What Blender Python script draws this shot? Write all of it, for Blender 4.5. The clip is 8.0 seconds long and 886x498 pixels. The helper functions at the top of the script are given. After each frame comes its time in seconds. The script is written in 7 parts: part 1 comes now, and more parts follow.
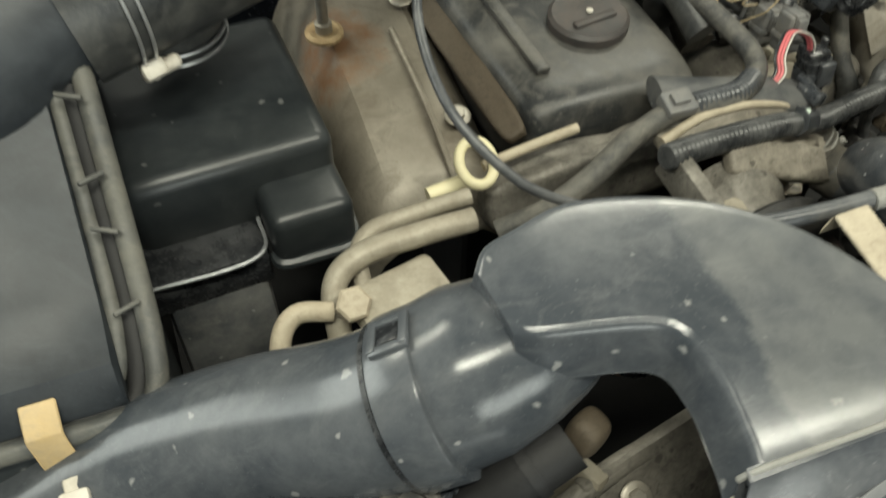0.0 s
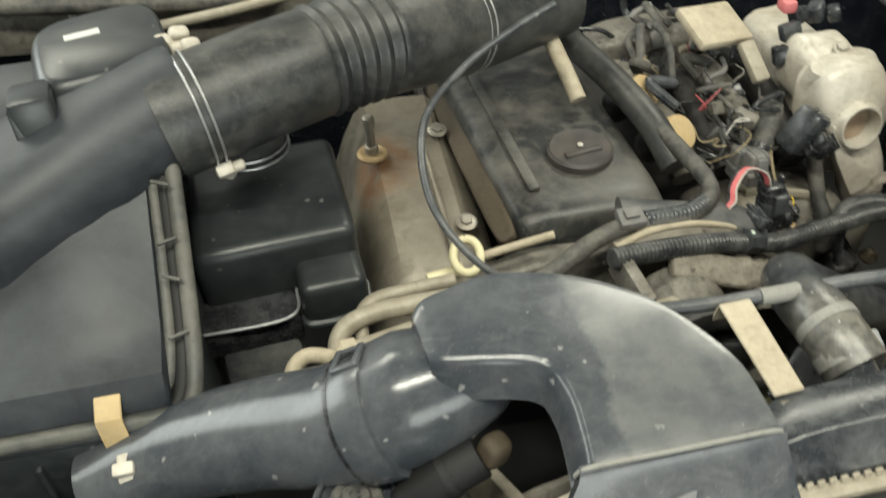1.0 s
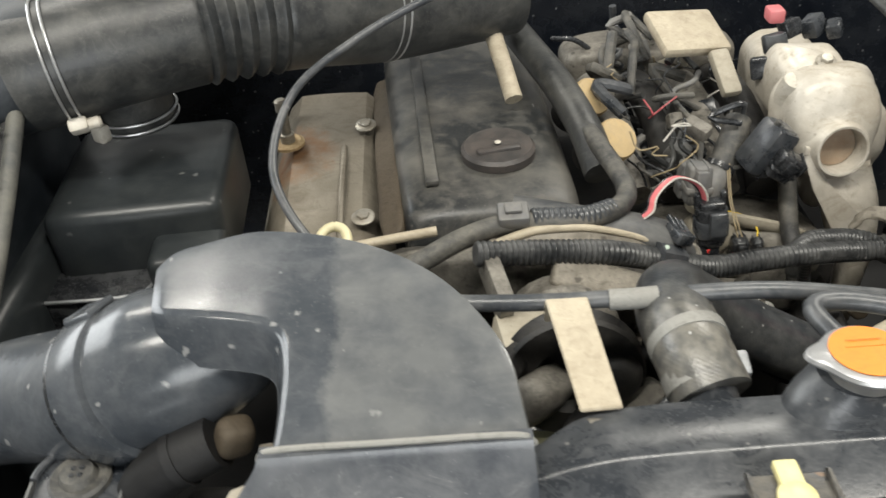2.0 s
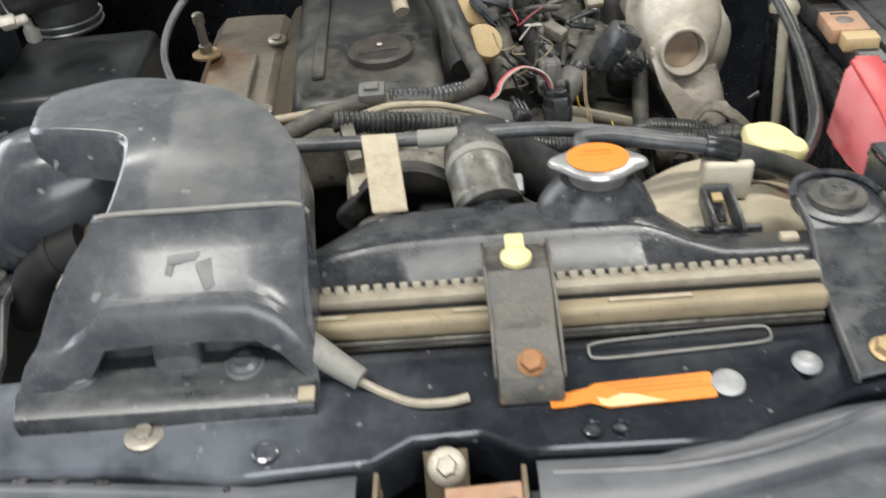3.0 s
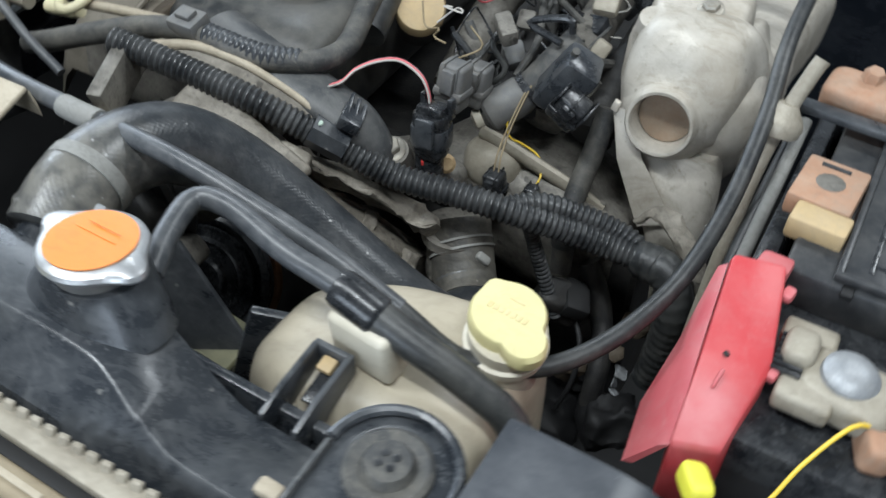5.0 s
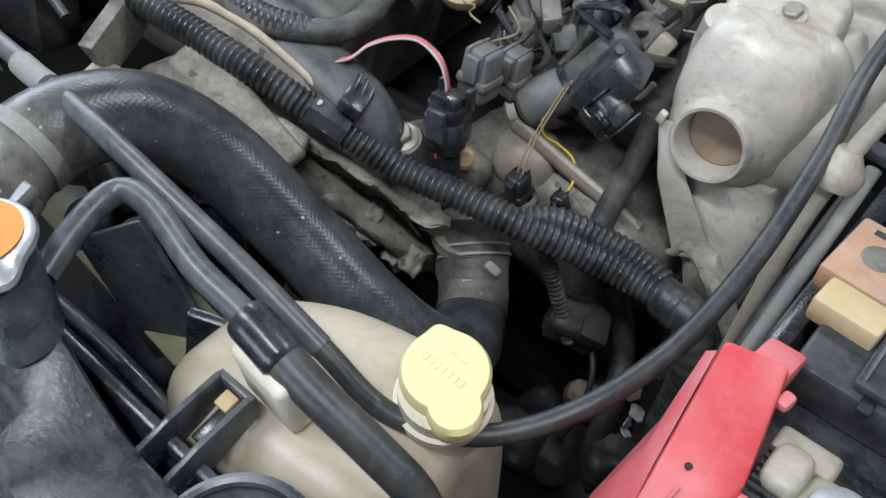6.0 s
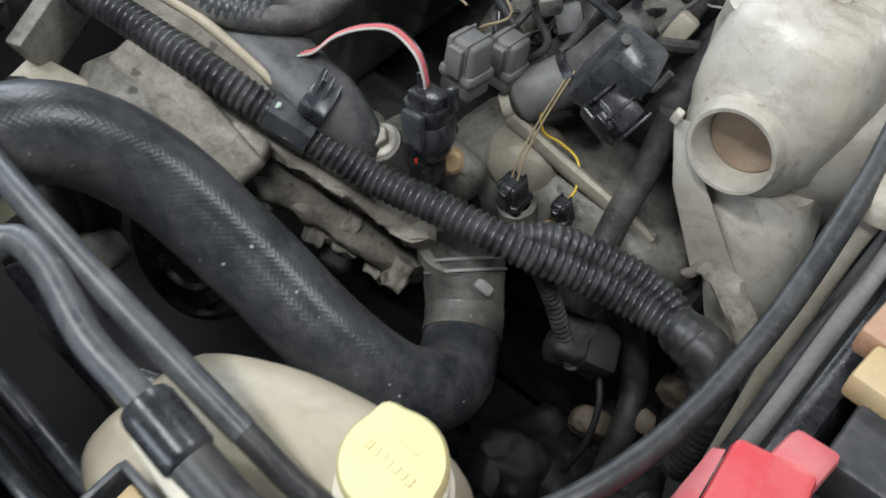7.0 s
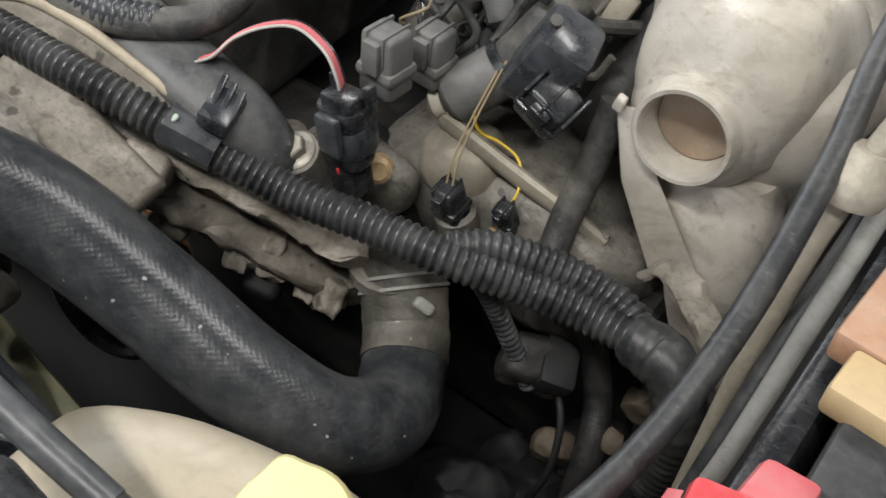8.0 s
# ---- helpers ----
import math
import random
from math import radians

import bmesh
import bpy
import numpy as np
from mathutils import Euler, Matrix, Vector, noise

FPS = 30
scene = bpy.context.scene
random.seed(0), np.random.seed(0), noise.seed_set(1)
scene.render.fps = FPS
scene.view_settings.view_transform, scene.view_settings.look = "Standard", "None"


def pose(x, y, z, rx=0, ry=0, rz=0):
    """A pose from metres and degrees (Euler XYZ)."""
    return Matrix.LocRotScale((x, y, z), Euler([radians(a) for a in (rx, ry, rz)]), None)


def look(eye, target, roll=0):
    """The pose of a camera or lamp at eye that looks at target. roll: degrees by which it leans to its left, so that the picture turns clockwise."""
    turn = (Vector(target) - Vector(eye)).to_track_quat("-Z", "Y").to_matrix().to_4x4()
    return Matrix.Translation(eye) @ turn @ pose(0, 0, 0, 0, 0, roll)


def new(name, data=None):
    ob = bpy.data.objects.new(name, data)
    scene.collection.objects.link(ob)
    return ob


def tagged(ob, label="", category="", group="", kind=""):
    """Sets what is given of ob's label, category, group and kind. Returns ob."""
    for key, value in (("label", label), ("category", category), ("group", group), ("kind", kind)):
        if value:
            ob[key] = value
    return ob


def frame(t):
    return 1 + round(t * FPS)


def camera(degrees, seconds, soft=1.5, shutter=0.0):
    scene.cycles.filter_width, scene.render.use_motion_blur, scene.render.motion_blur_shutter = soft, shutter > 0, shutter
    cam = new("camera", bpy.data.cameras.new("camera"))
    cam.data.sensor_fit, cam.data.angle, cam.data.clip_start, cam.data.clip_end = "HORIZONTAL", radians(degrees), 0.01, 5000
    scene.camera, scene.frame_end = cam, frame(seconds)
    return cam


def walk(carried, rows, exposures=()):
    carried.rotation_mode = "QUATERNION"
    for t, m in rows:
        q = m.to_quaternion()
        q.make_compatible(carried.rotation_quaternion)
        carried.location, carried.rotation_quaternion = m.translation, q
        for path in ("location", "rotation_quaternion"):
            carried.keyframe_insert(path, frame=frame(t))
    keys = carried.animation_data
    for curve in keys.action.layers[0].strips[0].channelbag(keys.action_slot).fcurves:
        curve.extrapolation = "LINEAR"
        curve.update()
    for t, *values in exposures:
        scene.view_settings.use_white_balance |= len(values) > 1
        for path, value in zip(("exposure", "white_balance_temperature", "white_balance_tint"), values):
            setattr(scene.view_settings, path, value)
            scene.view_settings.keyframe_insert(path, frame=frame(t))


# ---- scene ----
cam = camera(54.0, 8.0, soft=1.5, shutter=0.4)
PATH = [
    (0, (-0.4151, -0.3958, 0.7027), (0.0421, 0.7521, -0.8699), 1.58),
    (0.5, (-0.3794, -0.4656, 0.7792), (-0.0501, 0.8215, -0.7157), -2.11),
    (1, (-0.3489, -0.5648, 0.791), (-0.1056, 0.8858, -0.5641), -3.38),
    (1.2, (-0.283, -0.5427, 0.7208), (-0.1658, 0.9725, -0.5793), -6.17),
    (2.3, (-0.0908, -0.6003, 0.6619), (-0.1587, 1.0035, -0.5312), -5.58),
    (2.5, (-0.0528, -0.6307, 0.6614), (-0.1468, 0.9741, -0.5284), -6.83),
    (3, (-0.0040, -0.7285, 0.6325), (-0.0760, 0.8663, -0.5717), -5.60),
    (3.5, (0.0987, -0.7601, 0.6267), (-0.0181, 0.8324, -0.5776), -3.87),
    (4, (0.276, -0.6701, 0.6156), (-0.0296, 0.8903, -0.5976), -2.06),
    (4.5, (0.3206, -0.5163, 0.6104), (-0.1778, 0.9233, -0.6853), -0.92),
    (5, (0.346, -0.4012, 0.5944), (-0.3674, 0.8396, -0.8025), 1.44),
    (5.2, (0.3694, -0.367, 0.5966), (-0.4164, 0.8027, -0.8227), 3.22),
    (6.3, (0.3619, -0.2795, 0.5744), (-0.5203, 0.6799, -0.9427), -0.41),
    (6.5, (0.3537, -0.2687, 0.5733), (-0.5045, 0.6738, -0.9679), 0.14),
    (7, (0.3395, -0.2134, 0.5534), (-0.5436, 0.6565, -1.0161), -3.12),
    (7.5, (0.3303, -0.182, 0.524), (-0.5499, 0.6967, -1.0423), -4.20),
    (8, (0.3369, -0.1748, 0.5143), (-0.5288, 0.7438, -1.0371), -5.12),
]
EXPOSURES = [(0.0, 0.09, 7600, 3), (1.2, 0.21, 7500, 5), (2.4, 0.32, 7100, 13), (3.0, 0.19, 7000, 12), (3.5, -0.01, 6950, 12), (4.0, 0.0, 6900, 12), (4.5, 0.02, 6300, 7), (5.0, 0.05, 6100, 9), (6.5, 0.05, 6050, 12), (7.0, 0.05, 6300, 11), (8.0, 0.12, 6800, 14)]
walk(cam, [(t, look(eye, target, roll)) for t, eye, target, roll in PATH], EXPOSURES)

# ---- light: an assumed closed workshop with unseen fluorescent fittings on its ceiling ----
world = bpy.data.worlds.new("world")
world.use_nodes = True
world.node_tree.nodes["Background"].inputs["Color"].default_value = (0.5, 0.55, 0.6, 1)
world.node_tree.nodes["Background"].inputs["Strength"].default_value = 0.02
scene.world = world
GROUND = -0.62
CEILING = 2.45
# Unseen fittings; the rear pair is placed for glare on panels and duct.
LIGHTS = [(-0.85, -0.85, 42), (0.75, -0.85, 36), (-1.65, 1.70, 34), (1.20, 1.35, 36)]
# Area lamp in an added, unseen south window, for the front-facing sides.
SOUTH_FILL = 62
# Area lamp in an invented west window, for highlights on the duct.
WEST_FILL = 85


# ---- materials ----
def mat(name, c1, c2, rough=0.5, metal=0.0, scale=60.0, bump=0.15, dust=None, dust_amount=0.0, dust_scale=9.0, fine=420.0,
        coat=0.0, transmission=0.0, spread=0.25, haze=0.45):
    """A surface with two scales of variation: patches between two colours, fine grain, and dust or rust in drifts."""
    m = bpy.data.materials.new(name)
    m.use_nodes = True
    nt = m.node_tree
    n, l = nt.nodes, nt.links
    b = n["Principled BSDF"]
    co = n.new("ShaderNodeTexCoord")
    patches = n.new("ShaderNodeTexNoise")
    patches.inputs["Scale"].default_value, patches.inputs["Detail"].default_value = scale, 6
    patches.inputs["Roughness"].default_value = 0.65
    grain = n.new("ShaderNodeTexNoise")
    grain.inputs["Scale"].default_value, grain.inputs["Detail"].default_value = fine, 3
    for t in (patches, grain):
        l.new(co.outputs["Object"], t.inputs["Vector"])
    ramp = n.new("ShaderNodeValToRGB")
    ramp.color_ramp.elements[0].position, ramp.color_ramp.elements[1].position = 0.5 - spread, 0.5 + spread
    ramp.color_ramp.elements[0].color, ramp.color_ramp.elements[1].color = (*c1, 1), (*c2, 1)
    l.new(patches.outputs["Fac"], ramp.inputs["Fac"])
    colour = ramp.outputs["Color"]
    roughness = None
    if dust:
        drift = n.new("ShaderNodeTexNoise")
        drift.inputs["Scale"].default_value, drift.inputs["Detail"].default_value = dust_scale, 8
        drift.inputs["Roughness"].default_value = 0.7
        l.new(co.outputs["Object"], drift.inputs["Vector"])
        cut = n.new("ShaderNodeMapRange")
        cut.inputs["From Min"].default_value, cut.inputs["From Max"].default_value = 0.42, 0.66
        cut.inputs["To Max"].default_value = dust_amount
        l.new(drift.outputs["Fac"], cut.inputs["Value"])
        speck = n.new("ShaderNodeMapRange")
        speck.inputs["From Min"].default_value, speck.inputs["From Max"].default_value = 0.62, 0.75
        speck.inputs["To Max"].default_value = min(1.0, dust_amount * 0.9)
        l.new(grain.outputs["Fac"], speck.inputs["Value"])
        top = n.new("ShaderNodeMath")
        top.operation = "MAXIMUM"
        l.new(cut.outputs["Result"], top.inputs[0])
        l.new(speck.outputs["Result"], top.inputs[1])
        mix = n.new("ShaderNodeMix")
        mix.data_type = "RGBA"
        mix.inputs["B"].default_value = (*dust, 1)
        l.new(top.outputs["Value"], mix.inputs["Factor"])
        l.new(colour, mix.inputs["A"])
        colour = mix.outputs["Result"]
        stretch = n.new("ShaderNodeMapping")
        stretch.inputs["Scale"].default_value = (dust_scale * 2.6, dust_scale * 4.4, dust_scale * 3.4)
        stretch.inputs["Rotation"].default_value = (0.3, 0.2, 0.6)
        l.new(co.outputs["Object"], stretch.inputs["Vector"])
        wipe = n.new("ShaderNodeTexNoise")
        wipe.inputs["Scale"].default_value, wipe.inputs["Detail"].default_value, wipe.inputs["Distortion"].default_value = 1.0, 8, 1.1
        wipe.inputs["Roughness"].default_value = 0.7
        l.new(stretch.outputs["Vector"], wipe.inputs["Vector"])
        wcut = n.new("ShaderNodeMapRange")
        wcut.inputs["From Min"].default_value, wcut.inputs["From Max"].default_value = 0.50, 0.66
        wcut.inputs["To Max"].default_value = dust_amount * 0.8
        l.new(wipe.outputs["Fac"], wcut.inputs["Value"])
        mix2 = n.new("ShaderNodeMix")
        mix2.data_type = "RGBA"
        mix2.inputs["B"].default_value = (*[0.75 * v for v in dust], 1)
        l.new(wcut.outputs["Result"], mix2.inputs["Factor"])
        l.new(colour, mix2.inputs["A"])
        colour = mix2.outputs["Result"]
        both = n.new("ShaderNodeMath")
        both.operation = "MAXIMUM"
        l.new(top.outputs["Value"], both.inputs[0])
        l.new(wcut.outputs["Result"], both.inputs[1])
        top = both
        rr = n.new("ShaderNodeMapRange")
        rr.inputs["To Min"].default_value, rr.inputs["To Max"].default_value = rough, min(0.95, rough + haze)
        l.new(top.outputs["Value"], rr.inputs["Value"])
        roughness = rr.outputs["Result"]
    l.new(colour, b.inputs["Base Color"])
    if roughness:
        l.new(roughness, b.inputs["Roughness"])
    else:
        rr = n.new("ShaderNodeMapRange")
        rr.inputs["To Min"].default_value, rr.inputs["To Max"].default_value = max(0.04, rough - 0.08), min(1.0, rough + 0.12)
        l.new(patches.outputs["Fac"], rr.inputs["Value"])
        l.new(rr.outputs["Result"], b.inputs["Roughness"])
    b.inputs["Metallic"].default_value = metal
    b.inputs["Coat Weight"].default_value = coat
    b.inputs["Transmission Weight"].default_value = transmission
    if bump:
        add = n.new("ShaderNodeMath")
        add.operation = "ADD"
        l.new(patches.outputs["Fac"], add.inputs[0])
        l.new(grain.outputs["Fac"], add.inputs[1])
        bp = n.new("ShaderNodeBump")
        bp.inputs["Strength"].default_value, bp.inputs["Distance"].default_value = bump, 0.0012
        l.new(add.outputs["Value"], bp.inputs["Height"])
        l.new(bp.outputs["Normal"], b.inputs["Normal"])
    return m


DUST = (0.30, 0.27, 0.22)


def stained(m, colour, amount, sharp=0.006, rag=24.0, ragged=0.035, centre=None, radius=0.05, side=0.0, rough=None):
    """Lays a ragged stain on a material: round a centre, or all on the +x side of a line."""
    n, l = m.node_tree.nodes, m.node_tree.links
    b = n["Principled BSDF"]
    co = n.new("ShaderNodeTexCoord")
    noisy = n.new("ShaderNodeTexNoise")
    noisy.inputs["Scale"].default_value, noisy.inputs["Detail"].default_value, noisy.inputs["Roughness"].default_value = rag, 8, 0.7
    l.new(co.outputs["Object"], noisy.inputs["Vector"])
    add = n.new("ShaderNodeMath")
    add.operation, add.inputs[1].default_value = "MULTIPLY_ADD", ragged
    l.new(noisy.outputs["Fac"], add.inputs[0])
    cut = n.new("ShaderNodeMapRange")
    if centre:
        far = n.new("ShaderNodeVectorMath")
        far.operation = "DISTANCE"
        far.inputs[1].default_value = centre
        l.new(co.outputs["Object"], far.inputs[0])
        l.new(far.outputs["Value"], add.inputs[2])
        cut.inputs["From Min"].default_value, cut.inputs["From Max"].default_value = radius + ragged / 2 + sharp, radius + ragged / 2 - sharp
    else:
        sep = n.new("ShaderNodeSeparateXYZ")
        l.new(co.outputs["Object"], sep.inputs["Vector"])
        l.new(sep.outputs["X"], add.inputs[2])
        cut.inputs["From Min"].default_value, cut.inputs["From Max"].default_value = side + ragged / 2 - sharp, side + ragged / 2 + sharp
    cut.inputs["To Max"].default_value = amount
    l.new(add.outputs["Value"], cut.inputs["Value"])
    patchy = n.new("ShaderNodeTexNoise")
    patchy.inputs["Scale"].default_value, patchy.inputs["Detail"].default_value = rag * 1.7, 9
    l.new(co.outputs["Object"], patchy.inputs["Vector"])
    pr = n.new("ShaderNodeMapRange")
    pr.inputs["From Min"].default_value, pr.inputs["From Max"].default_value, pr.inputs["To Min"].default_value = 0.35, 0.60, 0.4
    l.new(patchy.outputs["Fac"], pr.inputs["Value"])
    mul = n.new("ShaderNodeMath")
    mul.operation = "MULTIPLY"
    l.new(cut.outputs["Result"], mul.inputs[0])
    l.new(pr.outputs["Result"], mul.inputs[1])
    old = b.inputs["Base Color"].links[0].from_socket
    mix = n.new("ShaderNodeMix")
    mix.data_type = "RGBA"
    mix.inputs["B"].default_value = (*colour, 1)
    l.new(mul.outputs["Value"], mix.inputs["Factor"])
    l.new(old, mix.inputs["A"])
    l.new(mix.outputs["Result"], b.inputs["Base Color"])
    return m


def spotted(m, colour, amount=0.6, scale=70.0, size=0.20, share=0.35):
    """Scatters dried drops and chips of uneven size over a material."""
    n, l = m.node_tree.nodes, m.node_tree.links
    b = n["Principled BSDF"]
    co = n.new("ShaderNodeTexCoord")
    wob = n.new("ShaderNodeTexNoise")
    wob.inputs["Scale"].default_value, wob.inputs["Detail"].default_value = scale * 2.0, 3
    l.new(co.outputs["Object"], wob.inputs["Vector"])
    shift = n.new("ShaderNodeVectorMath")
    shift.operation = "MULTIPLY_ADD"
    shift.inputs[1].default_value = (0.5 / scale,) * 3
    l.new(wob.outputs["Color"], shift.inputs[0])
    l.new(co.outputs["Object"], shift.inputs[2])
    cells = n.new("ShaderNodeTexVoronoi")
    cells.inputs["Scale"].default_value, cells.inputs["Randomness"].default_value = scale, 1.0
    l.new(shift.outputs["Vector"], cells.inputs["Vector"])
    pick = n.new("ShaderNodeSeparateColor")
    l.new(cells.outputs["Color"], pick.inputs["Color"])
    limit = n.new("ShaderNodeMapRange")
    limit.inputs["From Min"].default_value, limit.inputs["From Max"].default_value = 1.0 - share, 1.0
    limit.inputs["To Max"].default_value = size
    l.new(pick.outputs["Red"], limit.inputs["Value"])
    gap = n.new("ShaderNodeMath")
    gap.operation = "SUBTRACT"
    l.new(limit.outputs["Result"], gap.inputs[0])
    l.new(cells.outputs["Distance"], gap.inputs[1])
    edge = n.new("ShaderNodeMapRange")
    edge.inputs["From Min"].default_value, edge.inputs["From Max"].default_value = -0.02, 0.08
    edge.inputs["To Max"].default_value = amount
    l.new(gap.outputs["Value"], edge.inputs["Value"])
    mix = n.new("ShaderNodeMix")
    mix.data_type = "RGBA"
    l.new(edge.outputs["Result"], mix.inputs["Factor"])
    l.new(b.inputs["Base Color"].links[0].from_socket, mix.inputs[6])
    mix.inputs[7].default_value = (*colour, 1)
    l.new(mix.outputs[2], b.inputs["Base Color"])
    return m


duct_plastic = spotted(stained(mat("duct_plastic", (0.032, 0.038, 0.045), (0.054, 0.061, 0.070), 0.20, 0, 14, 0.05, (0.18, 0.185, 0.19), 0.30, 11, haze=0.2), (0.225, 0.225, 0.215), 0.34, 0.003, side=-0.200), (0.34, 0.34, 0.33), 0.55, 75, 0.26, 0.30)
mouth_plastic = spotted(mat("mouth_plastic", (0.036, 0.041, 0.049), (0.060, 0.066, 0.076), 0.22, 0, 14, 0.06, (0.21, 0.215, 0.22), 0.40, 13, haze=0.2), (0.30, 0.30, 0.30), 0.5, 75, 0.24, 0.25)
tank_black = spotted(mat("tank_black", (0.015, 0.018, 0.022), (0.032, 0.036, 0.042), 0.25, 0, 30, 0.08, (0.19, 0.195, 0.20), 0.34, 16), (0.26, 0.255, 0.24), 0.5, 140, 0.24, 0.18)
lid_plastic = mat("lid_plastic", (0.006, 0.0085, 0.0115), (0.012, 0.0155, 0.0195), 0.46, 0, 12, 0.08, (0.075, 0.085, 0.095), 0.38, 7, haze=0.15)
old_rubber = spotted(mat("old_rubber", (0.022, 0.022, 0.0215), (0.055, 0.052, 0.046), 0.45, 0, 40, 0.25, (0.22, 0.20, 0.16), 0.42, 26), (0.32, 0.30, 0.26), 0.6, 120, 0.28, 0.2)
rim_plastic = spotted(mat("rim_plastic", (0.038, 0.040, 0.039), (0.075, 0.076, 0.072), 0.50, 0, 26, 0.12, (0.21, 0.20, 0.165), 0.42, 20), (0.03, 0.03, 0.03), 0.5, 90, 0.26, 0.25)
olive_plastic = mat("olive_plastic", (0.16, 0.155, 0.085), (0.23, 0.22, 0.13), 0.5, 0, 20, 0.08, (0.10, 0.10, 0.07), 0.4, 16)
cover_plastic = mat("cover_plastic", (0.016, 0.018, 0.019), (0.034, 0.036, 0.037), 0.34, 0, 12, 0.08, (0.17, 0.16, 0.14), 0.60, 14)
box_plastic = spotted(mat("box_plastic", (0.010, 0.013, 0.015), (0.020, 0.024, 0.027), 0.34, 0, 12, 0.06, (0.10, 0.108, 0.105), 0.20, 11, haze=0.18), (0.20, 0.205, 0.20), 0.5, 80, 0.26, 0.22)
black_plastic = spotted(mat("black_plastic", (0.014, 0.017, 0.021), (0.030, 0.034, 0.040), 0.25, 0, 40, 0.08, (0.19, 0.195, 0.20), 0.36, 16), (0.26, 0.255, 0.24), 0.5, 140, 0.24, 0.18)
clean_black = mat("clean_black", (0.007, 0.008, 0.0095), (0.014, 0.0155, 0.018), 0.24, 0, 80, 0.06, (0.22, 0.225, 0.23), 0.17, 44)
rubber = mat("rubber", (0.012, 0.0135, 0.0145), (0.026, 0.028, 0.029), 0.40, 0, 70, 0.15, (0.20, 0.195, 0.175), 0.24, 22)
dusty_rubber = mat("dusty_rubber", (0.022, 0.023, 0.024), (0.052, 0.053, 0.052), 0.55, 0, 50, 0.25, (0.25, 0.23, 0.19), 0.40, 25)
grey_hose = spotted(mat("grey_hose", (0.032, 0.036, 0.041), (0.062, 0.067, 0.074), 0.32, 0, 40, 0.08, (0.24, 0.24, 0.235), 0.30, 20), (0.30, 0.30, 0.29), 0.5, 130, 0.24, 0.2)
# The second stain paints bluish sheen, along with dust, onto the right end.
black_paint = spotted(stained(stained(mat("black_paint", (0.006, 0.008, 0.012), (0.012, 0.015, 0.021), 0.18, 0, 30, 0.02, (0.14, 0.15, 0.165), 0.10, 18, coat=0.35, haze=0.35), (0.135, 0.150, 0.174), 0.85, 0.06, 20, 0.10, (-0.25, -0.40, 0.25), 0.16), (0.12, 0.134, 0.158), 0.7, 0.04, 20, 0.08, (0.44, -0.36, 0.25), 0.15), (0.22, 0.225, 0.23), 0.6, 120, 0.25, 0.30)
# Large pale drifts put glare, as well as dust, into the colour.
bumper_plastic = spotted(mat("bumper_plastic", (0.034, 0.038, 0.046), (0.068, 0.074, 0.085), 0.33, 0, 7, 0.05, (0.20, 0.205, 0.22), 0.45, 6, haze=0.25), (0.24, 0.25, 0.26), 0.5, 110, 0.24, 0.16)
cast_alloy = spotted(mat("cast_alloy", (0.40, 0.37, 0.32), (0.58, 0.545, 0.48), 0.42, 0.18, 22, 0.25, (0.27, 0.225, 0.16), 0.55, 14, fine=260), (0.20, 0.17, 0.13), 0.5, 110, 0.22, 0.20)
dirty_alloy = spotted(mat("dirty_alloy", (0.12, 0.11, 0.094), (0.27, 0.252, 0.218), 0.48, 0.2, 30, 0.35, (0.05, 0.046, 0.04), 0.65, 34), (0.035, 0.032, 0.028), 0.7, 90, 0.32, 0.35)
# Near-black; part of the depth's shade is put into this colour.
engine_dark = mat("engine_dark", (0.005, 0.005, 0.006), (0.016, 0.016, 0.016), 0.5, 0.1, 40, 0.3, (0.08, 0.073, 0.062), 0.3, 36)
shield_metal = stained(stained(mat("shield_metal", (0.165, 0.148, 0.118), (0.285, 0.258, 0.212), 0.45, 0.25, 16, 0.25, (0.13, 0.105, 0.075), 0.55, 10), (0.22, 0.105, 0.045), 0.85, 0.012, 46, 0.06, (-0.298, 0.190, 0.228), 0.044), (0.10, 0.045, 0.02), 0.9, 0.004, 70, 0.02, (-0.300, 0.155, 0.226), 0.008)
rust = mat("rust", (0.16, 0.07, 0.03), (0.34, 0.19, 0.09), 0.8, 0.0, 90, 0.6)
tan_metal = mat("tan_metal", (0.27, 0.24, 0.185), (0.40, 0.365, 0.295), 0.5, 0.15, 70, 0.25, (0.15, 0.125, 0.095), 0.30, 36)
tan_plate = mat("tan_plate", (0.36, 0.31, 0.23), (0.48, 0.42, 0.32), 0.55, 0.0, 60, 0.2, (0.20, 0.16, 0.11), 0.35, 40)
zinc = mat("zinc", (0.30, 0.28, 0.24), (0.48, 0.46, 0.41), 0.4, 0.6, 120, 0.2, (0.22, 0.17, 0.11), 0.45, 60)
steel = mat("steel", (0.45, 0.46, 0.47), (0.60, 0.61, 0.62), 0.30, 0.75, 60, 0.1, (0.30, 0.28, 0.25), 0.3, 40)
brass_zinc = mat("brass_zinc", (0.40, 0.28, 0.14), (0.58, 0.45, 0.27), 0.5, 0.3, 120, 0.3, (0.30, 0.16, 0.07), 0.45, 70)
conduit_plastic = spotted(mat("conduit_plastic", (0.012, 0.0135, 0.015), (0.024, 0.026, 0.028), 0.33, 0, 80, 0.08, (0.22, 0.22, 0.215), 0.26, 40), (0.30, 0.30, 0.29), 0.55, 160, 0.24, 0.20)
tan_pipe = mat("tan_pipe", (0.24, 0.195, 0.125), (0.36, 0.30, 0.20), 0.5, 0.1, 60, 0.2, (0.12, 0.09, 0.055), 0.35, 30)
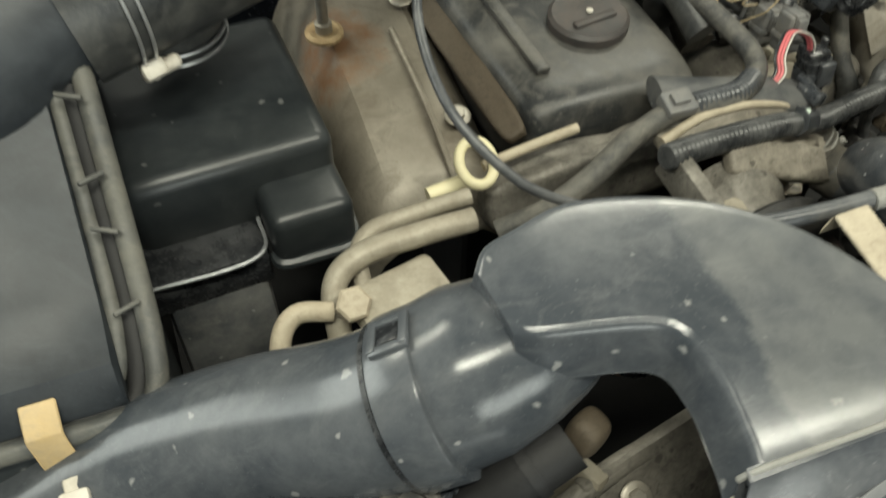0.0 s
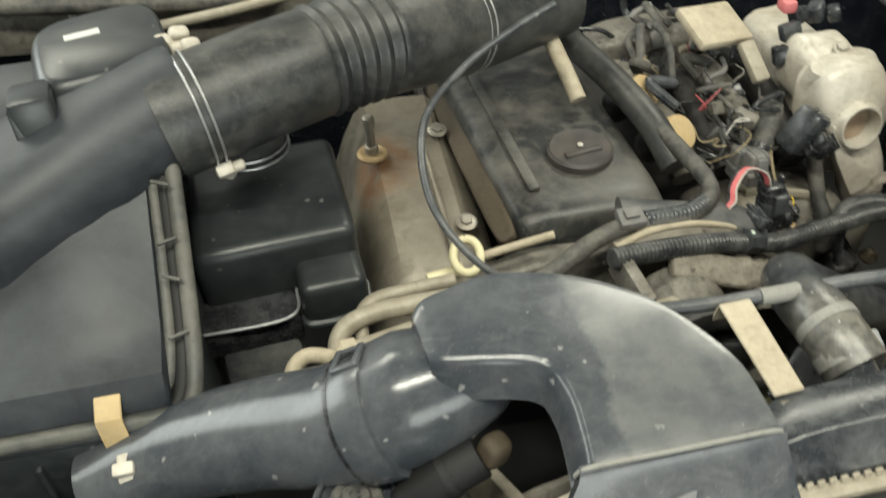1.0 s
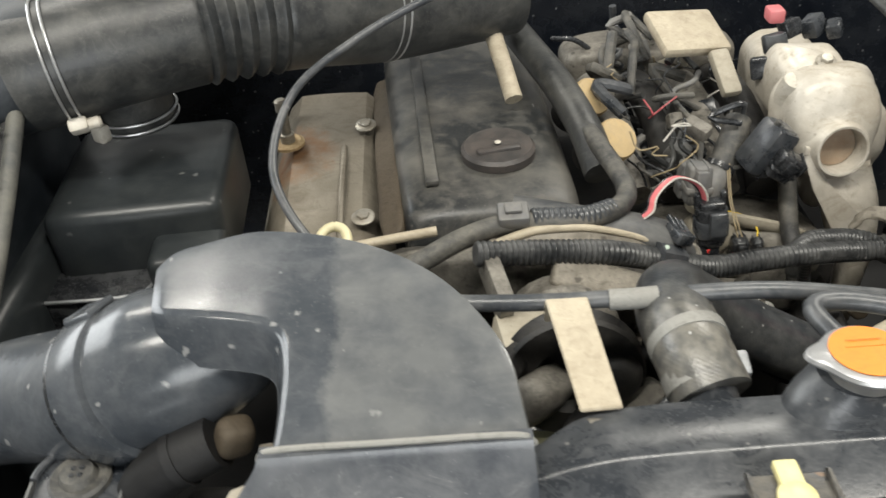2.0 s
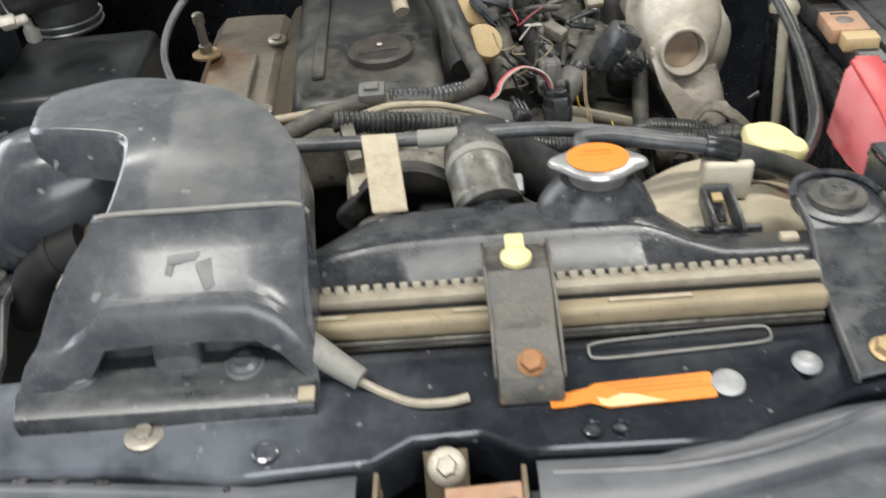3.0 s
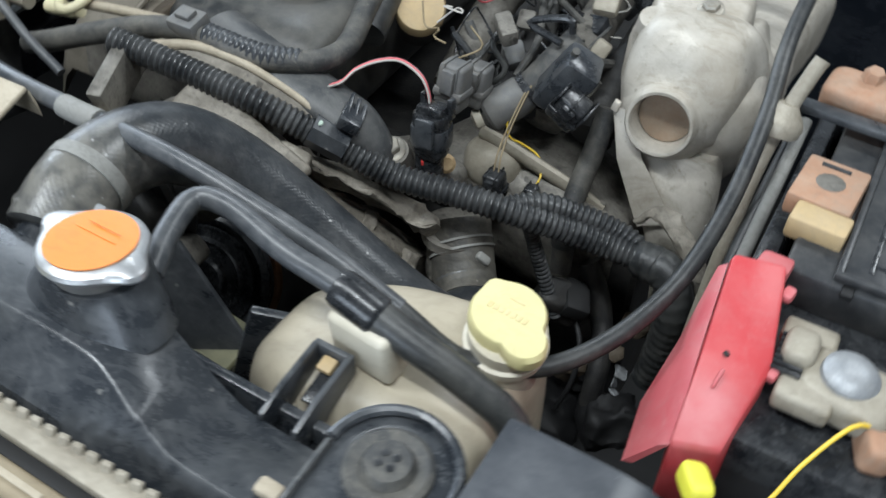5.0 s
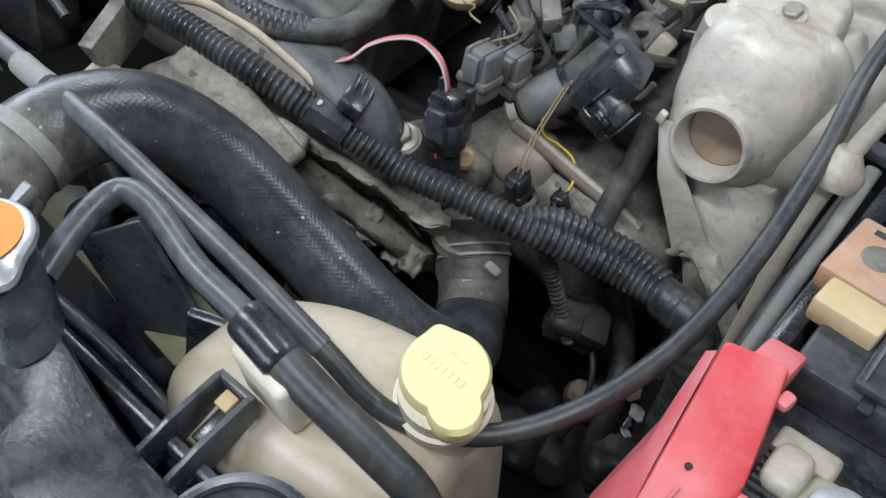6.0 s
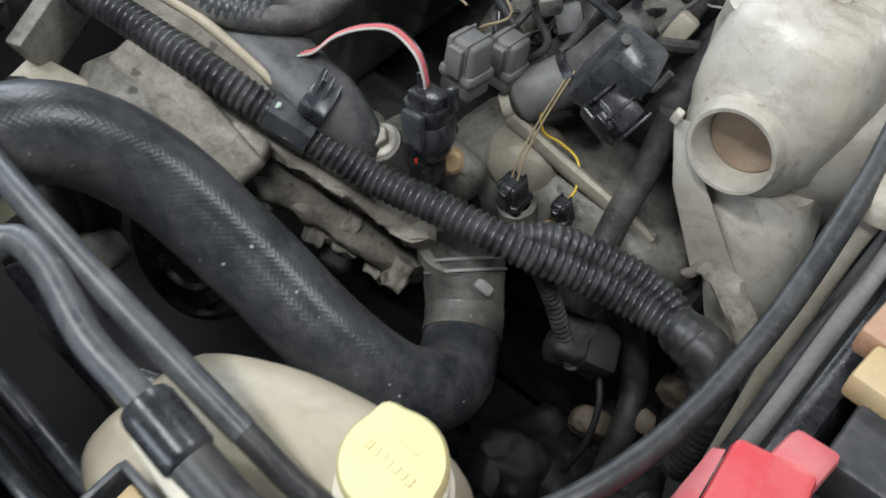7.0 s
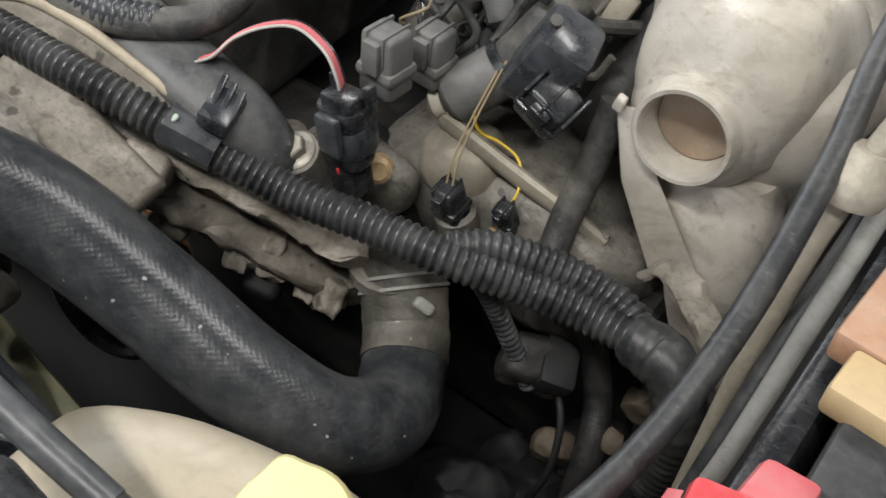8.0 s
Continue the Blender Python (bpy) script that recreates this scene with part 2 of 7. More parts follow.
tank_plastic = mat("tank_plastic", (0.35, 0.305, 0.225), (0.47, 0.42, 0.325), 0.36, 0, 16, 0.05, (0.26, 0.215, 0.15), 0.32, 14)
cap_plastic = mat("cap_plastic", (0.028, 0.027, 0.027), (0.054, 0.050, 0.048), 0.45, 0, 40, 0.1, (0.14, 0.11, 0.095), 0.4, 30)
cream_plastic = mat("cream_plastic", (0.52, 0.48, 0.38), (0.64, 0.60, 0.50), 0.36, 0, 16, 0.05, (0.34, 0.29, 0.20), 0.32, 14)
yellow_plastic = mat("yellow_plastic", (0.62, 0.56, 0.27), (0.72, 0.66, 0.36), 0.42, 0, 40, 0.06, (0.42, 0.35, 0.17), 0.22, 40)
pale_plastic = mat("pale_plastic", (0.66, 0.60, 0.38), (0.78, 0.72, 0.50), 0.42, 0, 40, 0.06, (0.45, 0.38, 0.22), 0.2, 40)
red_plastic = stained(mat("red_plastic", (0.44, 0.034, 0.042), (0.54, 0.060, 0.066), 0.38, 0, 24, 0.06, (0.60, 0.30, 0.29), 0.16, 30), (0.56, 0.17, 0.18), 0.6, 0.006, 50, 0.02, (0.335, -0.146, 0.272), 0.020)
relay_plastic = spotted(mat("relay_plastic", (0.030, 0.034, 0.041), (0.052, 0.057, 0.066), 0.32, 0, 12, 0.06, (0.17, 0.175, 0.185), 0.36, 14, haze=0.3), (0.26, 0.265, 0.27), 0.5, 110, 0.24, 0.2)
pale_red = mat("pale_red", (0.46, 0.075, 0.09), (0.56, 0.13, 0.14), 0.42, 0, 24, 0.1, (0.58, 0.33, 0.31), 0.35, 14)
orange_vinyl = mat("orange_vinyl", (0.72, 0.20, 0.018), (0.80, 0.26, 0.03), 0.45, 0, 30, 0.04, (0.50, 0.16, 0.03), 0.3, 30)
worn_vinyl = mat("worn_vinyl", (0.58, 0.46, 0.20), (0.68, 0.58, 0.34), 0.5, 0, 60, 0.05)
print_brown = mat("print_brown", (0.42, 0.15, 0.02), (0.52, 0.20, 0.04), 0.5, 0, 60, 0.03)
galv = mat("galv", (0.26, 0.275, 0.29), (0.38, 0.39, 0.40), 0.42, 0.4, 200, 0.15, (0.20, 0.195, 0.19), 0.4, 60)
copper_tan = mat("copper_tan", (0.32, 0.17, 0.10), (0.46, 0.27, 0.17), 0.6, 0.1, 80, 0.2, DUST, 0.4, 40)
wood_tan = mat("wood_tan", (0.42, 0.30, 0.145), (0.52, 0.38, 0.20), 0.55, 0, 60, 0.1, DUST, 0.25, 40)
grey_plastic = mat("grey_plastic", (0.085, 0.088, 0.09), (0.14, 0.143, 0.145), 0.5, 0, 60, 0.15, DUST, 0.3, 40)
white_plastic = mat("white_plastic", (0.46, 0.43, 0.37), (0.58, 0.55, 0.49), 0.45, 0, 50, 0.1, (0.30, 0.25, 0.18), 0.45, 30)
label_blue = mat("label_blue", (0.02, 0.17, 0.55), (0.03, 0.22, 0.64), 0.35, 0, 30, 0.03)
label_yellow = mat("label_yellow", (0.75, 0.52, 0.02), (0.82, 0.60, 0.04), 0.35, 0, 30, 0.03)
label_white = mat("label_white", (0.50, 0.50, 0.48), (0.60, 0.60, 0.58), 0.4, 0, 30, 0.03)
label_red = mat("label_red", (0.55, 0.04, 0.04), (0.62, 0.06, 0.05), 0.35, 0, 30, 0.03)
label_green = mat("label_green", (0.34, 0.43, 0.35), (0.42, 0.50, 0.43), 0.45, 0, 30, 0.03)
wire_yellow = mat("wire_yellow", (0.68, 0.46, 0.03), (0.76, 0.54, 0.06), 0.4, 0, 60, 0.05)
wire_pink = mat("wire_pink", (0.50, 0.10, 0.115), (0.60, 0.16, 0.17), 0.45, 0, 60, 0.05)
wire_red = mat("wire_red", (0.34, 0.045, 0.055), (0.44, 0.08, 0.09), 0.5, 0, 60, 0.05, (0.30, 0.2, 0.18), 0.3, 60)
wire_white = mat("wire_white", (0.40, 0.38, 0.34), (0.52, 0.50, 0.46), 0.4, 0, 60, 0.05)
wire_dull = mat("wire_dull", (0.22, 0.17, 0.10), (0.34, 0.27, 0.16), 0.5, 0, 60, 0.05)
# Near-black that puts the shade of gaps and deep parts into colour.
shade_black = mat("shade_black", (0.002, 0.002, 0.0024), (0.005, 0.005, 0.0058), 0.65, 0, 50, 0.2, (0.028, 0.027, 0.024), 0.15, 40)
trough_plastic = spotted(mat("trough_plastic", (0.030, 0.033, 0.037), (0.062, 0.066, 0.070), 0.40, 0, 20, 0.1, (0.22, 0.215, 0.20), 0.45, 22), (0.26, 0.26, 0.25), 0.6, 120, 0.26, 0.25)
brown_casting = spotted(mat("brown_casting", (0.16, 0.143, 0.115), (0.33, 0.300, 0.25), 0.55, 0.1, 34, 0.4, (0.06, 0.052, 0.042), 0.55, 40), (0.035, 0.030, 0.024), 0.7, 80, 0.34, 0.35)
battery_plastic = mat("battery_plastic", (0.017, 0.019, 0.022), (0.032, 0.034, 0.037), 0.34, 0, 30, 0.1, (0.16, 0.155, 0.145), 0.22, 40)
tape_lemon = mat("tape_lemon", (0.70, 0.66, 0.04), (0.78, 0.74, 0.08), 0.45, 0, 40, 0.05)
port_film = mat("port_film", (0.20, 0.155, 0.11), (0.34, 0.27, 0.20), 0.5, 0.1, 60, 0.15, (0.30, 0.16, 0.08), 0.3, 50)
latch_metal = mat("latch_metal", (0.13, 0.10, 0.065), (0.27, 0.215, 0.145), 0.6, 0.15, 60, 0.4, (0.06, 0.045, 0.03), 0.5, 60)
dark_brown = mat("dark_brown", (0.045, 0.033, 0.022), (0.11, 0.085, 0.055), 0.65, 0.1, 60, 0.4, (0.03, 0.024, 0.018), 0.5, 60)
dusty_steel = spotted(mat("dusty_steel", (0.020, 0.021, 0.023), (0.050, 0.049, 0.047), 0.36, 0.1, 60, 0.2, (0.21, 0.19, 0.155), 0.50, 40), (0.20, 0.12, 0.07), 0.6, 130, 0.30, 0.22)
rusty_bolt = mat("rusty_bolt", (0.26, 0.12, 0.05), (0.42, 0.22, 0.10), 0.65, 0.1, 110, 0.4, (0.14, 0.06, 0.03), 0.4, 70)
pale_dust = mat("pale_dust", (0.20, 0.20, 0.185), (0.29, 0.285, 0.265), 0.6, 0, 50, 0.2, (0.12, 0.115, 0.10), 0.4, 50)
arrow_grey = mat("arrow_grey", (0.11, 0.115, 0.12), (0.18, 0.185, 0.19), 0.5, 0, 60, 0.1)
concrete = mat("concrete", (0.20, 0.20, 0.19), (0.32, 0.31, 0.29), 0.8, 0, 3, 0.3, (0.10, 0.10, 0.10), 0.4, 1.5)
# For the unseen ceiling, kept dark so top faces reflect less light.
dark_ceiling = mat("dark_ceiling", (0.10, 0.105, 0.11), (0.15, 0.155, 0.16), 0.7, 0, 2, 0.1)
plaster = mat("plaster", (0.36, 0.37, 0.38), (0.42, 0.43, 0.44), 0.85, 0, 2, 0.1)


def braid_material():
    """Rubber hose with the weave of its fabric pressed into the skin."""
    m = mat("braided_rubber", (0.015, 0.0172, 0.020), (0.030, 0.034, 0.039), 0.31, 0, 60, 0.1, (0.24, 0.24, 0.235), 0.17, 45, haze=0.2)
    nt = m.node_tree
    n, l = nt.nodes, nt.links
    uv = n.new("ShaderNodeTexCoord")
    mapping = n.new("ShaderNodeMapping")
    mapping.inputs["Scale"].default_value = (25, 25, 1)
    mapping.inputs["Rotation"].default_value = (0, 0, radians(45))
    l.new(uv.outputs["UV"], mapping.inputs["Vector"])
    wave = n.new("ShaderNodeTexVoronoi")
    wave.inputs["Scale"].default_value, wave.inputs["Randomness"].default_value = 1.0, 0.12
    l.new(mapping.outputs["Vector"], wave.inputs["Vector"])
    old = [x for x in n if x.type == "BUMP"][0]
    bp = n.new("ShaderNodeBump")
    bp.inputs["Strength"].default_value, bp.inputs["Distance"].default_value = 0.15, 0.0007
    bp.invert = True
    l.new(wave.outputs["Distance"], bp.inputs["Height"])
    l.new(old.outputs["Normal"], bp.inputs["Normal"])
    l.new(bp.outputs["Normal"], n["Principled BSDF"].inputs["Normal"])
    return m


braided_rubber = spotted(stained(stained(braid_material(), (0.24, 0.225, 0.19), 0.75, 0.02, 70, 0.04, (0.008, -0.200, 0.292), 0.034), (0.22, 0.205, 0.17), 0.6, 0.02, 60, 0.05, (0.118, 0.025, 0.135), 0.030), (0.40, 0.40, 0.39), 0.8, 210, 0.24, 0.14)


# ---- builders ----
OFFSET = {}


def thing(name, label, category, at=(0, 0, 0), group="", kind="", shift=(0, 0, 0)):
    """An empty at the base of a thing; its parts are modelled in world coordinates, and shift sets the whole aside."""
    e = new(name)
    e.empty_display_size = 0.02
    e.location = Vector(at) + Vector(shift)
    OFFSET[e.name] = Matrix.Translation(at)
    return tagged(e, label, category, group, kind)


def mesh_object(name, bm, material, smooth=True):
    me = bpy.data.meshes.new(name)
    bmesh.ops.recalc_face_normals(bm, faces=bm.faces[:])
    bm.to_mesh(me)
    bm.free()
    me.materials.append(material)
    if smooth:
        me.polygons.foreach_set("use_smooth", [True] * len(me.polygons))
        me.set_sharp_from_angle(angle=radians(38))
    return new(name, me)


def part(name, bm, material, parent, label="", smooth=True):
    ob = mesh_object(name, bm, material, smooth)
    ob.parent = parent
    if parent.name in OFFSET:
        ob.matrix_parent_inverse = OFFSET[parent.name].inverted()
    if label:
        ob["label"] = label
    return ob


def solid(name, bm, material, label, category, group="", kind="", smooth=True):
    return tagged(mesh_object(name, bm, material, smooth), label, category, group, kind)


def join(*bms):
    out = bms[0]
    for b in bms[1:]:
        me = bpy.data.meshes.new("tmp")
        b.to_mesh(me)
        b.free()
        out.from_mesh(me)
        bpy.data.meshes.remove(me)
    return out


def frame_of(axis, hint=(0, 0, 1)):
    """A rotation whose z lies along axis and whose y is near to hint."""
    z = Vector(axis).normalized()
    y = Vector(hint) - z * z.dot(Vector(hint))
    if y.length < 1e-4:
        y = Vector((0, 1, 0)) - z * z.y
    y.normalize()
    x = y.cross(z)
    return Matrix((x, y, z)).transposed().to_4x4()


def at(loc, axis=(0, 0, 1), hint=(0, 1, 0)):
    return Matrix.Translation(loc) @ frame_of(axis, hint)


def box(size, m, bev=0.002, seg=2, taper=1.0):
    """A block about m's origin, with rounded edges; taper narrows its top."""
    bm = bmesh.new()
    bmesh.ops.create_cube(bm, size=1)
    for v in bm.verts:
        k = taper if v.co.z > 0 else 1.0
        v.co = Vector((v.co.x * size[0] * k, v.co.y * size[1] * k, v.co.z * size[2]))
    if bev:
        bmesh.ops.bevel(bm, geom=bm.edges[:], offset=min(bev, min(size) * 0.45), segments=seg, affect="EDGES", profile=0.5)
    bmesh.ops.transform(bm, matrix=m, verts=bm.verts[:])
    return bm


def lathe(profile, m, seg=28, lobes=None):
    """Turns (radius, height) pairs round m's z axis. lobes(angle) scales the radius."""
    bm = bmesh.new()
    rings = []
    for r, z in profile:
        ring = []
        for i in range(seg):
            a = 2 * math.pi * i / seg
            k = r * (lobes(a) if lobes else 1)
            ring.append(bm.verts.new((k * math.cos(a), k * math.sin(a), z)))
        rings.append(ring)
    for a, b in zip(rings, rings[1:]):
        for i in range(seg):
            bm.faces.new((a[i], a[(i + 1) % seg], b[(i + 1) % seg], b[i]))
    for ring in (rings[0], rings[-1]):
        bm.faces.new(ring)
    bmesh.ops.transform(bm, matrix=m, verts=bm.verts[:])
    return bm


def spline(points, step=0.004):
    """Even steps along a smooth curve through the points."""
    p = [Vector(q) for q in points]
    p = [p[0] * 2 - p[1]] + p + [p[-1] * 2 - p[-2]]
    dense = []
    for i in range(1, len(p) - 2):
        for k in range(24):
            u = k / 24
            a, b, c, d = p[i - 1], p[i], p[i + 1], p[i + 2]
            dense.append(0.5 * (2 * b + (c - a) * u + (2 * a - 5 * b + 4 * c - d) * u * u + (3 * b - a - 3 * c + d) * u ** 3))
    dense.append(p[-2])
    out, left = [dense[0]], step
    for a, b in zip(dense, dense[1:]):
        seg = (b - a).length
        while seg > left:
            a = a + (b - a) * (left / seg)
            out.append(a.copy())
            seg, left = (b - a).length, step
        left -= seg
    if (out[-1] - dense[-1]).length > step * 0.3:
        out.append(dense[-1])
    return out


def sweep(points, r, seg=14, step=0.004, shape=None, wall=0.0, flat=1.0):
    """A round hose or wire along a smooth curve. shape(k, n) scales the radius along it; flat squeezes the section."""
    path = spline(points, step)
    bm = bmesh.new()
    uv = bm.loops.layers.uv.new("UVMap")
    normal = None
    rings = []
    count = len(path)
    for i, q in enumerate(path):
        t = (path[min(i + 1, count - 1)] - path[max(i - 1, 0)]).normalized()
        if normal is None:
            normal = Vector((0, 0, 1)) - t * t.z
            if normal.length < 0.05:
                normal = Vector((0, 1, 0)) - t * t.y
        normal = (normal - t * normal.dot(t)).normalized()
        side = t.cross(normal)
        k = r * (shape(i, count) if shape else 1)
        rings.append([bm.verts.new(q + (normal * math.cos(2 * math.pi * j / seg) * flat + side * math.sin(2 * math.pi * j / seg)) * k)
                      for j in range(seg)])
    for i in range(count - 1):
        for j in range(seg):
            f = bm.faces.new((rings[i][j], rings[i][(j + 1) % seg], rings[i + 1][(j + 1) % seg], rings[i + 1][j]))
            around = 2 * math.pi * r
            for loop, (di, dj) in zip(f.loops, ((0, 0), (0, 1), (1, 1), (1, 0))):
                loop[uv].uv = ((i + di) * step / 0.06, (j + dj) / seg * around / 0.06)
    for ring in (rings[0], rings[-1]):
        bm.faces.new(ring)
    return bm


def ribs(depth, period):
    """Rings along a corrugated hose: period in steps of the sweep."""
    return lambda i, n: 1 - depth * (0.5 + 0.5 * math.cos(2 * math.pi * i / period)) ** 1.5


def loft(loops, caps=True):
    """Skins a row of closed loops that have the same number of points."""
    bm = bmesh.new()
    rings = [[bm.verts.new(v) for v in loop] for loop in loops]
    n = len(rings[0])
    for a, b in zip(rings, rings[1:]):
        for j in range(n):
            bm.faces.new((a[j], a[(j + 1) % n], b[(j + 1) % n], b[j]))
    if caps:
        for ring in (rings[0], rings[-1]):
            bm.faces.new(ring)
    return bm


def rloop(c, u, v, w, h, power=4.0, n=32):
    """A rounded rectangle (superellipse) about c, w along u and h along v."""
    u, v, c = Vector(u).normalized(), Vector(v).normalized(), Vector(c)
    out = []
    for i in range(n):
        a = 2 * math.pi * i / n
        ca, sa = math.cos(a), math.sin(a)
        x = math.copysign(abs(ca) ** (2 / power), ca) * w / 2
        y = math.copysign(abs(sa) ** (2 / power), sa) * h / 2
        out.append(c + u * x + v * y)
    return out


def blend(loops, steps=4):
    """Smooth in-between loops along a loft."""
    out = []
    L = len(loops)
    for i in range(L - 1):
        a, b, c, d = loops[max(i - 1, 0)], loops[i], loops[i + 1], loops[min(i + 2, L - 1)]
        for k in range(steps):
            u = k / steps
            out.append([0.5 * (2 * q + (r - p) * u + (2 * p - 5 * q + 4 * r - s) * u * u + (3 * q - p - 3 * r + s) * u ** 3)
                        for p, q, r, s in zip(a, b, c, d)])
    out.append(loops[-1])
    return out


def plate(outline, thick, m, bev=0.0008, holes=()):
    """A flat sheet cut to an outline (x, y pairs in m's plane), extruded downwards."""
    bm = bmesh.new()
    vs = [bm.verts.new((x, y, 0)) for x, y in outline]
    f = bm.faces.new(vs)
    got = bmesh.ops.extrude_face_region(bm, geom=[f])
    bmesh.ops.translate(bm, vec=(0, 0, -thick), verts=[g for g in got["geom"] if isinstance(g, bmesh.types.BMVert)])
    if bev:
        bmesh.ops.bevel(bm, geom=bm.edges[:], offset=bev, segments=2, affect="EDGES", profile=0.5)
    bmesh.ops.transform(bm, matrix=m, verts=bm.verts[:])
    return bm


def folded(stations, thick, across=(1, 0, 0)):
    """A bent sheet: each station is a left and a right end; thickness goes down."""
    loops = []
    for a, b in stations:
        a, b = Vector(a), Vector(b)
        d = Vector((0, 0, -thick))
        loops.append([a, b, b + d, a + d])
    bm = loft(loops)
    bmesh.ops.bevel(bm, geom=bm.edges[:], offset=thick * 0.3, segments=1, affect="EDGES")
    return bm


def hexhead(m, r=0.006, h=0.005, flange=0.009):
    """Flanged hexagon bolt head standing on m's plane."""
    head = lathe([(r, 0.0015), (r, h - 0.0008), (r * 0.86, h)], m @ pose(0, 0, 0, 0, 0, 15), 6)
    ring = lathe([(flange, 0), (flange, 0.001), (flange * 0.85, 0.002), (r * 0.8, 0.0022)], m, 20)
    return join(head, ring)


def bolt(name, m, material, label, r=0.006, h=0.005, flange=0.009, parent=None, group=""):
    if parent is not None:
        return part(name, hexhead(m, r, h, flange), material, parent, label)
    return solid(name, hexhead(m, r, h, flange), material, label, "bolt", group)


def roughen(bm, amp, freq=40.0, seed=0.0):
    """Low swells and dents of a rough casting."""
    for v in bm.verts:
        n = noise.noise_vector(Vector((v.co.x * freq + seed, v.co.y * freq, v.co.z * freq)))
        k = noise.noise_vector(Vector((v.co.x * freq * 2.7 + seed, v.co.y * freq * 2.7, v.co.z * freq * 2.7)))
        v.co += n * amp + k * amp * 0.35
    return bm


def lump(size, m, amp=0.15, seed=0, cuts=3, bev=0.004, power=3.2):
    """A rounded casting: a block with soft edges and low swells."""
    bm = bmesh.new()
    bmesh.ops.create_cube(bm, size=2)
    bmesh.ops.subdivide_edges(bm, edges=bm.edges[:], cuts=max(cuts, 9), use_grid_fill=True)
    small = min(size)
    for v in bm.verts:
        p = v.co.copy()
        k = (abs(p.x) ** power + abs(p.y) ** power + abs(p.z) ** power) ** (-1 / power)
        q = Vector((p.x * size[0], p.y * size[1], p.z * size[2])) * k * 0.5
        d = noise.noise_vector(Vector((q.x * 30 + seed * 7.1, q.y * 30 + seed * 3.3, q.z * 30)))
        v.co = q + d * amp * small * 0.8
    bmesh.ops.transform(bm, matrix=m, verts=bm.verts[:])
    return bm

# ---- the workshop: unseen shell and windows, added to close the place and light it ----
def slab(name, size, loc, material, label, category):
    return solid(name, box(size, pose(*loc), 0.004, 1), material, label, category, kind="structure", smooth=False)


slab("floor", (6.4, 6.4, 0.1), (0.2, -0.2, GROUND - 0.05), concrete, "stained grey concrete workshop floor", "floor")
slab("ceiling", (6.4, 6.4, 0.1), (0.2, -0.2, CEILING + 0.05), dark_ceiling, "dark grey workshop ceiling, unseen, kept dark to limit reflections", "ceiling")
slab("wall_north", (6.4, 0.1, CEILING - GROUND), (0.2, 3.05, (CEILING + GROUND) / 2), plaster, "plain unseen workshop wall", "wall")
WX, WZ, WW, WH = 0.1, 1.05, 2.4, 1.3
VZ, VH = 1.50, 1.60
south = [box((WX - WW / 2 + 3.0, 0.1, CEILING - GROUND), pose((WX - WW / 2 - 3.0) / 2, -3.45, (CEILING + GROUND) / 2), 0), box((3.4 - WX - WW / 2, 0.1, CEILING - GROUND), pose((3.4 + WX + WW / 2) / 2, -3.45, (CEILING + GROUND) / 2), 0),
         box((WW, 0.1, WZ - WH / 2 - GROUND), pose(WX, -3.45, (WZ - WH / 2 + GROUND) / 2), 0), box((WW, 0.1, CEILING - WZ - WH / 2), pose(WX, -3.45, (CEILING + WZ + WH / 2) / 2), 0)]
solid("wall_south", join(*south), plaster, "plain unseen workshop wall with a wide added window", "wall", kind="structure", smooth=False)
# Window added out of view to give bluish light from the front.
window = thing("added_window_1", "wide added window, out of view, with a pale frame", "window", (WX, -3.45, WZ - WH / 2), kind="structure")
for k in range(3):
    part("mullion", box((0.05, 0.06, WH), pose(WX + (k - 1) * (WW / 2 - 0.025), -3.45, WZ), 0.004), white_plastic, window)
for k in range(2):
    part("rail", box((WW, 0.06, 0.05), pose(WX, -3.45, WZ + (k - 0.5) * (WH - 0.05)), 0.004), white_plastic, window)
data = bpy.data.lights.new("window_fill", "AREA")
data.shape, data.size, data.size_y, data.energy, data.color = "RECTANGLE", WW - 0.1, WH - 0.1, SOUTH_FILL, (0.82, 0.91, 1.0)
fill_lamp = new("window_fill", data)
fill_lamp.matrix_world = at((WX, -3.40, WZ), (0, -1, 0), (0, 0, 1))
VY, VW = 1.45, 2.7
west = [box((0.1, VY - VW / 2 + 3.4, CEILING - GROUND), pose(-3.05, (VY - VW / 2 - 3.4) / 2, (CEILING + GROUND) / 2), 0), box((0.1, 3.0 - VY - VW / 2, CEILING - GROUND), pose(-3.05, (3.0 + VY + VW / 2) / 2, (CEILING + GROUND) / 2), 0),
        box((0.1, VW, VZ - VH / 2 - GROUND), pose(-3.05, VY, (VZ - VH / 2 + GROUND) / 2), 0), box((0.1, VW, CEILING - VZ - VH / 2), pose(-3.05, VY, (CEILING + VZ + VH / 2) / 2), 0)]
solid("wall_west", join(*west), plaster, "plain unseen workshop wall with an added window", "wall", kind="structure", smooth=False)
# Invented window, out of view, sized so the duct's shoulder reflects it.
window = thing("added_window_2", "added side window, out of view, with a pale frame", "window", (-3.05, VY, VZ - VH / 2), kind="structure")
for k in range(3):
    part("mullion", box((0.06, 0.05, VH), pose(-3.05, VY + (k - 1) * (VW / 2 - 0.025), VZ), 0.004), white_plastic, window)
for k in range(2):
    part("rail", box((0.06, VW, 0.05), pose(-3.05, VY, VZ + (k - 0.5) * (VH - 0.05)), 0.004), white_plastic, window)
data = bpy.data.lights.new("window_fill", "AREA")
data.shape, data.size, data.size_y, data.energy, data.color = "RECTANGLE", VW - 0.1, VH - 0.1, WEST_FILL, (0.82, 0.91, 1.0)
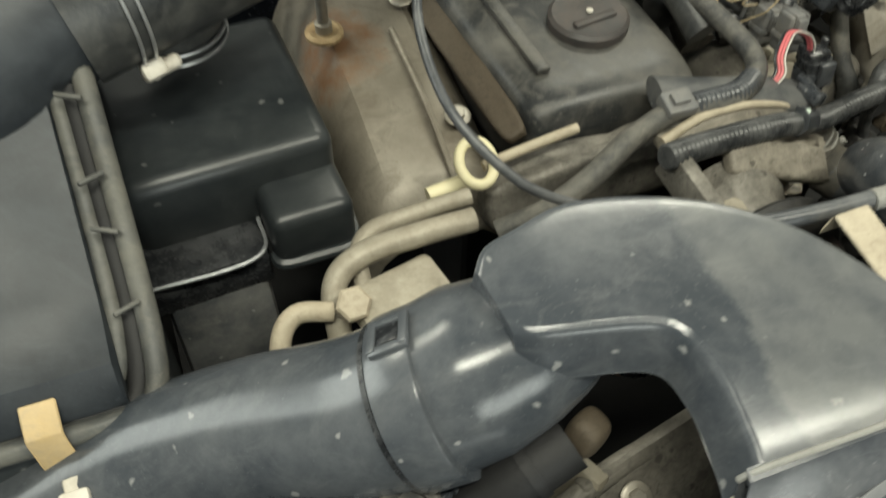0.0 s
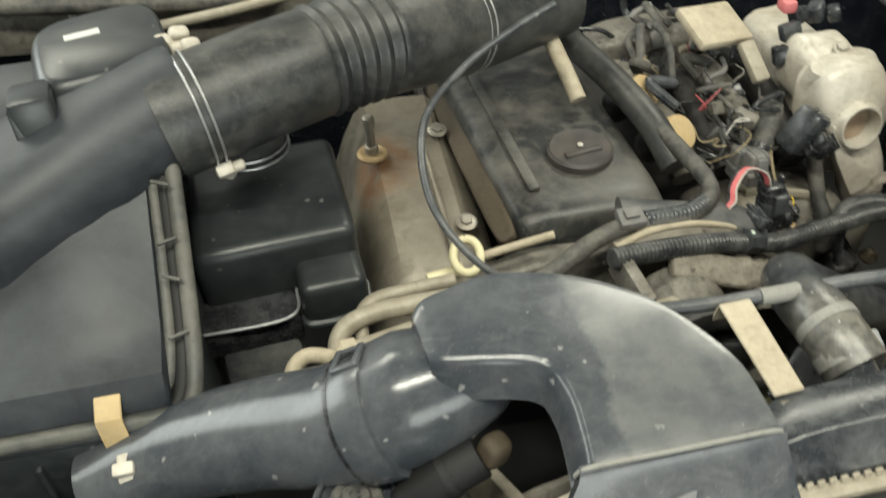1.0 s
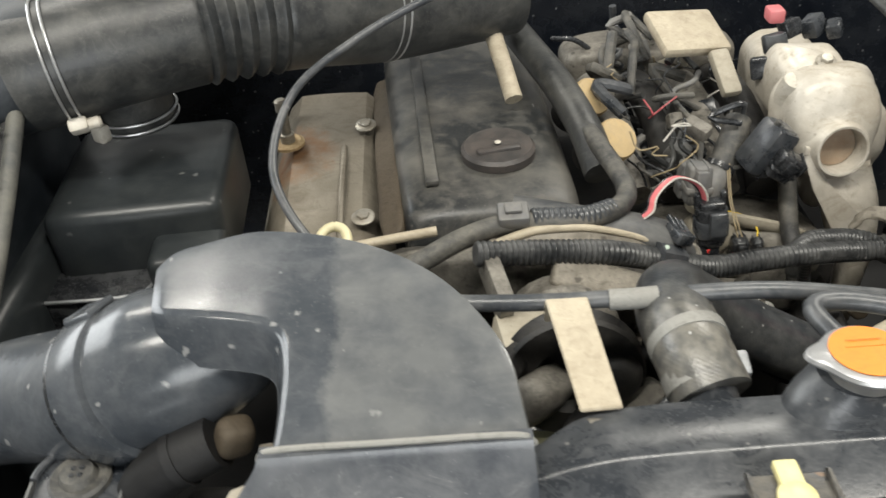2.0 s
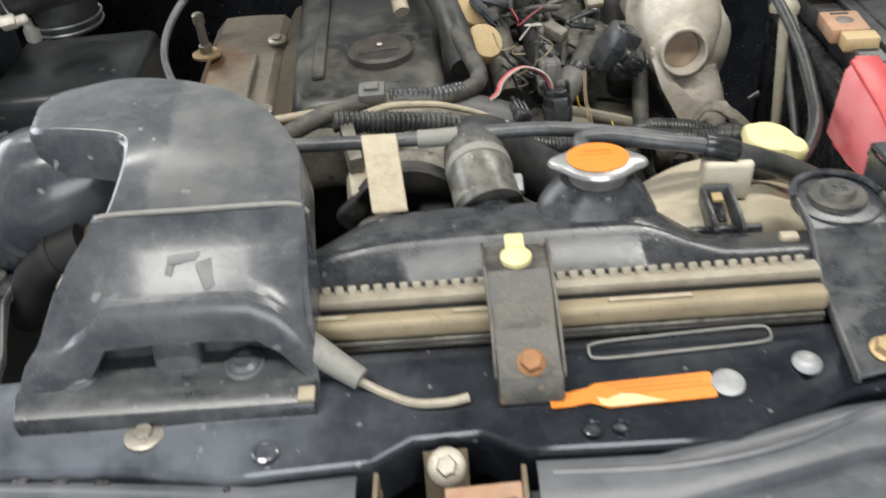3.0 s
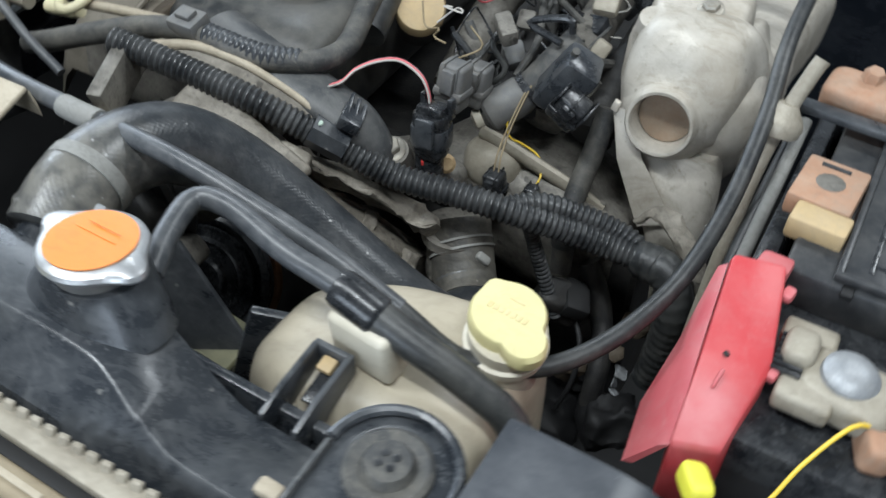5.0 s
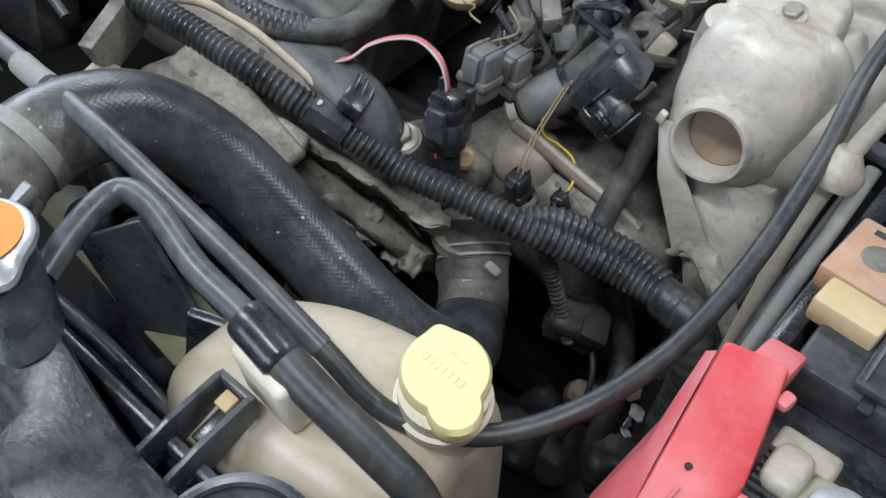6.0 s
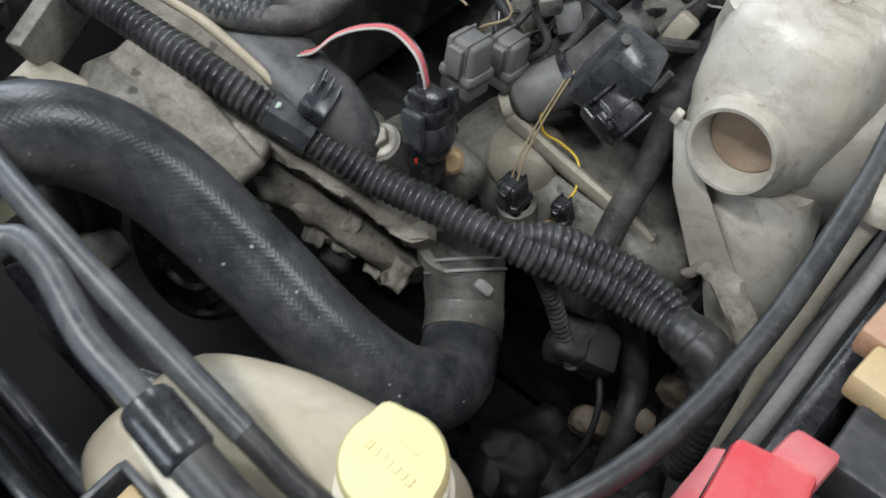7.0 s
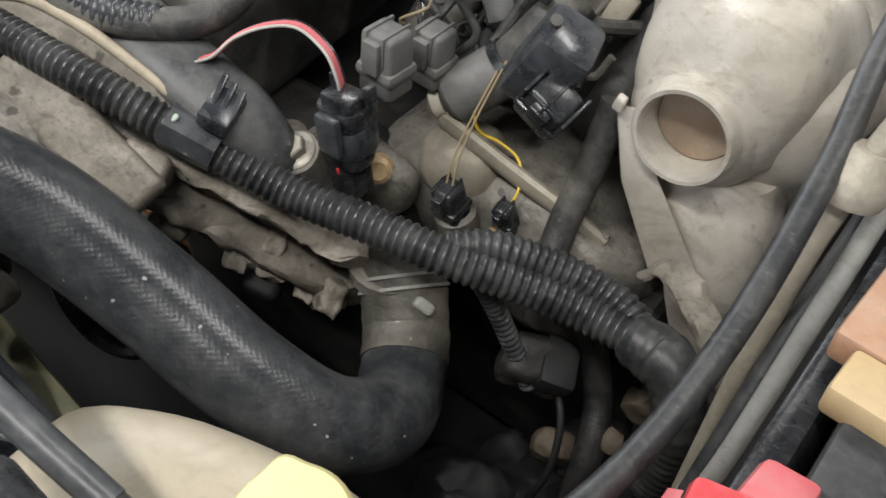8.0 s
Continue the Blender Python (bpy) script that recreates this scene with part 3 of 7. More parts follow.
fill_lamp = new("window_fill", data)
fill_lamp.matrix_world = at((-3.00, VY, VZ), (-1, 0, 0), (0, 0, 1))
slab("wall_east", (0.1, 6.4, CEILING - GROUND), (3.45, -0.2, (CEILING + GROUND) / 2), plaster, "plain unseen workshop wall", "wall")

for lx, ly, power in LIGHTS:
    fit_at = (lx, ly, CEILING)
    lamp = thing("ceiling_light", "white fluorescent fitting assumed on the unseen workshop ceiling", "light", fit_at, "workshop ceiling lights")
    part("housing", box((1.24, 0.16, 0.05), pose(lx, ly, CEILING - 0.025), 0.006), white_plastic, lamp)
    data = bpy.data.lights.new("tube", "AREA")
    data.shape, data.size, data.size_y, data.energy, data.color = "RECTANGLE", 1.2, 0.14, power, (0.97, 1.0, 0.99)
    tube_lamp = new("tube", data)
    tube_lamp.location = (lx, ly, CEILING - 0.055)

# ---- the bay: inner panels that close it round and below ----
slab("bay_floor", (1.5, 1.3, 0.02), (-0.08, 0.05, -0.20), shade_black, "undertray at the bottom of the bay, near-black for its deep shade", "undertray")
slab("firewall", (1.5, 0.03, 0.62), (-0.08, 0.66, 0.08), black_paint, "black painted bulkhead behind the engine", "bulkhead")
slab("inner_wing_left", (0.03, 1.3, 0.50), (-0.82, 0.02, 0.02), black_paint, "black painted inner wing panel", "panel")
slab("inner_wing_right", (0.03, 1.3, 0.46), (0.66, 0.02, 0.0), black_paint, "black painted inner wing panel", "panel")

# ---- front panel over the radiator ----
panel = thing("front_crossmember", "glossy black painted front crossmember, dusty, over the radiator", "panel", (0.0, -0.37, 0.2))


def strip_sheet(rows, thick):
    """A sheet of constant column count: rows of points, front to back, with thickness below."""
    bm = bmesh.new()
    grid = [[bm.verts.new(p) for p in row] for row in rows]
    for a, b in zip(grid, grid[1:]):
        for i in range(len(a) - 1):
            bm.faces.new((a[i], a[i + 1], b[i + 1], b[i]))
    got = bmesh.ops.extrude_face_region(bm, geom=bm.faces[:])
    bmesh.ops.translate(bm, vec=(0, 0, -thick), verts=[g for g in got["geom"] if isinstance(g, bmesh.types.BMVert)])
    return bm


EDGE = [(-0.60, -0.375), (-0.40, -0.400), (-0.209, -0.408), (-0.152, -0.419), (-0.071, -0.414), (-0.047, -0.399), (-0.006, -0.397), (0.018, -0.412),
        (0.133, -0.413), (0.211, -0.382), (0.270, -0.375), (0.325, -0.377), (0.42, -0.345), (0.62, -0.30)]
rows = []
for dy, dz in ((0, -0.035), (0, -0.004), (0.003, 0), (0.018, 0.004)):
    rows.append([(x, y + dy, 0.249 + dz) for x, y in EDGE])
for back, z in ((-0.366, 0.2590), (-0.340, 0.2620), (-0.3375, 0.2600), (-0.337, 0.19)):
    rows.append([(x, max(y + 0.022, back) if abs(x - 0.03) < 0.27 else max(y + 0.045, back), z if abs(x - 0.03) < 0.27 else z - 0.010) for x, y in EDGE])
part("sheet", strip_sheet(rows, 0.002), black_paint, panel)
SLOT = rloop((0.1150, -0.3475, 0.2625), (1, 0.055, 0), (0, 1, 0.11), 0.110, 0.0135, 6, 32)
part("slot_rim", sweep(SLOT + SLOT[:1], 0.0009, 8, 0.003), pale_dust, panel, "worn raised edge of the slot")
for hx, hy, hr in ((-0.130, -0.404, 0.008), (0.071, -0.402, 0.0045), (0.055, -0.402, 0.006)):
    part("hole_rim", lathe([(hr, 0), (hr, 0.0012), (hr * 0.8, 0.002), (hr * 0.7, 0.0012), (hr * 0.65, 0.0002)], pose(hx, hy, 0.2525), 24), black_paint, panel)
bolt("bolt", at((-0.204, -0.386, 0.253)), zinc, "zinc bolt with a wide washer", 0.006, 0.005, 0.012, panel)
part("rivet", lathe([(0.0085, 0), (0.0085, 0.001), (0.006, 0.0035), (0.002, 0.0045)], pose(0.184, -0.3685, 0.2590, 8), 24), galv, panel, "round grey push rivet")
part("rivet", lathe([(0.0095, 0), (0.0095, 0.001), (0.007, 0.002), (0.002, 0.0022)], pose(0.136, -0.3785, 0.2575, 8), 24), galv, panel, "flat grey round plug")
part("grease_dot", lathe([(0.0045, 0), (0.004, 0.0015), (0.001, 0.003)], pose(0.297, -0.357, 0.2510), 12), yellow_plastic, panel, "dab of yellow paint")

# warning label, torn and worn
sticker = thing("warning_label", "torn orange warning label with a worn pale patch on the crossmember", "label", (0.08, -0.388, 0.2522))
part("backing", plate([(0.0335, -0.3885), (0.033, -0.3785), (0.045, -0.3780), (0.056, -0.3755), (0.060, -0.3730), (0.1265, -0.3696), (0.1280, -0.3710), (0.1282, -0.3862), (0.1265, -0.3876), (0.066, -0.3905), (0.060, -0.3880), (0.056, -0.3862), (0.044, -0.3880)], 0.0006, at((0, -0.387, 0.2568), (0, -0.12, 1)) @ pose(0, 0.387, 0), 0), orange_vinyl, sticker)
part("worn_patch", plate([(0.0615, -0.3885), (0.060, -0.3830), (0.066, -0.3848), (0.074, -0.3815), (0.082, -0.3822), (0.089, -0.3850), (0.100, -0.3886), (0.067, -0.3902)], 0.0003, at((0, -0.387, 0.2574), (0, -0.12, 1)) @ pose(0, 0.387, 0), 0), worn_vinyl, sticker, "pale patch where the print has worn off")
for i in range(3):
    part("text_bar", box((0.056 - 0.006 * (i % 2), 0.0008, 0.0003), pose(0.095 + 0.002 * i, -0.3738 - i * 0.0031, 0.2586 - i * 0.00037, 7, 0, 2.5), 0), print_brown, sticker)

# ---- bumper cover in front of it ----
cover = thing("bumper_cover", "dusty dark grey plastic bumper cover with small screws", "bumper", (0.0, -0.5, 0.0))
cols = [-0.75, -0.5, -0.25, -0.135, -0.078, 0.022, 0.09, 0.20, 0.30, 0.42, 0.55, 0.72]


def front_edge(x):
    for (xa, ya), (xb, yb) in zip(EDGE, EDGE[1:]):
        if xa <= x <= xb:
            return ya + (yb - ya) * (x - xa) / (xb - xa)
    return -0.30 if x > 0 else -0.36


rows = []
for dy, dz in ((0.0, 0.2440), (-0.004, 0.2468), (-0.010, 0.2470), (-0.0310, 0.2440), (-0.0335, 0.2415), (-0.0350, 0.2355), (-0.060, 0.2320), (-0.0800, 0.2310), (-0.0825, 0.2318), (-0.0850, 0.2340), (-0.13, 0.226), (-0.20, 0.195), (-0.235, 0.10), (-0.24, -0.3)):
    row = []
    for x in cols:
        y = front_edge(x)
        bow = 0.10 * (x / 0.75) ** 2
        row.append((x, y - 0.003 + dy + bow * (-dy / 0.24), dz))
    rows.append(row)
bm = strip_sheet(rows, 0.003)
gone = [f for f in bm.faces if -0.078 < f.calc_center_median().x < 0.022 and -0.49 < f.calc_center_median().y < -0.405 and f.calc_center_median().z > 0.2]
bmesh.ops.delete(bm, geom=gone, context="FACES")
part("skin", bm, bumper_plastic, cover)
for sx, sy in ((-0.150, -0.424), (-0.122, -0.468), (0.171, -0.463), (0.155, -0.452), (0.213, -0.466), (0.244, -0.466), (0.287, -0.412), (0.142, -0.476), (0.16, -0.478)):
    part("screw", lathe([(0.0026, -0.001), (0.0026, 0.001), (0.0012, 0.0022)], pose(sx, sy, 0.2455 if sy > front_edge(sx) - 0.033 else 0.2335), 10), clean_black, cover)
for cx in (-0.097, 0.043):
    part("recess", box((0.052, 0.052, 0.006), pose(cx, -0.455, 0.234), 0.002), bumper_plastic, cover)
    part("recess_floor", box((0.040, 0.038, 0.003), pose(cx, -0.458, 0.2366), 0.001), black_plastic, cover)
    part("push_pin", lathe([(0.011, 0), (0.010, 0.003), (0.005, 0.004), (0.004, 0.002)], pose(cx, -0.466, 0.238), 18), bumper_plastic, cover)
for i in range(5):
    part("vent_slot", box((0.010, 0.040, 0.003), pose(-0.2255 - 0.0245 * i, -0.431 + 0.003 * i, 0.2450, 0, 0, -6), 0.003), clean_black, cover)

part("edge_ridge", sweep([(x, front_edge(x) - 0.013, 0.2448) for x in (0.03, 0.10, 0.16, 0.22, 0.28, 0.34, 0.42, 0.52, 0.60)], 0.0032, 8, 0.008), bumper_plastic, cover)
# hood latch in its opening
latch = thing("hood_latch", "dirty tan steel hood latch in the opening of the crossmember", "latch", (-0.028, -0.44, 0.2))
part("plate", plate([(-0.068, -0.424), (-0.064, -0.424), (-0.064, -0.446), (0.012, -0.446), (0.012, -0.424), (0.016, -0.424), (0.016, -0.456), (-0.01, -0.468), (-0.05, -0.466), (-0.068, -0.456)], 0.004, pose(0, 0, 0.240), 0.001), latch_metal, latch)
part("catch", sweep([(-0.064, -0.447, 0.243), (-0.045, -0.444, 0.248), (-0.02, -0.447, 0.247), (0.01, -0.444, 0.246)], 0.004, 8, 0.003), latch_metal, latch)
part("lever", box((0.042, 0.012, 0.006), pose(-0.008, -0.437, 0.244, 10, 0, 3), 0.001), copper_tan, latch, "brown plastic lever")
part("hook", sweep([(-0.045, -0.455, 0.243), (-0.04, -0.465, 0.235), (-0.04, -0.48, 0.20), (-0.04, -0.485, 0.16)], 0.005, 8, 0.004), latch_metal, latch)
part("hook", sweep([(-0.022, -0.458, 0.240), (-0.02, -0.47, 0.230), (-0.02, -0.484, 0.17)], 0.004, 8, 0.004), latch_metal, latch)
bolt("bolt", at((-0.028, -0.4135, 0.2420), (0, -0.5, 0.8)), zinc, "", 0.006, 0.005, 0.011, latch)
part("stay", box((0.026, 0.004, 0.05), pose(-0.029, -0.408, 0.215, -25), 0.001), latch_metal, latch)

for lx in (-0.0665, 0.0145):
    part("side_wall", box((0.003, 0.034, 0.014), pose(lx, -0.438, 0.243), 0.0008), latch_metal, latch)
part("debris", roughen(lump((0.05, 0.014, 0.006), pose(-0.03, -0.452, 0.243), 0.2, 2, 9), 0.0012, 120), latch_metal, latch, "matted dirt in the latch")

# ---- radiator and condenser ----
radiator = thing("radiator", "radiator with black plastic top tank and dusty alloy header", "radiator", (0.05, -0.29, -0.1))
ex, ey, ez = (1, 0, 0), (0, 1, 0), (0, 0, 1)
tank = []
for x, yb, yc, zt, zb in ((-0.152, -0.284, -0.292, 0.281, 0.279), (-0.140, -0.276, -0.290, 0.288, 0.286), (-0.110, -0.266, -0.286, 0.294, 0.292), (-0.075, -0.244, -0.280, 0.299, 0.297), (-0.04, -0.237, -0.277, 0.300, 0.298), (0.03, -0.236, -0.276, 0.300, 0.298),
                          (0.092, -0.236, -0.276, 0.300, 0.297), (0.112, -0.238, -0.279, 0.298, 0.292), (0.130, -0.241, -0.285, 0.292, 0.281), (0.148, -0.243, -0.290, 0.287, 0.270), (0.165, -0.244, -0.292, 0.285, 0.266), (0.235, -0.246, -0.293, 0.284, 0.265), (0.250, -0.252, -0.294, 0.278, 0.262)):
    tank.append([Vector(q) for q in ((x, yb, 0.215), (x, yb, zb - 0.008), (x, yb - 0.0015, zb - 0.002), (x, yb - 0.006, zb), (x, (yb + yc) / 2, (zt + zb) / 2 + 0.0005), (x, yc + 0.003, zt - 0.0003), (x, yc, zt - 0.0015), (x, yc - 0.003, zt - 0.005), (x, -0.300, zt - 0.016), (x, -0.3025, zt - 0.022), (x, -0.3030, 0.215))])
part("tank", loft(blend(tank, 3)), tank_black, radiator)
part("header", box((0.35, 0.011, 0.012), pose(0.0315, -0.3105, 0.279), 0.001), tan_metal, radiator, "dusty tan alloy header rail")
for i in range(42):
    part("crimp_tab", box((0.0056, 0.003, 0.0065), pose(-0.140 + i * 0.0082, -0.3062, 0.2858, -20, 0, 7), 0.0008, 1), tan_metal, radiator)
part("core", box((0.35, 0.022, 0.34), pose(0.031, -0.315, 0.085), 0.001), engine_dark, radiator)
part("filler_neck_base", loft(blend([rloop((0.078, -0.250, 0.294), ex, ey, 0.082, 0.044, 2.4, 32), rloop((0.078, -0.247, 0.306), ex, ey, 0.070, 0.042, 2.2, 32), rloop((0.079, -0.245, 0.3145), ex, ey, 0.056, 0.041, 2.1, 32), rloop((0.080, -0.2445, 0.3185), ex, ey, 0.049, 0.041, 2.0, 32)], 3)), black_plastic, radiator)
part("filler_neck", lathe([(0.019, 0), (0.019, 0.014), (0.0215, 0.016), (0.0215, 0.018)], pose(0.080, -0.245, 0.309), 28), grey_plastic, radiator)
part("outlet", lathe([(0.021, 0), (0.019, 0.006), (0.019, 0.03)], at((0.008, -0.232, 0.272), (-0.05, 0.9, 0.35)), 24), black_plastic, radiator)
part("spigot", box((0.012, 0.008, 0.006), pose(0.199, -0.279, 0.283), 0.002), tan_plate, radiator, "small pale clip on the tank")


def ears(a):
    return 1 + 0.34 * max(0.0, abs(math.cos(a + radians(6)))) ** 20


rad_cap = part("cap", lathe([(0.0205, 0), (0.0235, 0.0005), (0.0243, 0.0022), (0.0236, 0.0044), (0.0212, 0.0060), (0.004, 0.0066)], pose(0.080, -0.244, 0.3255, -4), 72, ears), steel, radiator, "pressed steel radiator cap with two ears")
part("cap_label", lathe([(0.0202, 0), (0.0202, 0.0005), (0.001, 0.0007)], pose(0.080, -0.2437, 0.3321, -4), 40), orange_vinyl, rad_cap, "round orange warning label")
for i in range(4):
    part("text_bar", box((0.024 - abs(i - 1.5) * 0.004, 0.0008, 0.0002), pose(0.080, -0.2355 - i * 0.005, 0.3331 - 0.0003 * i, -4), 0), orange_vinyl, rad_cap)

condenser = thing("condenser", "dusty tan alloy condenser in front of the radiator", "condenser", (0.05, -0.345, -0.1))
part("header_pipe", box((0.365, 0.0135, 0.014), pose(0.024, -0.3290, 0.2752, -4), 0.004, 3), tan_pipe, condenser)

# Dark strips stand for the shade in the grooves between fins.
for i in range(6):
    part("fin_line", box((0.362, 0.0012, 0.0013), pose(0.024, -0.3358, 0.2655 - 0.0040 * i), 0.0003, 1), engine_dark, condenser)
# Near-black bar fills the gap in place of its shade.
part("gap", box((0.36, 0.007, 0.006), pose(0.026, -0.3185, 0.2755), 0.0005), shade_black, condenser)
for i in range(3):
    part("end_mark", box((0.050 - 0.01 * i, 0.003, 0.0012), pose(0.10 - 0.10 * i, -0.3285, 0.2832, -4), 0.0004), tan_plate, condenser)
part("core", box((0.36, 0.012, 0.27), pose(0.025, -0.3295, 0.133), 0.001), dirty_alloy, condenser)

# ---- centre bracket ----
stay = thing("radiator_bracket", "scuffed black steel bracket with a yellow clip and rusty bolt", "bracket", (0.02, -0.37, 0.25))
part("strap", folded([((0.001, -0.300, 0.309), (0.042, -0.300, 0.309)), ((0.000, -0.325, 0.309), (0.041, -0.325, 0.309)), ((0.003, -0.352, 0.2855), (0.041, -0.352, 0.2855)), ((0.004, -0.380, 0.2730), (0.042, -0.380, 0.2730)), ((0.004, -0.384, 0.2590), (0.042, -0.384, 0.2590))], 0.003), dusty_steel, stay)
for sx in (0.001, 0.0405):
    part("flange", folded([((sx - 0.001, -0.300, 0.313), (sx + 0.001, -0.300, 0.313)), ((sx - 0.001, -0.325, 0.313), (sx + 0.001, -0.325, 0.313)), ((sx + 0.001, -0.352, 0.2895), (sx + 0.003, -0.352, 0.2895)), ((sx + 0.001, -0.379, 0.2765), (sx + 0.003, -0.379, 0.2765))], 0.006), dusty_steel, stay)
part("clip", join(lathe([(0.0095, 0), (0.0095, 0.003), (0.006, 0.0055), (0.002, 0.006)], pose(0.0205, -0.316, 0.3095), 20), box((0.012, 0.016, 0.006), pose(0.0205, -0.303, 0.311), 0.0015)), yellow_plastic, stay, "pale yellow plastic clip")
bolt("bolt", at((0.024, -0.371, 0.2765), (0, -0.4, 0.9)), rusty_bolt, "rusty orange bolt", 0.0068, 0.006, 0.0085, stay)


# ---- brackets that hold the radiator at its ends ----
def end_bracket(name, move, label):
    """A pressed arm with a round eye; modelled at the right-hand end and shifted by move."""
    sh = Vector(move)
    b = thing(name, label, "bracket", Vector((0.24, -0.36, 0.25)) + sh)
    c = Vector((0.238, -0.252, 0.2905)) + sh

    def st(*ends):
        return [(Vector(p) + sh, Vector(q) + sh) for p, q in ends]

    part("arm", folded(st(((0.2105, -0.252, 0.2910), (0.2665, -0.252, 0.2905)), ((0.2095, -0.282, 0.2900), (0.2675, -0.278, 0.2890)), ((0.2085, -0.318, 0.272), (0.270, -0.312, 0.270)),
                          ((0.2083, -0.350, 0.2660), (0.271, -0.342, 0.2650)), ((0.208, -0.382, 0.2590), (0.272, -0.368, 0.2580))), 0.0025), black_plastic, b)
    part("eye", lathe([(0.0285, -0.004), (0.0285, 0.001), (0.0265, 0.0015)], Matrix.Translation(c), 36), black_plastic, b)
    for x0, x1, y0 in ((0.2105, 0.2080, -0.384), (0.2665, 0.2720, -0.370)):
        part("flange", folded(st(((x0 - 0.0012, -0.252, 0.2965), (x0 + 0.0012, -0.252, 0.2965)), ((x0 - 0.0012, -0.282, 0.2955), (x0 + 0.0012, -0.282, 0.2955)), ((x1 - 0.001, -0.316, 0.2765), (x1 + 0.0014, -0.316, 0.2765)), ((x1 - 0.001, y0, 0.2615), (x1 + 0.0014, y0, 0.2615))), 0.007), trough_plastic, b)
    rim = [c + Vector((0.0283 * math.cos(radians(a)), 0.0283 * math.sin(radians(a)), 0.0035)) for a in range(0, 181, 15)]
    part("rim", sweep(rim, 0.0026, 8, 0.004), black_plastic, b)
    grommet = part("grommet", lathe([(0.0185, -0.002), (0.0185, 0.003), (0.0165, 0.0045), (0.0115, 0.0035), (0.0105, 0.0065), (0.0095, 0.008), (0.002, 0.0082)], Matrix.Translation(c + Vector((0, 0, 0.002))), 36), dusty_rubber, b, "round rubber grommet")
    for px, py in ((-0.0026, -0.0026), (0.0026, -0.0026), (-0.0026, 0.0026), (0.0026, 0.0026)):
        part("hole", lathe([(0.0017, 0), (0.0017, 0.0004), (0.0006, 0.0005)], Matrix.Translation(c + Vector((px, py, 0.0102))), 12), clean_black, grommet)
    return b


rb = end_bracket("mount_bracket", (0, 0, 0), "black steel radiator bracket with rubber grommet and two bolts")
bolt("bolt", at((0.229, -0.365, 0.2620), (0.1, -0.22, 0.97)), brass_zinc, "rust-stained flanged bolt", 0.0068, 0.0075, 0.0086, rb)
bolt("bolt", at((0.252, -0.350, 0.2640), (0.1, -0.22, 0.97)), brass_zinc, "rust-stained flanged bolt", 0.0068, 0.0075, 0.0090, rb)
end_bracket("mount_bracket", (-0.602, 0.020, -0.034), "dusty black steel radiator bracket with rubber grommet")

# ---- fuse and relay box beside the battery ----
relay = thing("relay_box", "black plastic relay box with a curved lid and dusty connectors below", "relay box", (0.30, -0.26, 0.2))
lid = []
for y, z in ((-0.214, 0.302), (-0.2165, 0.309), (-0.220, 0.311), (-0.258, 0.3115), (-0.2655, 0.3112), (-0.2685, 0.3095), (-0.2715, 0.3062), (-0.279, 0.2965), (-0.2855, 0.287)):
    lid.append([Vector((0.272, y, z)), Vector((0.318, y, z)), Vector((0.329, y, z - 0.001)), Vector((0.3335, y + 0.001, z - 0.005)), Vector((0.3350, y + 0.002, z - 0.016)), Vector((0.331, y + 0.004, z - 0.016)), Vector((0.329, y + 0.003, z - 0.006)), Vector((0.318, y + 0.003, z - 0.004)), Vector((0.272, y + 0.003, z - 0.004))])
part("lid", loft(blend(lid, 3)), relay_plastic, relay)
for sx, sy, sl in ((0.3185, -0.283, 0.009), (0.3225, -0.282, 0.006), (0.289, -0.281, 0.003)):
    part("scuff", box((0.0012, sl, 0.0003), pose(sx, sy, 0.2946 + (sy + 0.283) * 1.0, 45, 0, 8), 0.0001, 1), galv, relay, "pale scuff mark on the lid")
part("side", box((0.003, 0.060, 0.04), pose(0.2725, -0.245, 0.285), 0.001), black_plastic, relay)
part("body", box((0.052, 0.045, 0.10), pose(0.301, -0.244, 0.250), 0.003), clean_black, relay)
part("block", lump((0.034, 0.030, 0.060), pose(0.297, -0.282, 0.243, -10), 0.05, 2, 9, power=6), black_plastic, relay)
part("divider", box((0.0025, 0.034, 0.062), pose(0.3155, -0.287, 0.246, -10), 0.0008), grey_plastic, relay)
part("terminal", lump((0.017, 0.020, 0.020), pose(0.325, -0.284, 0.262, 0, 10, 0), 0.08, 5, 9, power=5), tan_metal, relay, "dusty pale connector")
part("terminal", lump((0.012, 0.016, 0.028), pose(0.281, -0.291, 0.246, 0, 0, 10), 0.15, 3, 9), brass_zinc, relay, "dusty brown terminal")
part("terminal", lump((0.014, 0.014, 0.020), pose(0.278, -0.284, 0.262, 0, 0, 10), 0.15, 8, 9), dirty_alloy, relay)
part("plug", lathe([(0.0105, 0), (0.0115, 0.003), (0.0115, 0.024), (0.0100, 0.027), (0.0075, 0.026), (0.0065, 0.014)], at((0.316, -0.282, 0.240), (0.75, -0.55, 0.20)), 24), tan_plate, relay, "dusty tan round plug")
part("plug_base", lump((0.026, 0.026, 0.040), pose(0.322, -0.282, 0.226), 0.08, 4, 9, power=5), copper_tan, relay)

# ---- headlamp backs ----
lampback = thing("headlamp_ring", "cream plastic ring with a black rubber boot on the headlamp", "headlamp", (0.36, -0.268, 0.2))
RM = at((0.3585, -0.268, 0.240), (1, -0.22, 0.20), (0, 0, 1))
part("ring", lathe([(0.024, 0), (0.030, 0.0), (0.031, 0.002), (0.0305, 0.006), (0.028, 0.008), (0.024, 0.007)], RM, 44), cream_plastic, lampback)
part("boot", lathe([(0.015, -0.026), (0.024, -0.024), (0.030, -0.014), (0.0305, -0.001), (0.025, 0.004), (0.015, 0.010)], RM, 36), clean_black, lampback)
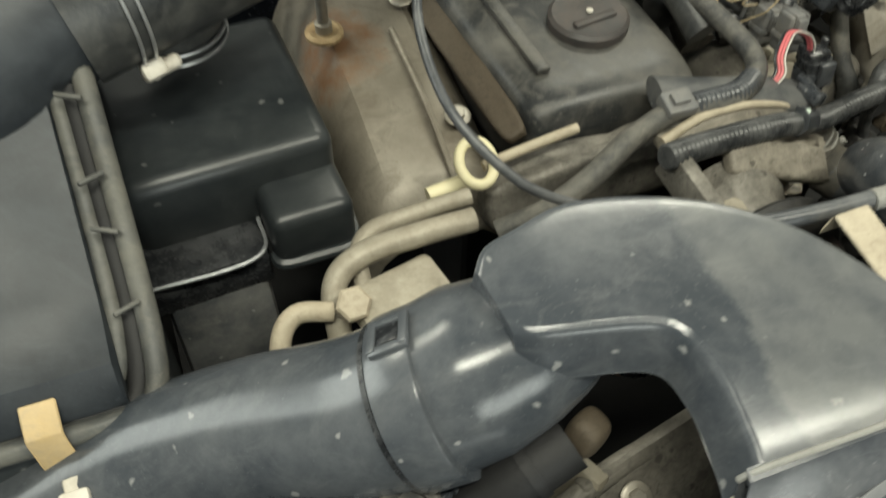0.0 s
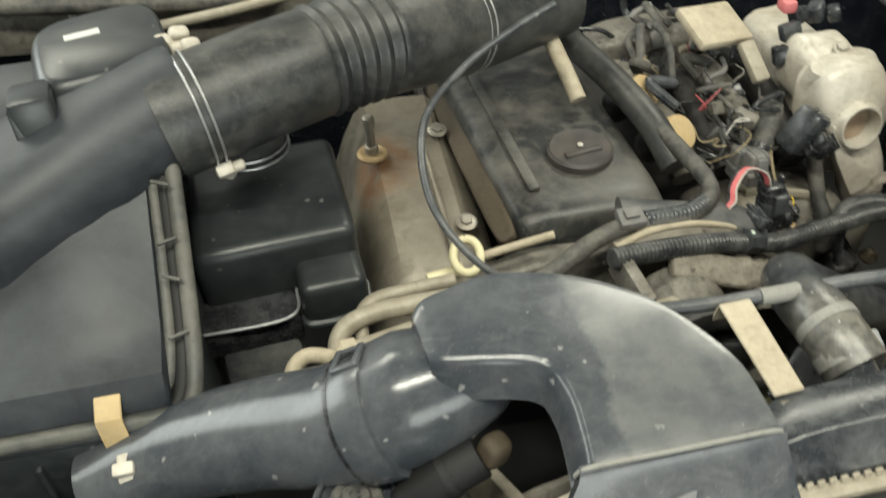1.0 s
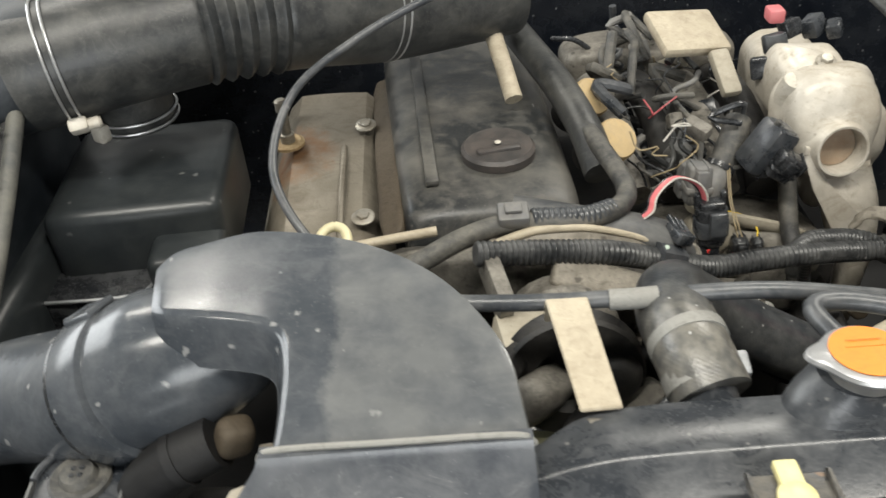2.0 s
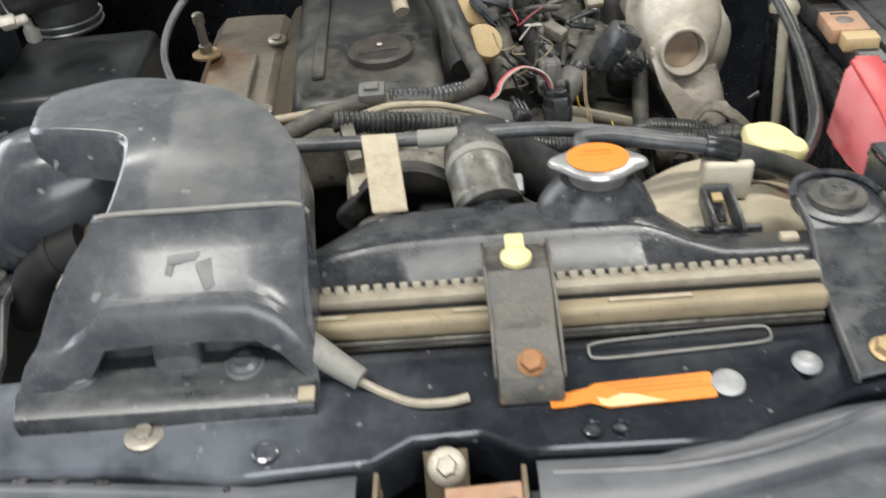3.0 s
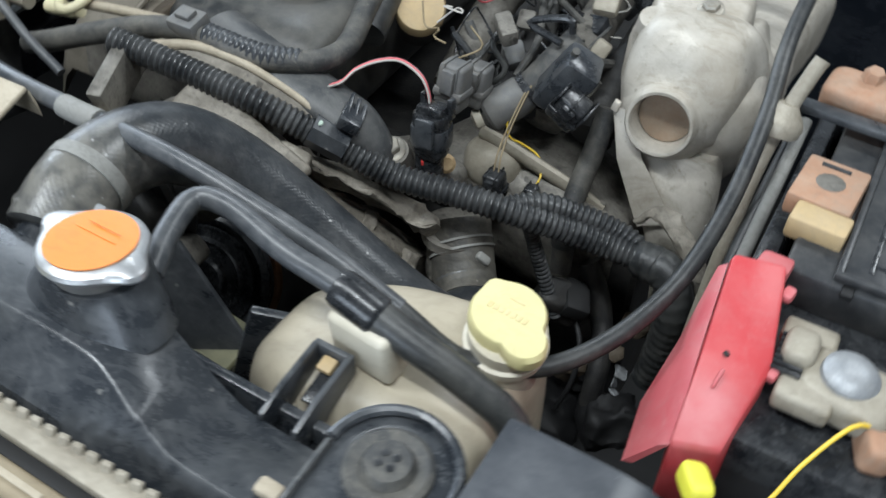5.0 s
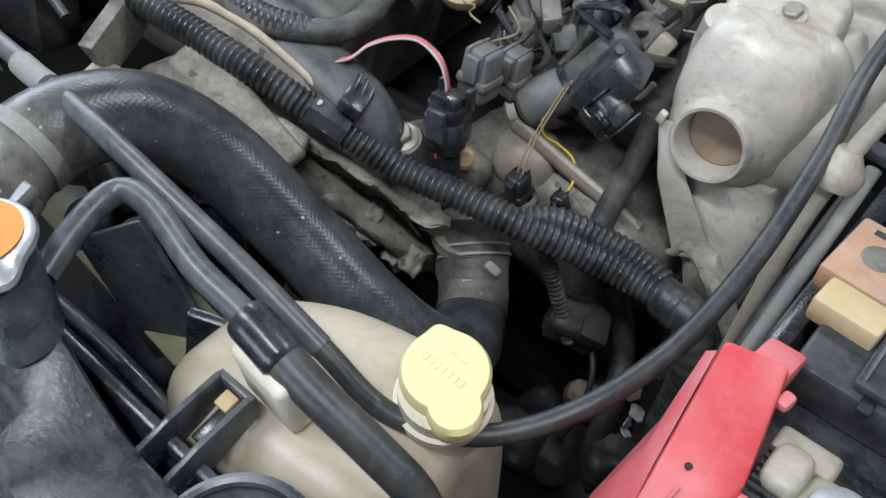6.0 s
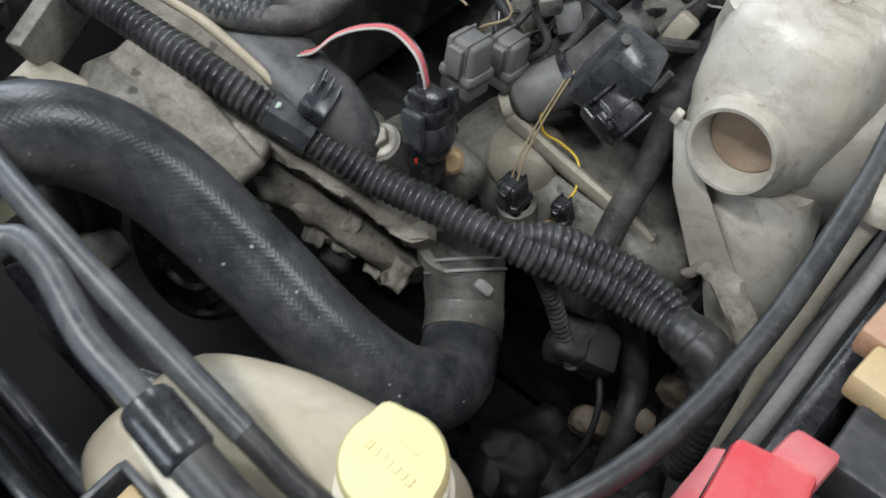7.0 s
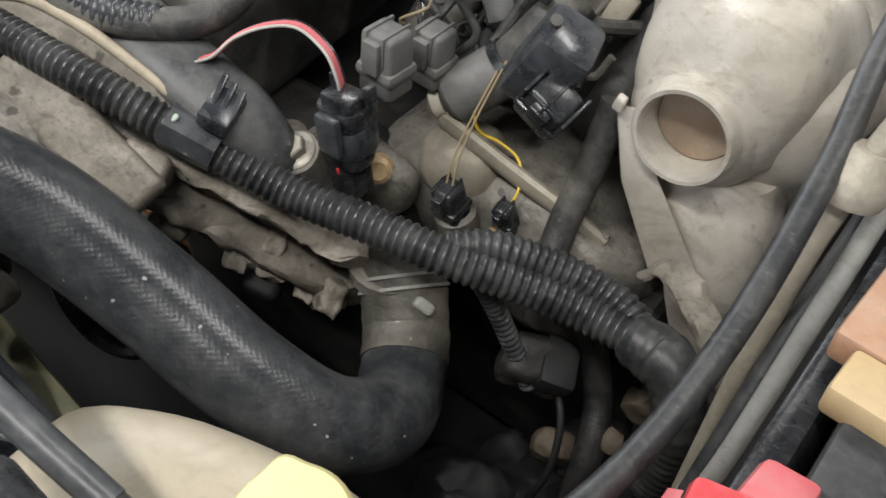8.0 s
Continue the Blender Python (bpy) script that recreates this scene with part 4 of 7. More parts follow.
bulb = thing("bulb_socket", "dusty pinkish bulb socket beside the headlamp", "socket", (0.39, -0.25, 0.19))
part("body", lump((0.022, 0.022, 0.020), pose(0.391, -0.250, 0.216, 10, 0, 12), 0.14, 2, 9, power=3.5), tan_metal, bulb)
part("cap", lump((0.013, 0.014, 0.018), pose(0.386, -0.246, 0.230, 10, 0, 12), 0.10, 3, 9, power=5), copper_tan, bulb)
bowl = thing("headlamp_cover", "cream plastic cover with a breather pipe behind the headlamp", "headlamp cover", (0.48, -0.19, 0.18))
part("dome", lump((0.076, 0.070, 0.080), pose(0.514, -0.178, 0.218, 10, 0, 12), 0.03, 3, 12, power=2.6), cream_plastic, bowl)
part("step", lump((0.030, 0.040, 0.040), pose(0.468, -0.192, 0.214), 0.04, 5, 9, power=4), cream_plastic, bowl)
part("breather", sweep([(0.470, -0.205, 0.190), (0.452, -0.208, 0.212), (0.440, -0.205, 0.208), (0.434, -0.203, 0.192), (0.440, -0.204, 0.172)], 0.0055, 12), cream_plastic, bowl)
wing = thing("wing_edge", "glossy dark painted wing edge, dusty and creased, bluish sheen in its colour", "panel", (0.45, -0.30, 0.245))
rows = []
for f_, dz in ((0.0, -0.030), (0.0, 0.0), (0.06, 0.003), (0.5, 0.0045), (0.9, 0.004), (0.97, 0.001), (1.0, -0.02)):
    row = []
    for x, yf, yb, z in ((0.318, -0.366, -0.330, 0.2495), (0.345, -0.361, -0.311, 0.2500), (0.388, -0.350, -0.290, 0.2505), (0.394, -0.348, -0.287, 0.2540), (0.400, -0.346, -0.285, 0.2505), (0.45, -0.334, -0.279, 0.2500), (0.62, -0.285, -0.240, 0.2480)):
        row.append((x, yf + (yb - yf) * f_, z + dz))
    rows.append(row)
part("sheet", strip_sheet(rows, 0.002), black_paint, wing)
part("washer", lathe([(0.0112, 0), (0.0112, 0.0012), (0.009, 0.002), (0.006, 0.002)], pose(0.423, -0.3155, 0.2540), 28), pale_dust, wing, "wide pale washer")
part("bolt", hexhead(pose(0.423, -0.3155, 0.2555), 0.0050, 0.004, 0.0065), brass_zinc, wing, "rusty bolt head")

# ---- reservoir ----
tanky = thing("coolant_reservoir", "cream plastic coolant reservoir, dusty, beside the radiator", "reservoir", (0.20, -0.14, 0.05), shift=(0.007, 0.003, 0.006))
res = []
for x, yb, yf, zt in ((0.106, -0.163, -0.200, 0.222), (0.110, -0.150, -0.211, 0.229), (0.122, -0.138, -0.222, 0.239), (0.160, -0.122, -0.230, 0.250), (0.205, -0.110, -0.225, 0.248), (0.228, -0.108, -0.220, 0.240), (0.241, -0.114, -0.215, 0.231), (0.246, -0.125, -0.205, 0.218)):
    res.append(rloop((x, (yb + yf) / 2, (zt + 0.02) / 2), ey, ez, yb - yf, zt - 0.02, 5.5, 40))
part("tank", loft(blend(res, 4)), tank_plastic, tanky)

part("neck", lathe([(0.020, -0.02), (0.020, 0.012), (0.022, 0.013), (0.022, 0.017), (0.020, 0.018), (0.020, 0.026)], at((0.2255, -0.1425, 0.2345), (0.10, -0.08, 1)), 32), cream_plastic, tanky)
res_cap = thing("reservoir_cap", "pale yellow plastic flip cap with embossed marks on the reservoir", "cap", (0.230, -0.140, 0.264))


def lobe(a):
    """Outline of the flip cap: a disc with a round thumb tab and a small hinge tip."""
    s = 0.0165 * math.sin(a + radians(35))
    tab = (0.0165 * math.cos(a + radians(35)) + math.sqrt(max(0.0, 0.0110 ** 2 - s * s))) / 0.0185 if abs(s) < 0.0110 and math.cos(a + radians(35)) > 0 else 0.0
    tip = max(0.0, math.cos(a - radians(140))) ** 34
    return max(1.0, tab) + 0.15 * tip


CAPM = at((0.2325, -0.1380, 0.2705), (0.10, -0.10, 1)) @ Matrix.Scale(1.07, 4)
part("lid", lathe([(0.0175, -0.005), (0.0185, -0.004), (0.0185, 0.002), (0.0172, 0.0042), (0.012, 0.0048), (0.002, 0.005)], CAPM, 60, lobe), yellow_plastic, res_cap)
for i, w in enumerate((0.0022, 0.0022, 0.0022, 0.0016, 0.0022, 0.0022, 0.0022)):
    part("embossed_mark", box((w, 0.0034, 0.0005), CAPM @ pose(-0.009 + i * 0.003, -0.001, 0.0050), 0.0002, 1), worn_vinyl, res_cap)
part("embossed_mark", box((0.008, 0.0012, 0.0005), CAPM @ pose(0.001, 0.007, 0.0050), 0.0002, 1), worn_vinyl, res_cap)
part("socket", box((0.036, 0.018, 0.034), pose(0.177, -0.191, 0.2680, 6, 0, -5), 0.004, 3), cream_plastic, tanky, "cream moulded socket on the tank")
part("pocket", box((0.024, 0.009, 0.003), pose(0.1775, -0.1915, 0.2850, 6, 0, -5), 0.001), wood_tan, tanky, "tan pocket in the socket")
clip = thing("tank_clip", "black plastic forked clip on the radiator tank beside the reservoir", "clip", (0.175, -0.225, 0.25))
for sx in (0.1655, 0.1845):
    part("cheek", plate([(-0.249, 0.252), (-0.246, 0.268), (-0.230, 0.272), (-0.203, 0.275), (-0.200, 0.273), (-0.200, 0.261), (-0.212, 0.257), (-0.236, 0.249)], 0.0032, Matrix(((0, 0, 1, sx), (1, 0, 0, 0), (0, 1, 0, 0), (0, 0, 0, 1))), 0.0008), black_plastic, clip)
part("bridge", box((0.022, 0.0035, 0.013), pose(0.1735, -0.2015, 0.268), 0.001), black_plastic, clip)
part("tongue", box((0.008, 0.008, 0.004), pose(0.1735, -0.2075, 0.268, 10), 0.001), wood_tan, clip, "dusty tan tongue inside the clip")
part("spring", box((0.006, 0.020, 0.0025), pose(0.1735, -0.216, 0.262, 10), 0.0008), clean_black, clip)

# ---- hoses along the front ----
hose = thing("vacuum_line", "long grey rubber line from the intake side to the battery", "hose", (0.05, -0.16, 0.28))
LINE = [(-0.175, -0.140, 0.300), (-0.085, -0.156, 0.306), (-0.020, -0.160, 0.308), (0.05, -0.166, 0.312), (0.105, -0.168, 0.305), (0.150, -0.168, 0.294), (0.187, -0.166, 0.276), (0.220, -0.162, 0.256), (0.250, -0.145, 0.249), (0.271, -0.122, 0.251), (0.287, -0.092, 0.258), (0.297, -0.050, 0.264), (0.301, 0.0, 0.280), (0.298, 0.06, 0.300), (0.290, 0.13, 0.320), (0.286, 0.30, 0.33)]
part("line", sweep(LINE[:7], 0.0056, 14), grey_hose, hose)
part("line_end", sweep(LINE[5:], 0.0051, 14), rubber, hose, "black rubber end of the line")
part("sleeve", sweep([(-0.040, -0.160, 0.3075), (-0.026, -0.161, 0.3080), (-0.010, -0.1615, 0.3088)], 0.0068, 14, 0.003), pale_dust, hose, "pale dusty joint sleeve")
over = thing("overflow_hose", "grey rubber overflow hose from radiator neck to reservoir", "hose", (0.1, -0.18, 0.28))
part("hose", sweep([(0.093, -0.230, 0.305), (0.082, -0.205, 0.308), (0.078, -0.182, 0.309), (0.098, -0.178, 0.309), (0.135, -0.185, 0.305), (0.160, -0.1855, 0.3005), (0.176, -0.1860, 0.2965)], 0.0062, 14), grey_hose, over)
part("joint", sweep([(0.166, -0.1855, 0.2990), (0.173, -0.1858, 0.2970), (0.182, -0.1862, 0.2940), (0.190, -0.1865, 0.2910)], 0.0100, 18, 0.003, lambda i, n: 1.0 if 0 < i < n - 1 else 0.9), clean_black, over, "moulded rubber joint")
part("hose", sweep([(0.182, -0.1862, 0.2945), (0.207, -0.1865, 0.285), (0.234, -0.184, 0.272), (0.258, -0.182, 0.255), (0.270, -0.186, 0.225)], 0.0085, 16), rubber, over)

# ---- big radiator hose ----
top_hose = thing("radiator_hose", "thick black braided rubber radiator hose bending to the engine", "hose", (0.07, -0.1, 0.1))
part("hose", sweep([(0.010, -0.222, 0.282), (0.004, -0.195, 0.292), (0.002, -0.160, 0.292), (0.010, -0.128, 0.280), (0.033, -0.104, 0.250), (0.079, -0.092, 0.210), (0.126, -0.086, 0.177), (0.157, -0.072, 0.148), (0.162, -0.042, 0.118), (0.146, -0.012, 0.106), (0.129, 0.010, 0.114), (0.118, 0.024, 0.130), (0.112, 0.032, 0.138)], 0.0238, 30, 0.004), braided_rubber, top_hose)
part("clamp", sweep([(0.008, -0.216, 0.284), (0.006, -0.206, 0.288)], 0.0240, 24, 0.003), pale_dust, top_hose, "dusty steel hose clamp")
part("hose_end", sweep([(0.143, -0.008, 0.1065), (0.136, 0.002, 0.109), (0.128, 0.0115, 0.115), (0.118, 0.024, 0.130), (0.1095, 0.0345, 0.1415)], 0.0244, 30, 0.004, lambda i, n: 1.0 + 0.012 * math.sin(i * 2.1)), old_rubber, top_hose, "dust-browned plain end of the hose")
for cs in (0.0, 0.006):
    part("clamp", sweep([(0.1215 - cs * 0.62, 0.0195 + cs * 0.62, 0.1255 + cs * 0.70), (0.1205 - cs * 0.62, 0.0205 + cs * 0.62, 0.1265 + cs * 0.70)], 0.0258, 30, 0.0012), pale_dust, top_hose, "dusty wire hose clamp")
part("clamp_lug", lump((0.012, 0.007, 0.006), pose(0.143, 0.012, 0.137, 20, 40, 20), 0.15, 3, 9, power=4), pale_dust, top_hose)
part("clamp", sweep([(0.004, -0.192, 0.2925), (0.003, -0.184, 0.2935)], 0.0245, 28, 0.003), pale_dust, top_hose, "dusty second hose clamp")
part("clamp_screw", box((0.012, 0.016, 0.008), pose(0.028, -0.208, 0.292, 20, 0, 0), 0.002), galv, top_hose)

# ---- corrugated conduit over the engine front ----
conduit = thing("wiring_conduit", "black corrugated plastic wiring conduit across the engine", "conduit", (0.07, 0.0, 0.2))
RUN = [(-0.118, -0.060, 0.274), (-0.071, -0.050, 0.264), (-0.015, -0.041, 0.252), (0.030, -0.025, 0.228), (0.078, -0.008, 0.203), (0.122, 0.003, 0.198), (0.160, 0.012, 0.193), (0.199, 0.030, 0.179), (0.2265, 0.039, 0.171), (0.253, 0.041, 0.169), (0.274, 0.037, 0.166), (0.284, 0.031, 0.142), (0.284, 0.033, 0.110), (0.280, 0.036, 0.06)]
part("tube", sweep(RUN, 0.0100, 20, 0.0009, ribs(0.17, 5)), conduit_plastic, conduit)
part("branch", sweep([(0.158, 0.016, 0.192), (0.176, 0.031, 0.192), (0.199, 0.043, 0.184), (0.222, 0.050, 0.177), (0.240, 0.050, 0.172), (0.254, 0.044, 0.166)], 0.0092, 18, 0.0009, ribs(0.16, 5)), conduit_plastic, conduit)
part("branch", sweep([(0.172, 0.022, 0.180), (0.178, 0.028, 0.15), (0.19, 0.03, 0.115), (0.20, 0.03, 0.09)], 0.0058, 14, 0.0008, ribs(0.18, 5)), conduit_plastic, conduit)
part("taped_end", sweep([(0.247, 0.0408, 0.1695), (0.262, 0.0405, 0.1685), (0.274, 0.037, 0.166), (0.284, 0.031, 0.142), (0.284, 0.033, 0.110), (0.280, 0.036, 0.06)], 0.0134, 20, 0.0012, lambda i, n: (1.0 - 0.04 * (0.5 + 0.5 * math.cos(i * 0.9))) * (0.86 + 0.035 * min(i, 4) + 0.10 * math.exp(-((i - 14) / 7.0) ** 2))), rubber, conduit, "taped black end of the conduit")
holder = thing("conduit_clip", "black plastic clip round the conduit", "clip", (0.03, -0.028, 0.24))
part("collar", sweep([(0.024, -0.0275, 0.2345), (0.046, -0.0185, 0.2215)], 0.0126, 8, 0.003), black_plastic, holder)
part("latch", box((0.016, 0.022, 0.010), pose(0.0475, -0.0115, 0.2420, 0, 25, 20), 0.002), black_plastic, holder)
part("mark", lathe([(0.0022, 0), (0.002, 0.0008), (0.0005, 0.001)], at((0.0335, -0.028, 0.2425), (-0.2, -0.4, 0.9)), 10), label_green, holder, "dab of green paint")
for k in range(3):
    part("finger", box((0.003, 0.020, 0.004), pose(0.0435 + k * 0.005, -0.0075, 0.2490 - k * 0.003, 20, 20, 25), 0.0006), black_plastic, holder)

# ---- harness along the front of the valve cover ----
harness = thing("engine_harness", "dusty taped wiring harness across the valve cover", "harness", (-0.05, 0.0, 0.26))
part("loom", sweep([(-0.235, -0.048, 0.228), (-0.20, -0.052, 0.243), (-0.165, -0.045, 0.256), (-0.125, -0.028, 0.266), (-0.086, -0.018, 0.270), (-0.045, -0.018, 0.266), (-0.005, 0.0, 0.262), (0.012, 0.03, 0.262), (0.00, 0.08, 0.272), (-0.01, 0.12, 0.275)], 0.0085, 14), dusty_rubber, harness)
part("trough_cover", sweep([(-0.085, 0.010, 0.262), (-0.033, 0.000, 0.254), (0.008, -0.003, 0.246), (0.034, -0.003, 0.237), (0.050, 0.000, 0.227), (0.060, 0.004, 0.212), (0.064, 0.008, 0.195)], 0.0195, 18, 0.004, lambda i, n: 1.0 if i < 0.72 * n else 1.0 - 0.5 * (i / n - 0.72) / 0.28, 0, 0.5), trough_plastic, harness, "dusty black plastic wiring trough")
part("corrugated_sleeve", sweep([(-0.072, -0.017, 0.271), (-0.030, -0.012, 0.266), (-0.004, 0.002, 0.262)], 0.0095, 16, 0.0009, ribs(0.14, 5)), black_plastic, harness)
part("clip", join(box((0.024, 0.020, 0.012), at((-0.086, -0.018, 0.277), (0, -0.2, 1)), 0.002), box((0.013, 0.010, 0.004), at((-0.086, -0.019, 0.2845), (0, -0.2, 1)), 0.001)), grey_plastic, harness, "square grey plastic clip")
part("trough", box((0.115, 0.018, 0.01), pose(-0.050, -0.030, 0.251, 10, 8, 6), 0.003), brown_casting, harness)
EDGE = [(-0.105, -0.036, 0.262), (-0.07, -0.028, 0.268), (-0.03, -0.024, 0.264), (0.005, -0.021, 0.252), (0.030, -0.018, 0.238)]
part("strip_face", folded([(Vector(p), Vector(p) + Vector((0.002, -0.013 + 0.0022 * k, -0.008 + 0.001 * k))) for k, p in enumerate(EDGE)], 0.002, (1, 0.4, -0.3)), brown_casting, harness, "dusty brown face under the strip")
part("pale_loop", sweep(EDGE, 0.0036, 10, 0.004, lambda i, n: 1.15 - 0.5 * i / n), tan_plate, harness, "pale plastic edge strip")

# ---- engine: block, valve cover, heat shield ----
slab("engine_block", (0.44, 0.46, 0.24), (0.02, 0.32, 0.00), engine_dark, "dark engine block", "engine")
vc = thing("valve_cover", "dusty black valve cover with a round oil filler cap", "valve cover", (-0.09, 0.2, 0.2))
vl = []
for y, z, w in ((0.030, 0.215, 0.150), (0.036, 0.240, 0.152), (0.060, 0.250, 0.156), (0.12, 0.252, 0.16), (0.28, 0.254, 0.165), (0.40, 0.254, 0.165)):
    vl.append(rloop((-0.095 - y * 0.06, y, z - 0.05), ex, ez, w, 0.10, 6.0, 32))
part("cover", loft(blend(vl, 3)), cover_plastic, vc)
part("front_lip", roughen(lump((0.190, 0.034, 0.055), pose(-0.130, 0.004, 0.200, -10, 0, 2), 0.10, 8, 12, power=5.0), 0.0025, 50), dirty_alloy, vc, "dusty alloy lip under the cover")
part("side_lip", roughen(lump((0.026, 0.30, 0.014), pose(-0.191, 0.185, 0.226, 0, -22, 3), 0.06, 5, 12, power=5.0), 0.0015, 60), dark_brown, vc, "dark brown edge beside the cover")
part("plug_well", box((0.012, 0.26, 0.006), pose(-0.155, 0.20, 0.2545, 0, 0, 3), 0.002), cover_plastic, vc)
part("oil_cap", lathe([(0.034, 0), (0.034, 0.007), (0.031, 0.010), (0.028, 0.0095), (0.012, 0.0105), (0.002, 0.011)], pose(-0.087, 0.117, 0.252), 40), cap_plastic, vc, "round black oil filler cap with pale dot")
part("oil_cap_grip", box((0.040, 0.008, 0.006), pose(-0.087, 0.107, 0.262, 0, 0, 8), 0.002), cap_plastic, vc)
part("dot", lathe([(0.003, 0), (0.003, 0.001), (0.001, 0.0015)], pose(-0.087, 0.117, 0.264), 12), white_plastic, vc, "pale dot of paint")

shield = thing("heat_shield", "stamped steel heat shield, grey with rusty corner", "heat shield", (-0.25, 0.15, 0.1))
hs = []
for y, z in ((0.015, 0.150), (0.024, 0.176), (0.045, 0.194), (0.12, 0.212), (0.20, 0.222), (0.30, 0.230)):
    hs.append([((-0.330 + 0.142 * k / 10), y, z + 0.005 * math.sin(math.pi * k / 10) - 0.075 * (max(0, 3 - k) / 3) ** 1.6 - (0.03 if k == 10 else 0.012 if k == 9 else 0)) for k in range(11)])
part("sheet", strip_sheet(hs, 0.0015), shield_metal, shield)
for bx, by, bz in ((-0.215, 0.225, 0.2330), (-0.214, 0.085, 0.2150)):
    bolt("bolt", at((bx, by, bz), (0, -0.15, 1)), zinc, "", 0.006, 0.005, 0.011, shield)
part("stud", lathe([(0.0075, 0), (0.0075, 0.010), (0.005, 0.011), (0.005, 0.035), (0.0065, 0.036), (0.0065, 0.046), (0.004, 0.048)], pose(-0.292, 0.20, 0.234), 14), zinc, shield, "threaded sensor stud")
part("washer", lathe([(0.0165, 0), (0.0165, 0.003), (0.013, 0.005), (0.009, 0.004)], pose(-0.292, 0.20, 0.2315), 26), brass_zinc, shield, "rusty round washer")
part("bead", sweep([(-0.235, 0.030, 0.196), (-0.235, 0.10, 0.2185), (-0.235, 0.19, 0.2295)], 0.003, 8, 0.006), shield_metal, shield)

# ---- dipstick and pipes ----
dip = thing("dipstick", "pale yellow dipstick handle with looped ring", "dipstick", (-0.24, -0.03, 0.2))
RU, RV = Vector((0.10, 0.93, 0.35)).normalized(), Vector((0.98, -0.12, 0.05)).normalized()
ring = [Vector((-0.232, 0.003, 0.247)) + RU * 0.0175 * math.cos(a * math.pi / 6) + RV * 0.0125 * math.sin(a * math.pi / 6) for a in range(13)]
part("ring", sweep(ring, 0.0042, 10, 0.003), pale_plastic, dip)
part("grip", sweep([(-0.235, 0.004, 0.232), (-0.246, 0.003, 0.229), (-0.270, 0.001, 0.227)], 0.0064, 12, 0.003), pale_plastic, dip)
part("rod", sweep([(-0.226, 0.004, 0.240), (-0.19, 0.008, 0.243), (-0.146, 0.012, 0.246)], 0.0042, 10), tan_plate, dip)
pipes = thing("coolant_pipes", "dirty tan alloy pipes bending down behind the duct", "pipe", (-0.32, -0.05, 0.15))
part("pipe", sweep([(-0.250, -0.028, 0.250), (-0.290, -0.030, 0.250), (-0.325, -0.034, 0.248), (-0.338, -0.052, 0.240), (-0.337, -0.085, 0.215)], 0.0065, 12), tan_metal, pipes)
part("pipe", sweep([(-0.255, -0.050, 0.252), (-0.295, -0.050, 0.252), (-0.335, -0.052, 0.250), (-0.358, -0.064, 0.242), (-0.363, -0.09, 0.215), (-0.363, -0.11, 0.18)], 0.0085, 14), tan_metal, pipes)
part("flange", box((0.065, 0.035, 0.02), pose(-0.32, -0.082, 0.236, 0, 0, 12), 0.006), tan_metal, pipes)
part("nut", lathe([(0.012, 0), (0.012, 0.01), (0.010, 0.012), (0.004, 0.012)], at((-0.352, -0.085, 0.244), (0, -0.4, 0.8)), 6), tan_plate, pipes)
part("small_hose", sweep([(-0.365, -0.082, 0.240), (-0.388, -0.080, 0.245), (-0.402, -0.092, 0.235), (-0.408, -0.115, 0.20)], 0.0068, 12), tan_plate, pipes)
part("bracket", box((0.012, 0.05, 0.03), pose(-0.104, -0.075, 0.255, 20, 0, 14), 0.002), dirty_alloy, pipes, "dull alloy lug")

# ---- cream plate and things behind the radiator ----
tie = thing("tie_plate", "flat tan metal plate bridging to the radiator", "bracket", (-0.07, -0.21, 0.28))
a0, b0 = Vector((-0.0810, -0.171, 0.3215)), Vector((-0.0550, -0.169, 0.3195))
a1, b1 = Vector((-0.0710, -0.245, 0.3035)), Vector((-0.0470, -0.243, 0.3020))
part("plate", folded([(a0, b0), (a1, b1)], 0.003), tan_plate, tie)
part("lip", folded([(a0, b0), (a0 + Vector((0, 0.004, -0.02)), b0 + Vector((0, 0.004, -0.02)))], 0.003), tan_plate, tie)
part("foot", box((0.018, 0.01, 0.012), pose(-0.059, -0.250, 0.292), 0.002), dirty_alloy, tie)
pump = thing("water_pump", "dusty alloy water pump housing behind the radiator", "pump", (-0.06, -0.09, 0.1))
part("housing", lathe([(0.045, 0), (0.045, 0.02), (0.035, 0.03), (0.03, 0.05), (0.012, 0.055)], at((-0.055, -0.06, 0.20), (0, -1, 0.15)), 24), dirty_alloy, pump)
part("pulley", lathe([(0.05, 0), (0.052, 0.004), (0.047, 0.010), (0.052, 0.016), (0.05, 0.02), (0.03, 0.02), (0.025, 0.012)], at((-0.055, -0.115, 0.21), (0, -1, 0.1)), 32), engine_dark, pump)
part("block", box((0.05, 0.04, 0.05), pose(-0.085, -0.10, 0.215, 10, 5, 10), 0.008), tan_metal, pump, "dusty tan casting")
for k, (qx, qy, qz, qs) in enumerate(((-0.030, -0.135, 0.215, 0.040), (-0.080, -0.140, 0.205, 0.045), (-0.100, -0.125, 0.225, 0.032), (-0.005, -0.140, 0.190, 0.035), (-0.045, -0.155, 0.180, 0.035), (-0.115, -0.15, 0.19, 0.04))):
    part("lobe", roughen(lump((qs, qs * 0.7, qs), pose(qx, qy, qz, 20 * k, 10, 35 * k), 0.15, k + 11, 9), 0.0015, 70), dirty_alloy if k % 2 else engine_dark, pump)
idler = thing("fan_clutch", "dark grooved fan pulley between the hoses", "pulley", (0.0, -0.1, 0.1))
IM = at((-0.082, -0.052, 0.055), (0.20, -0.86, 0.46))
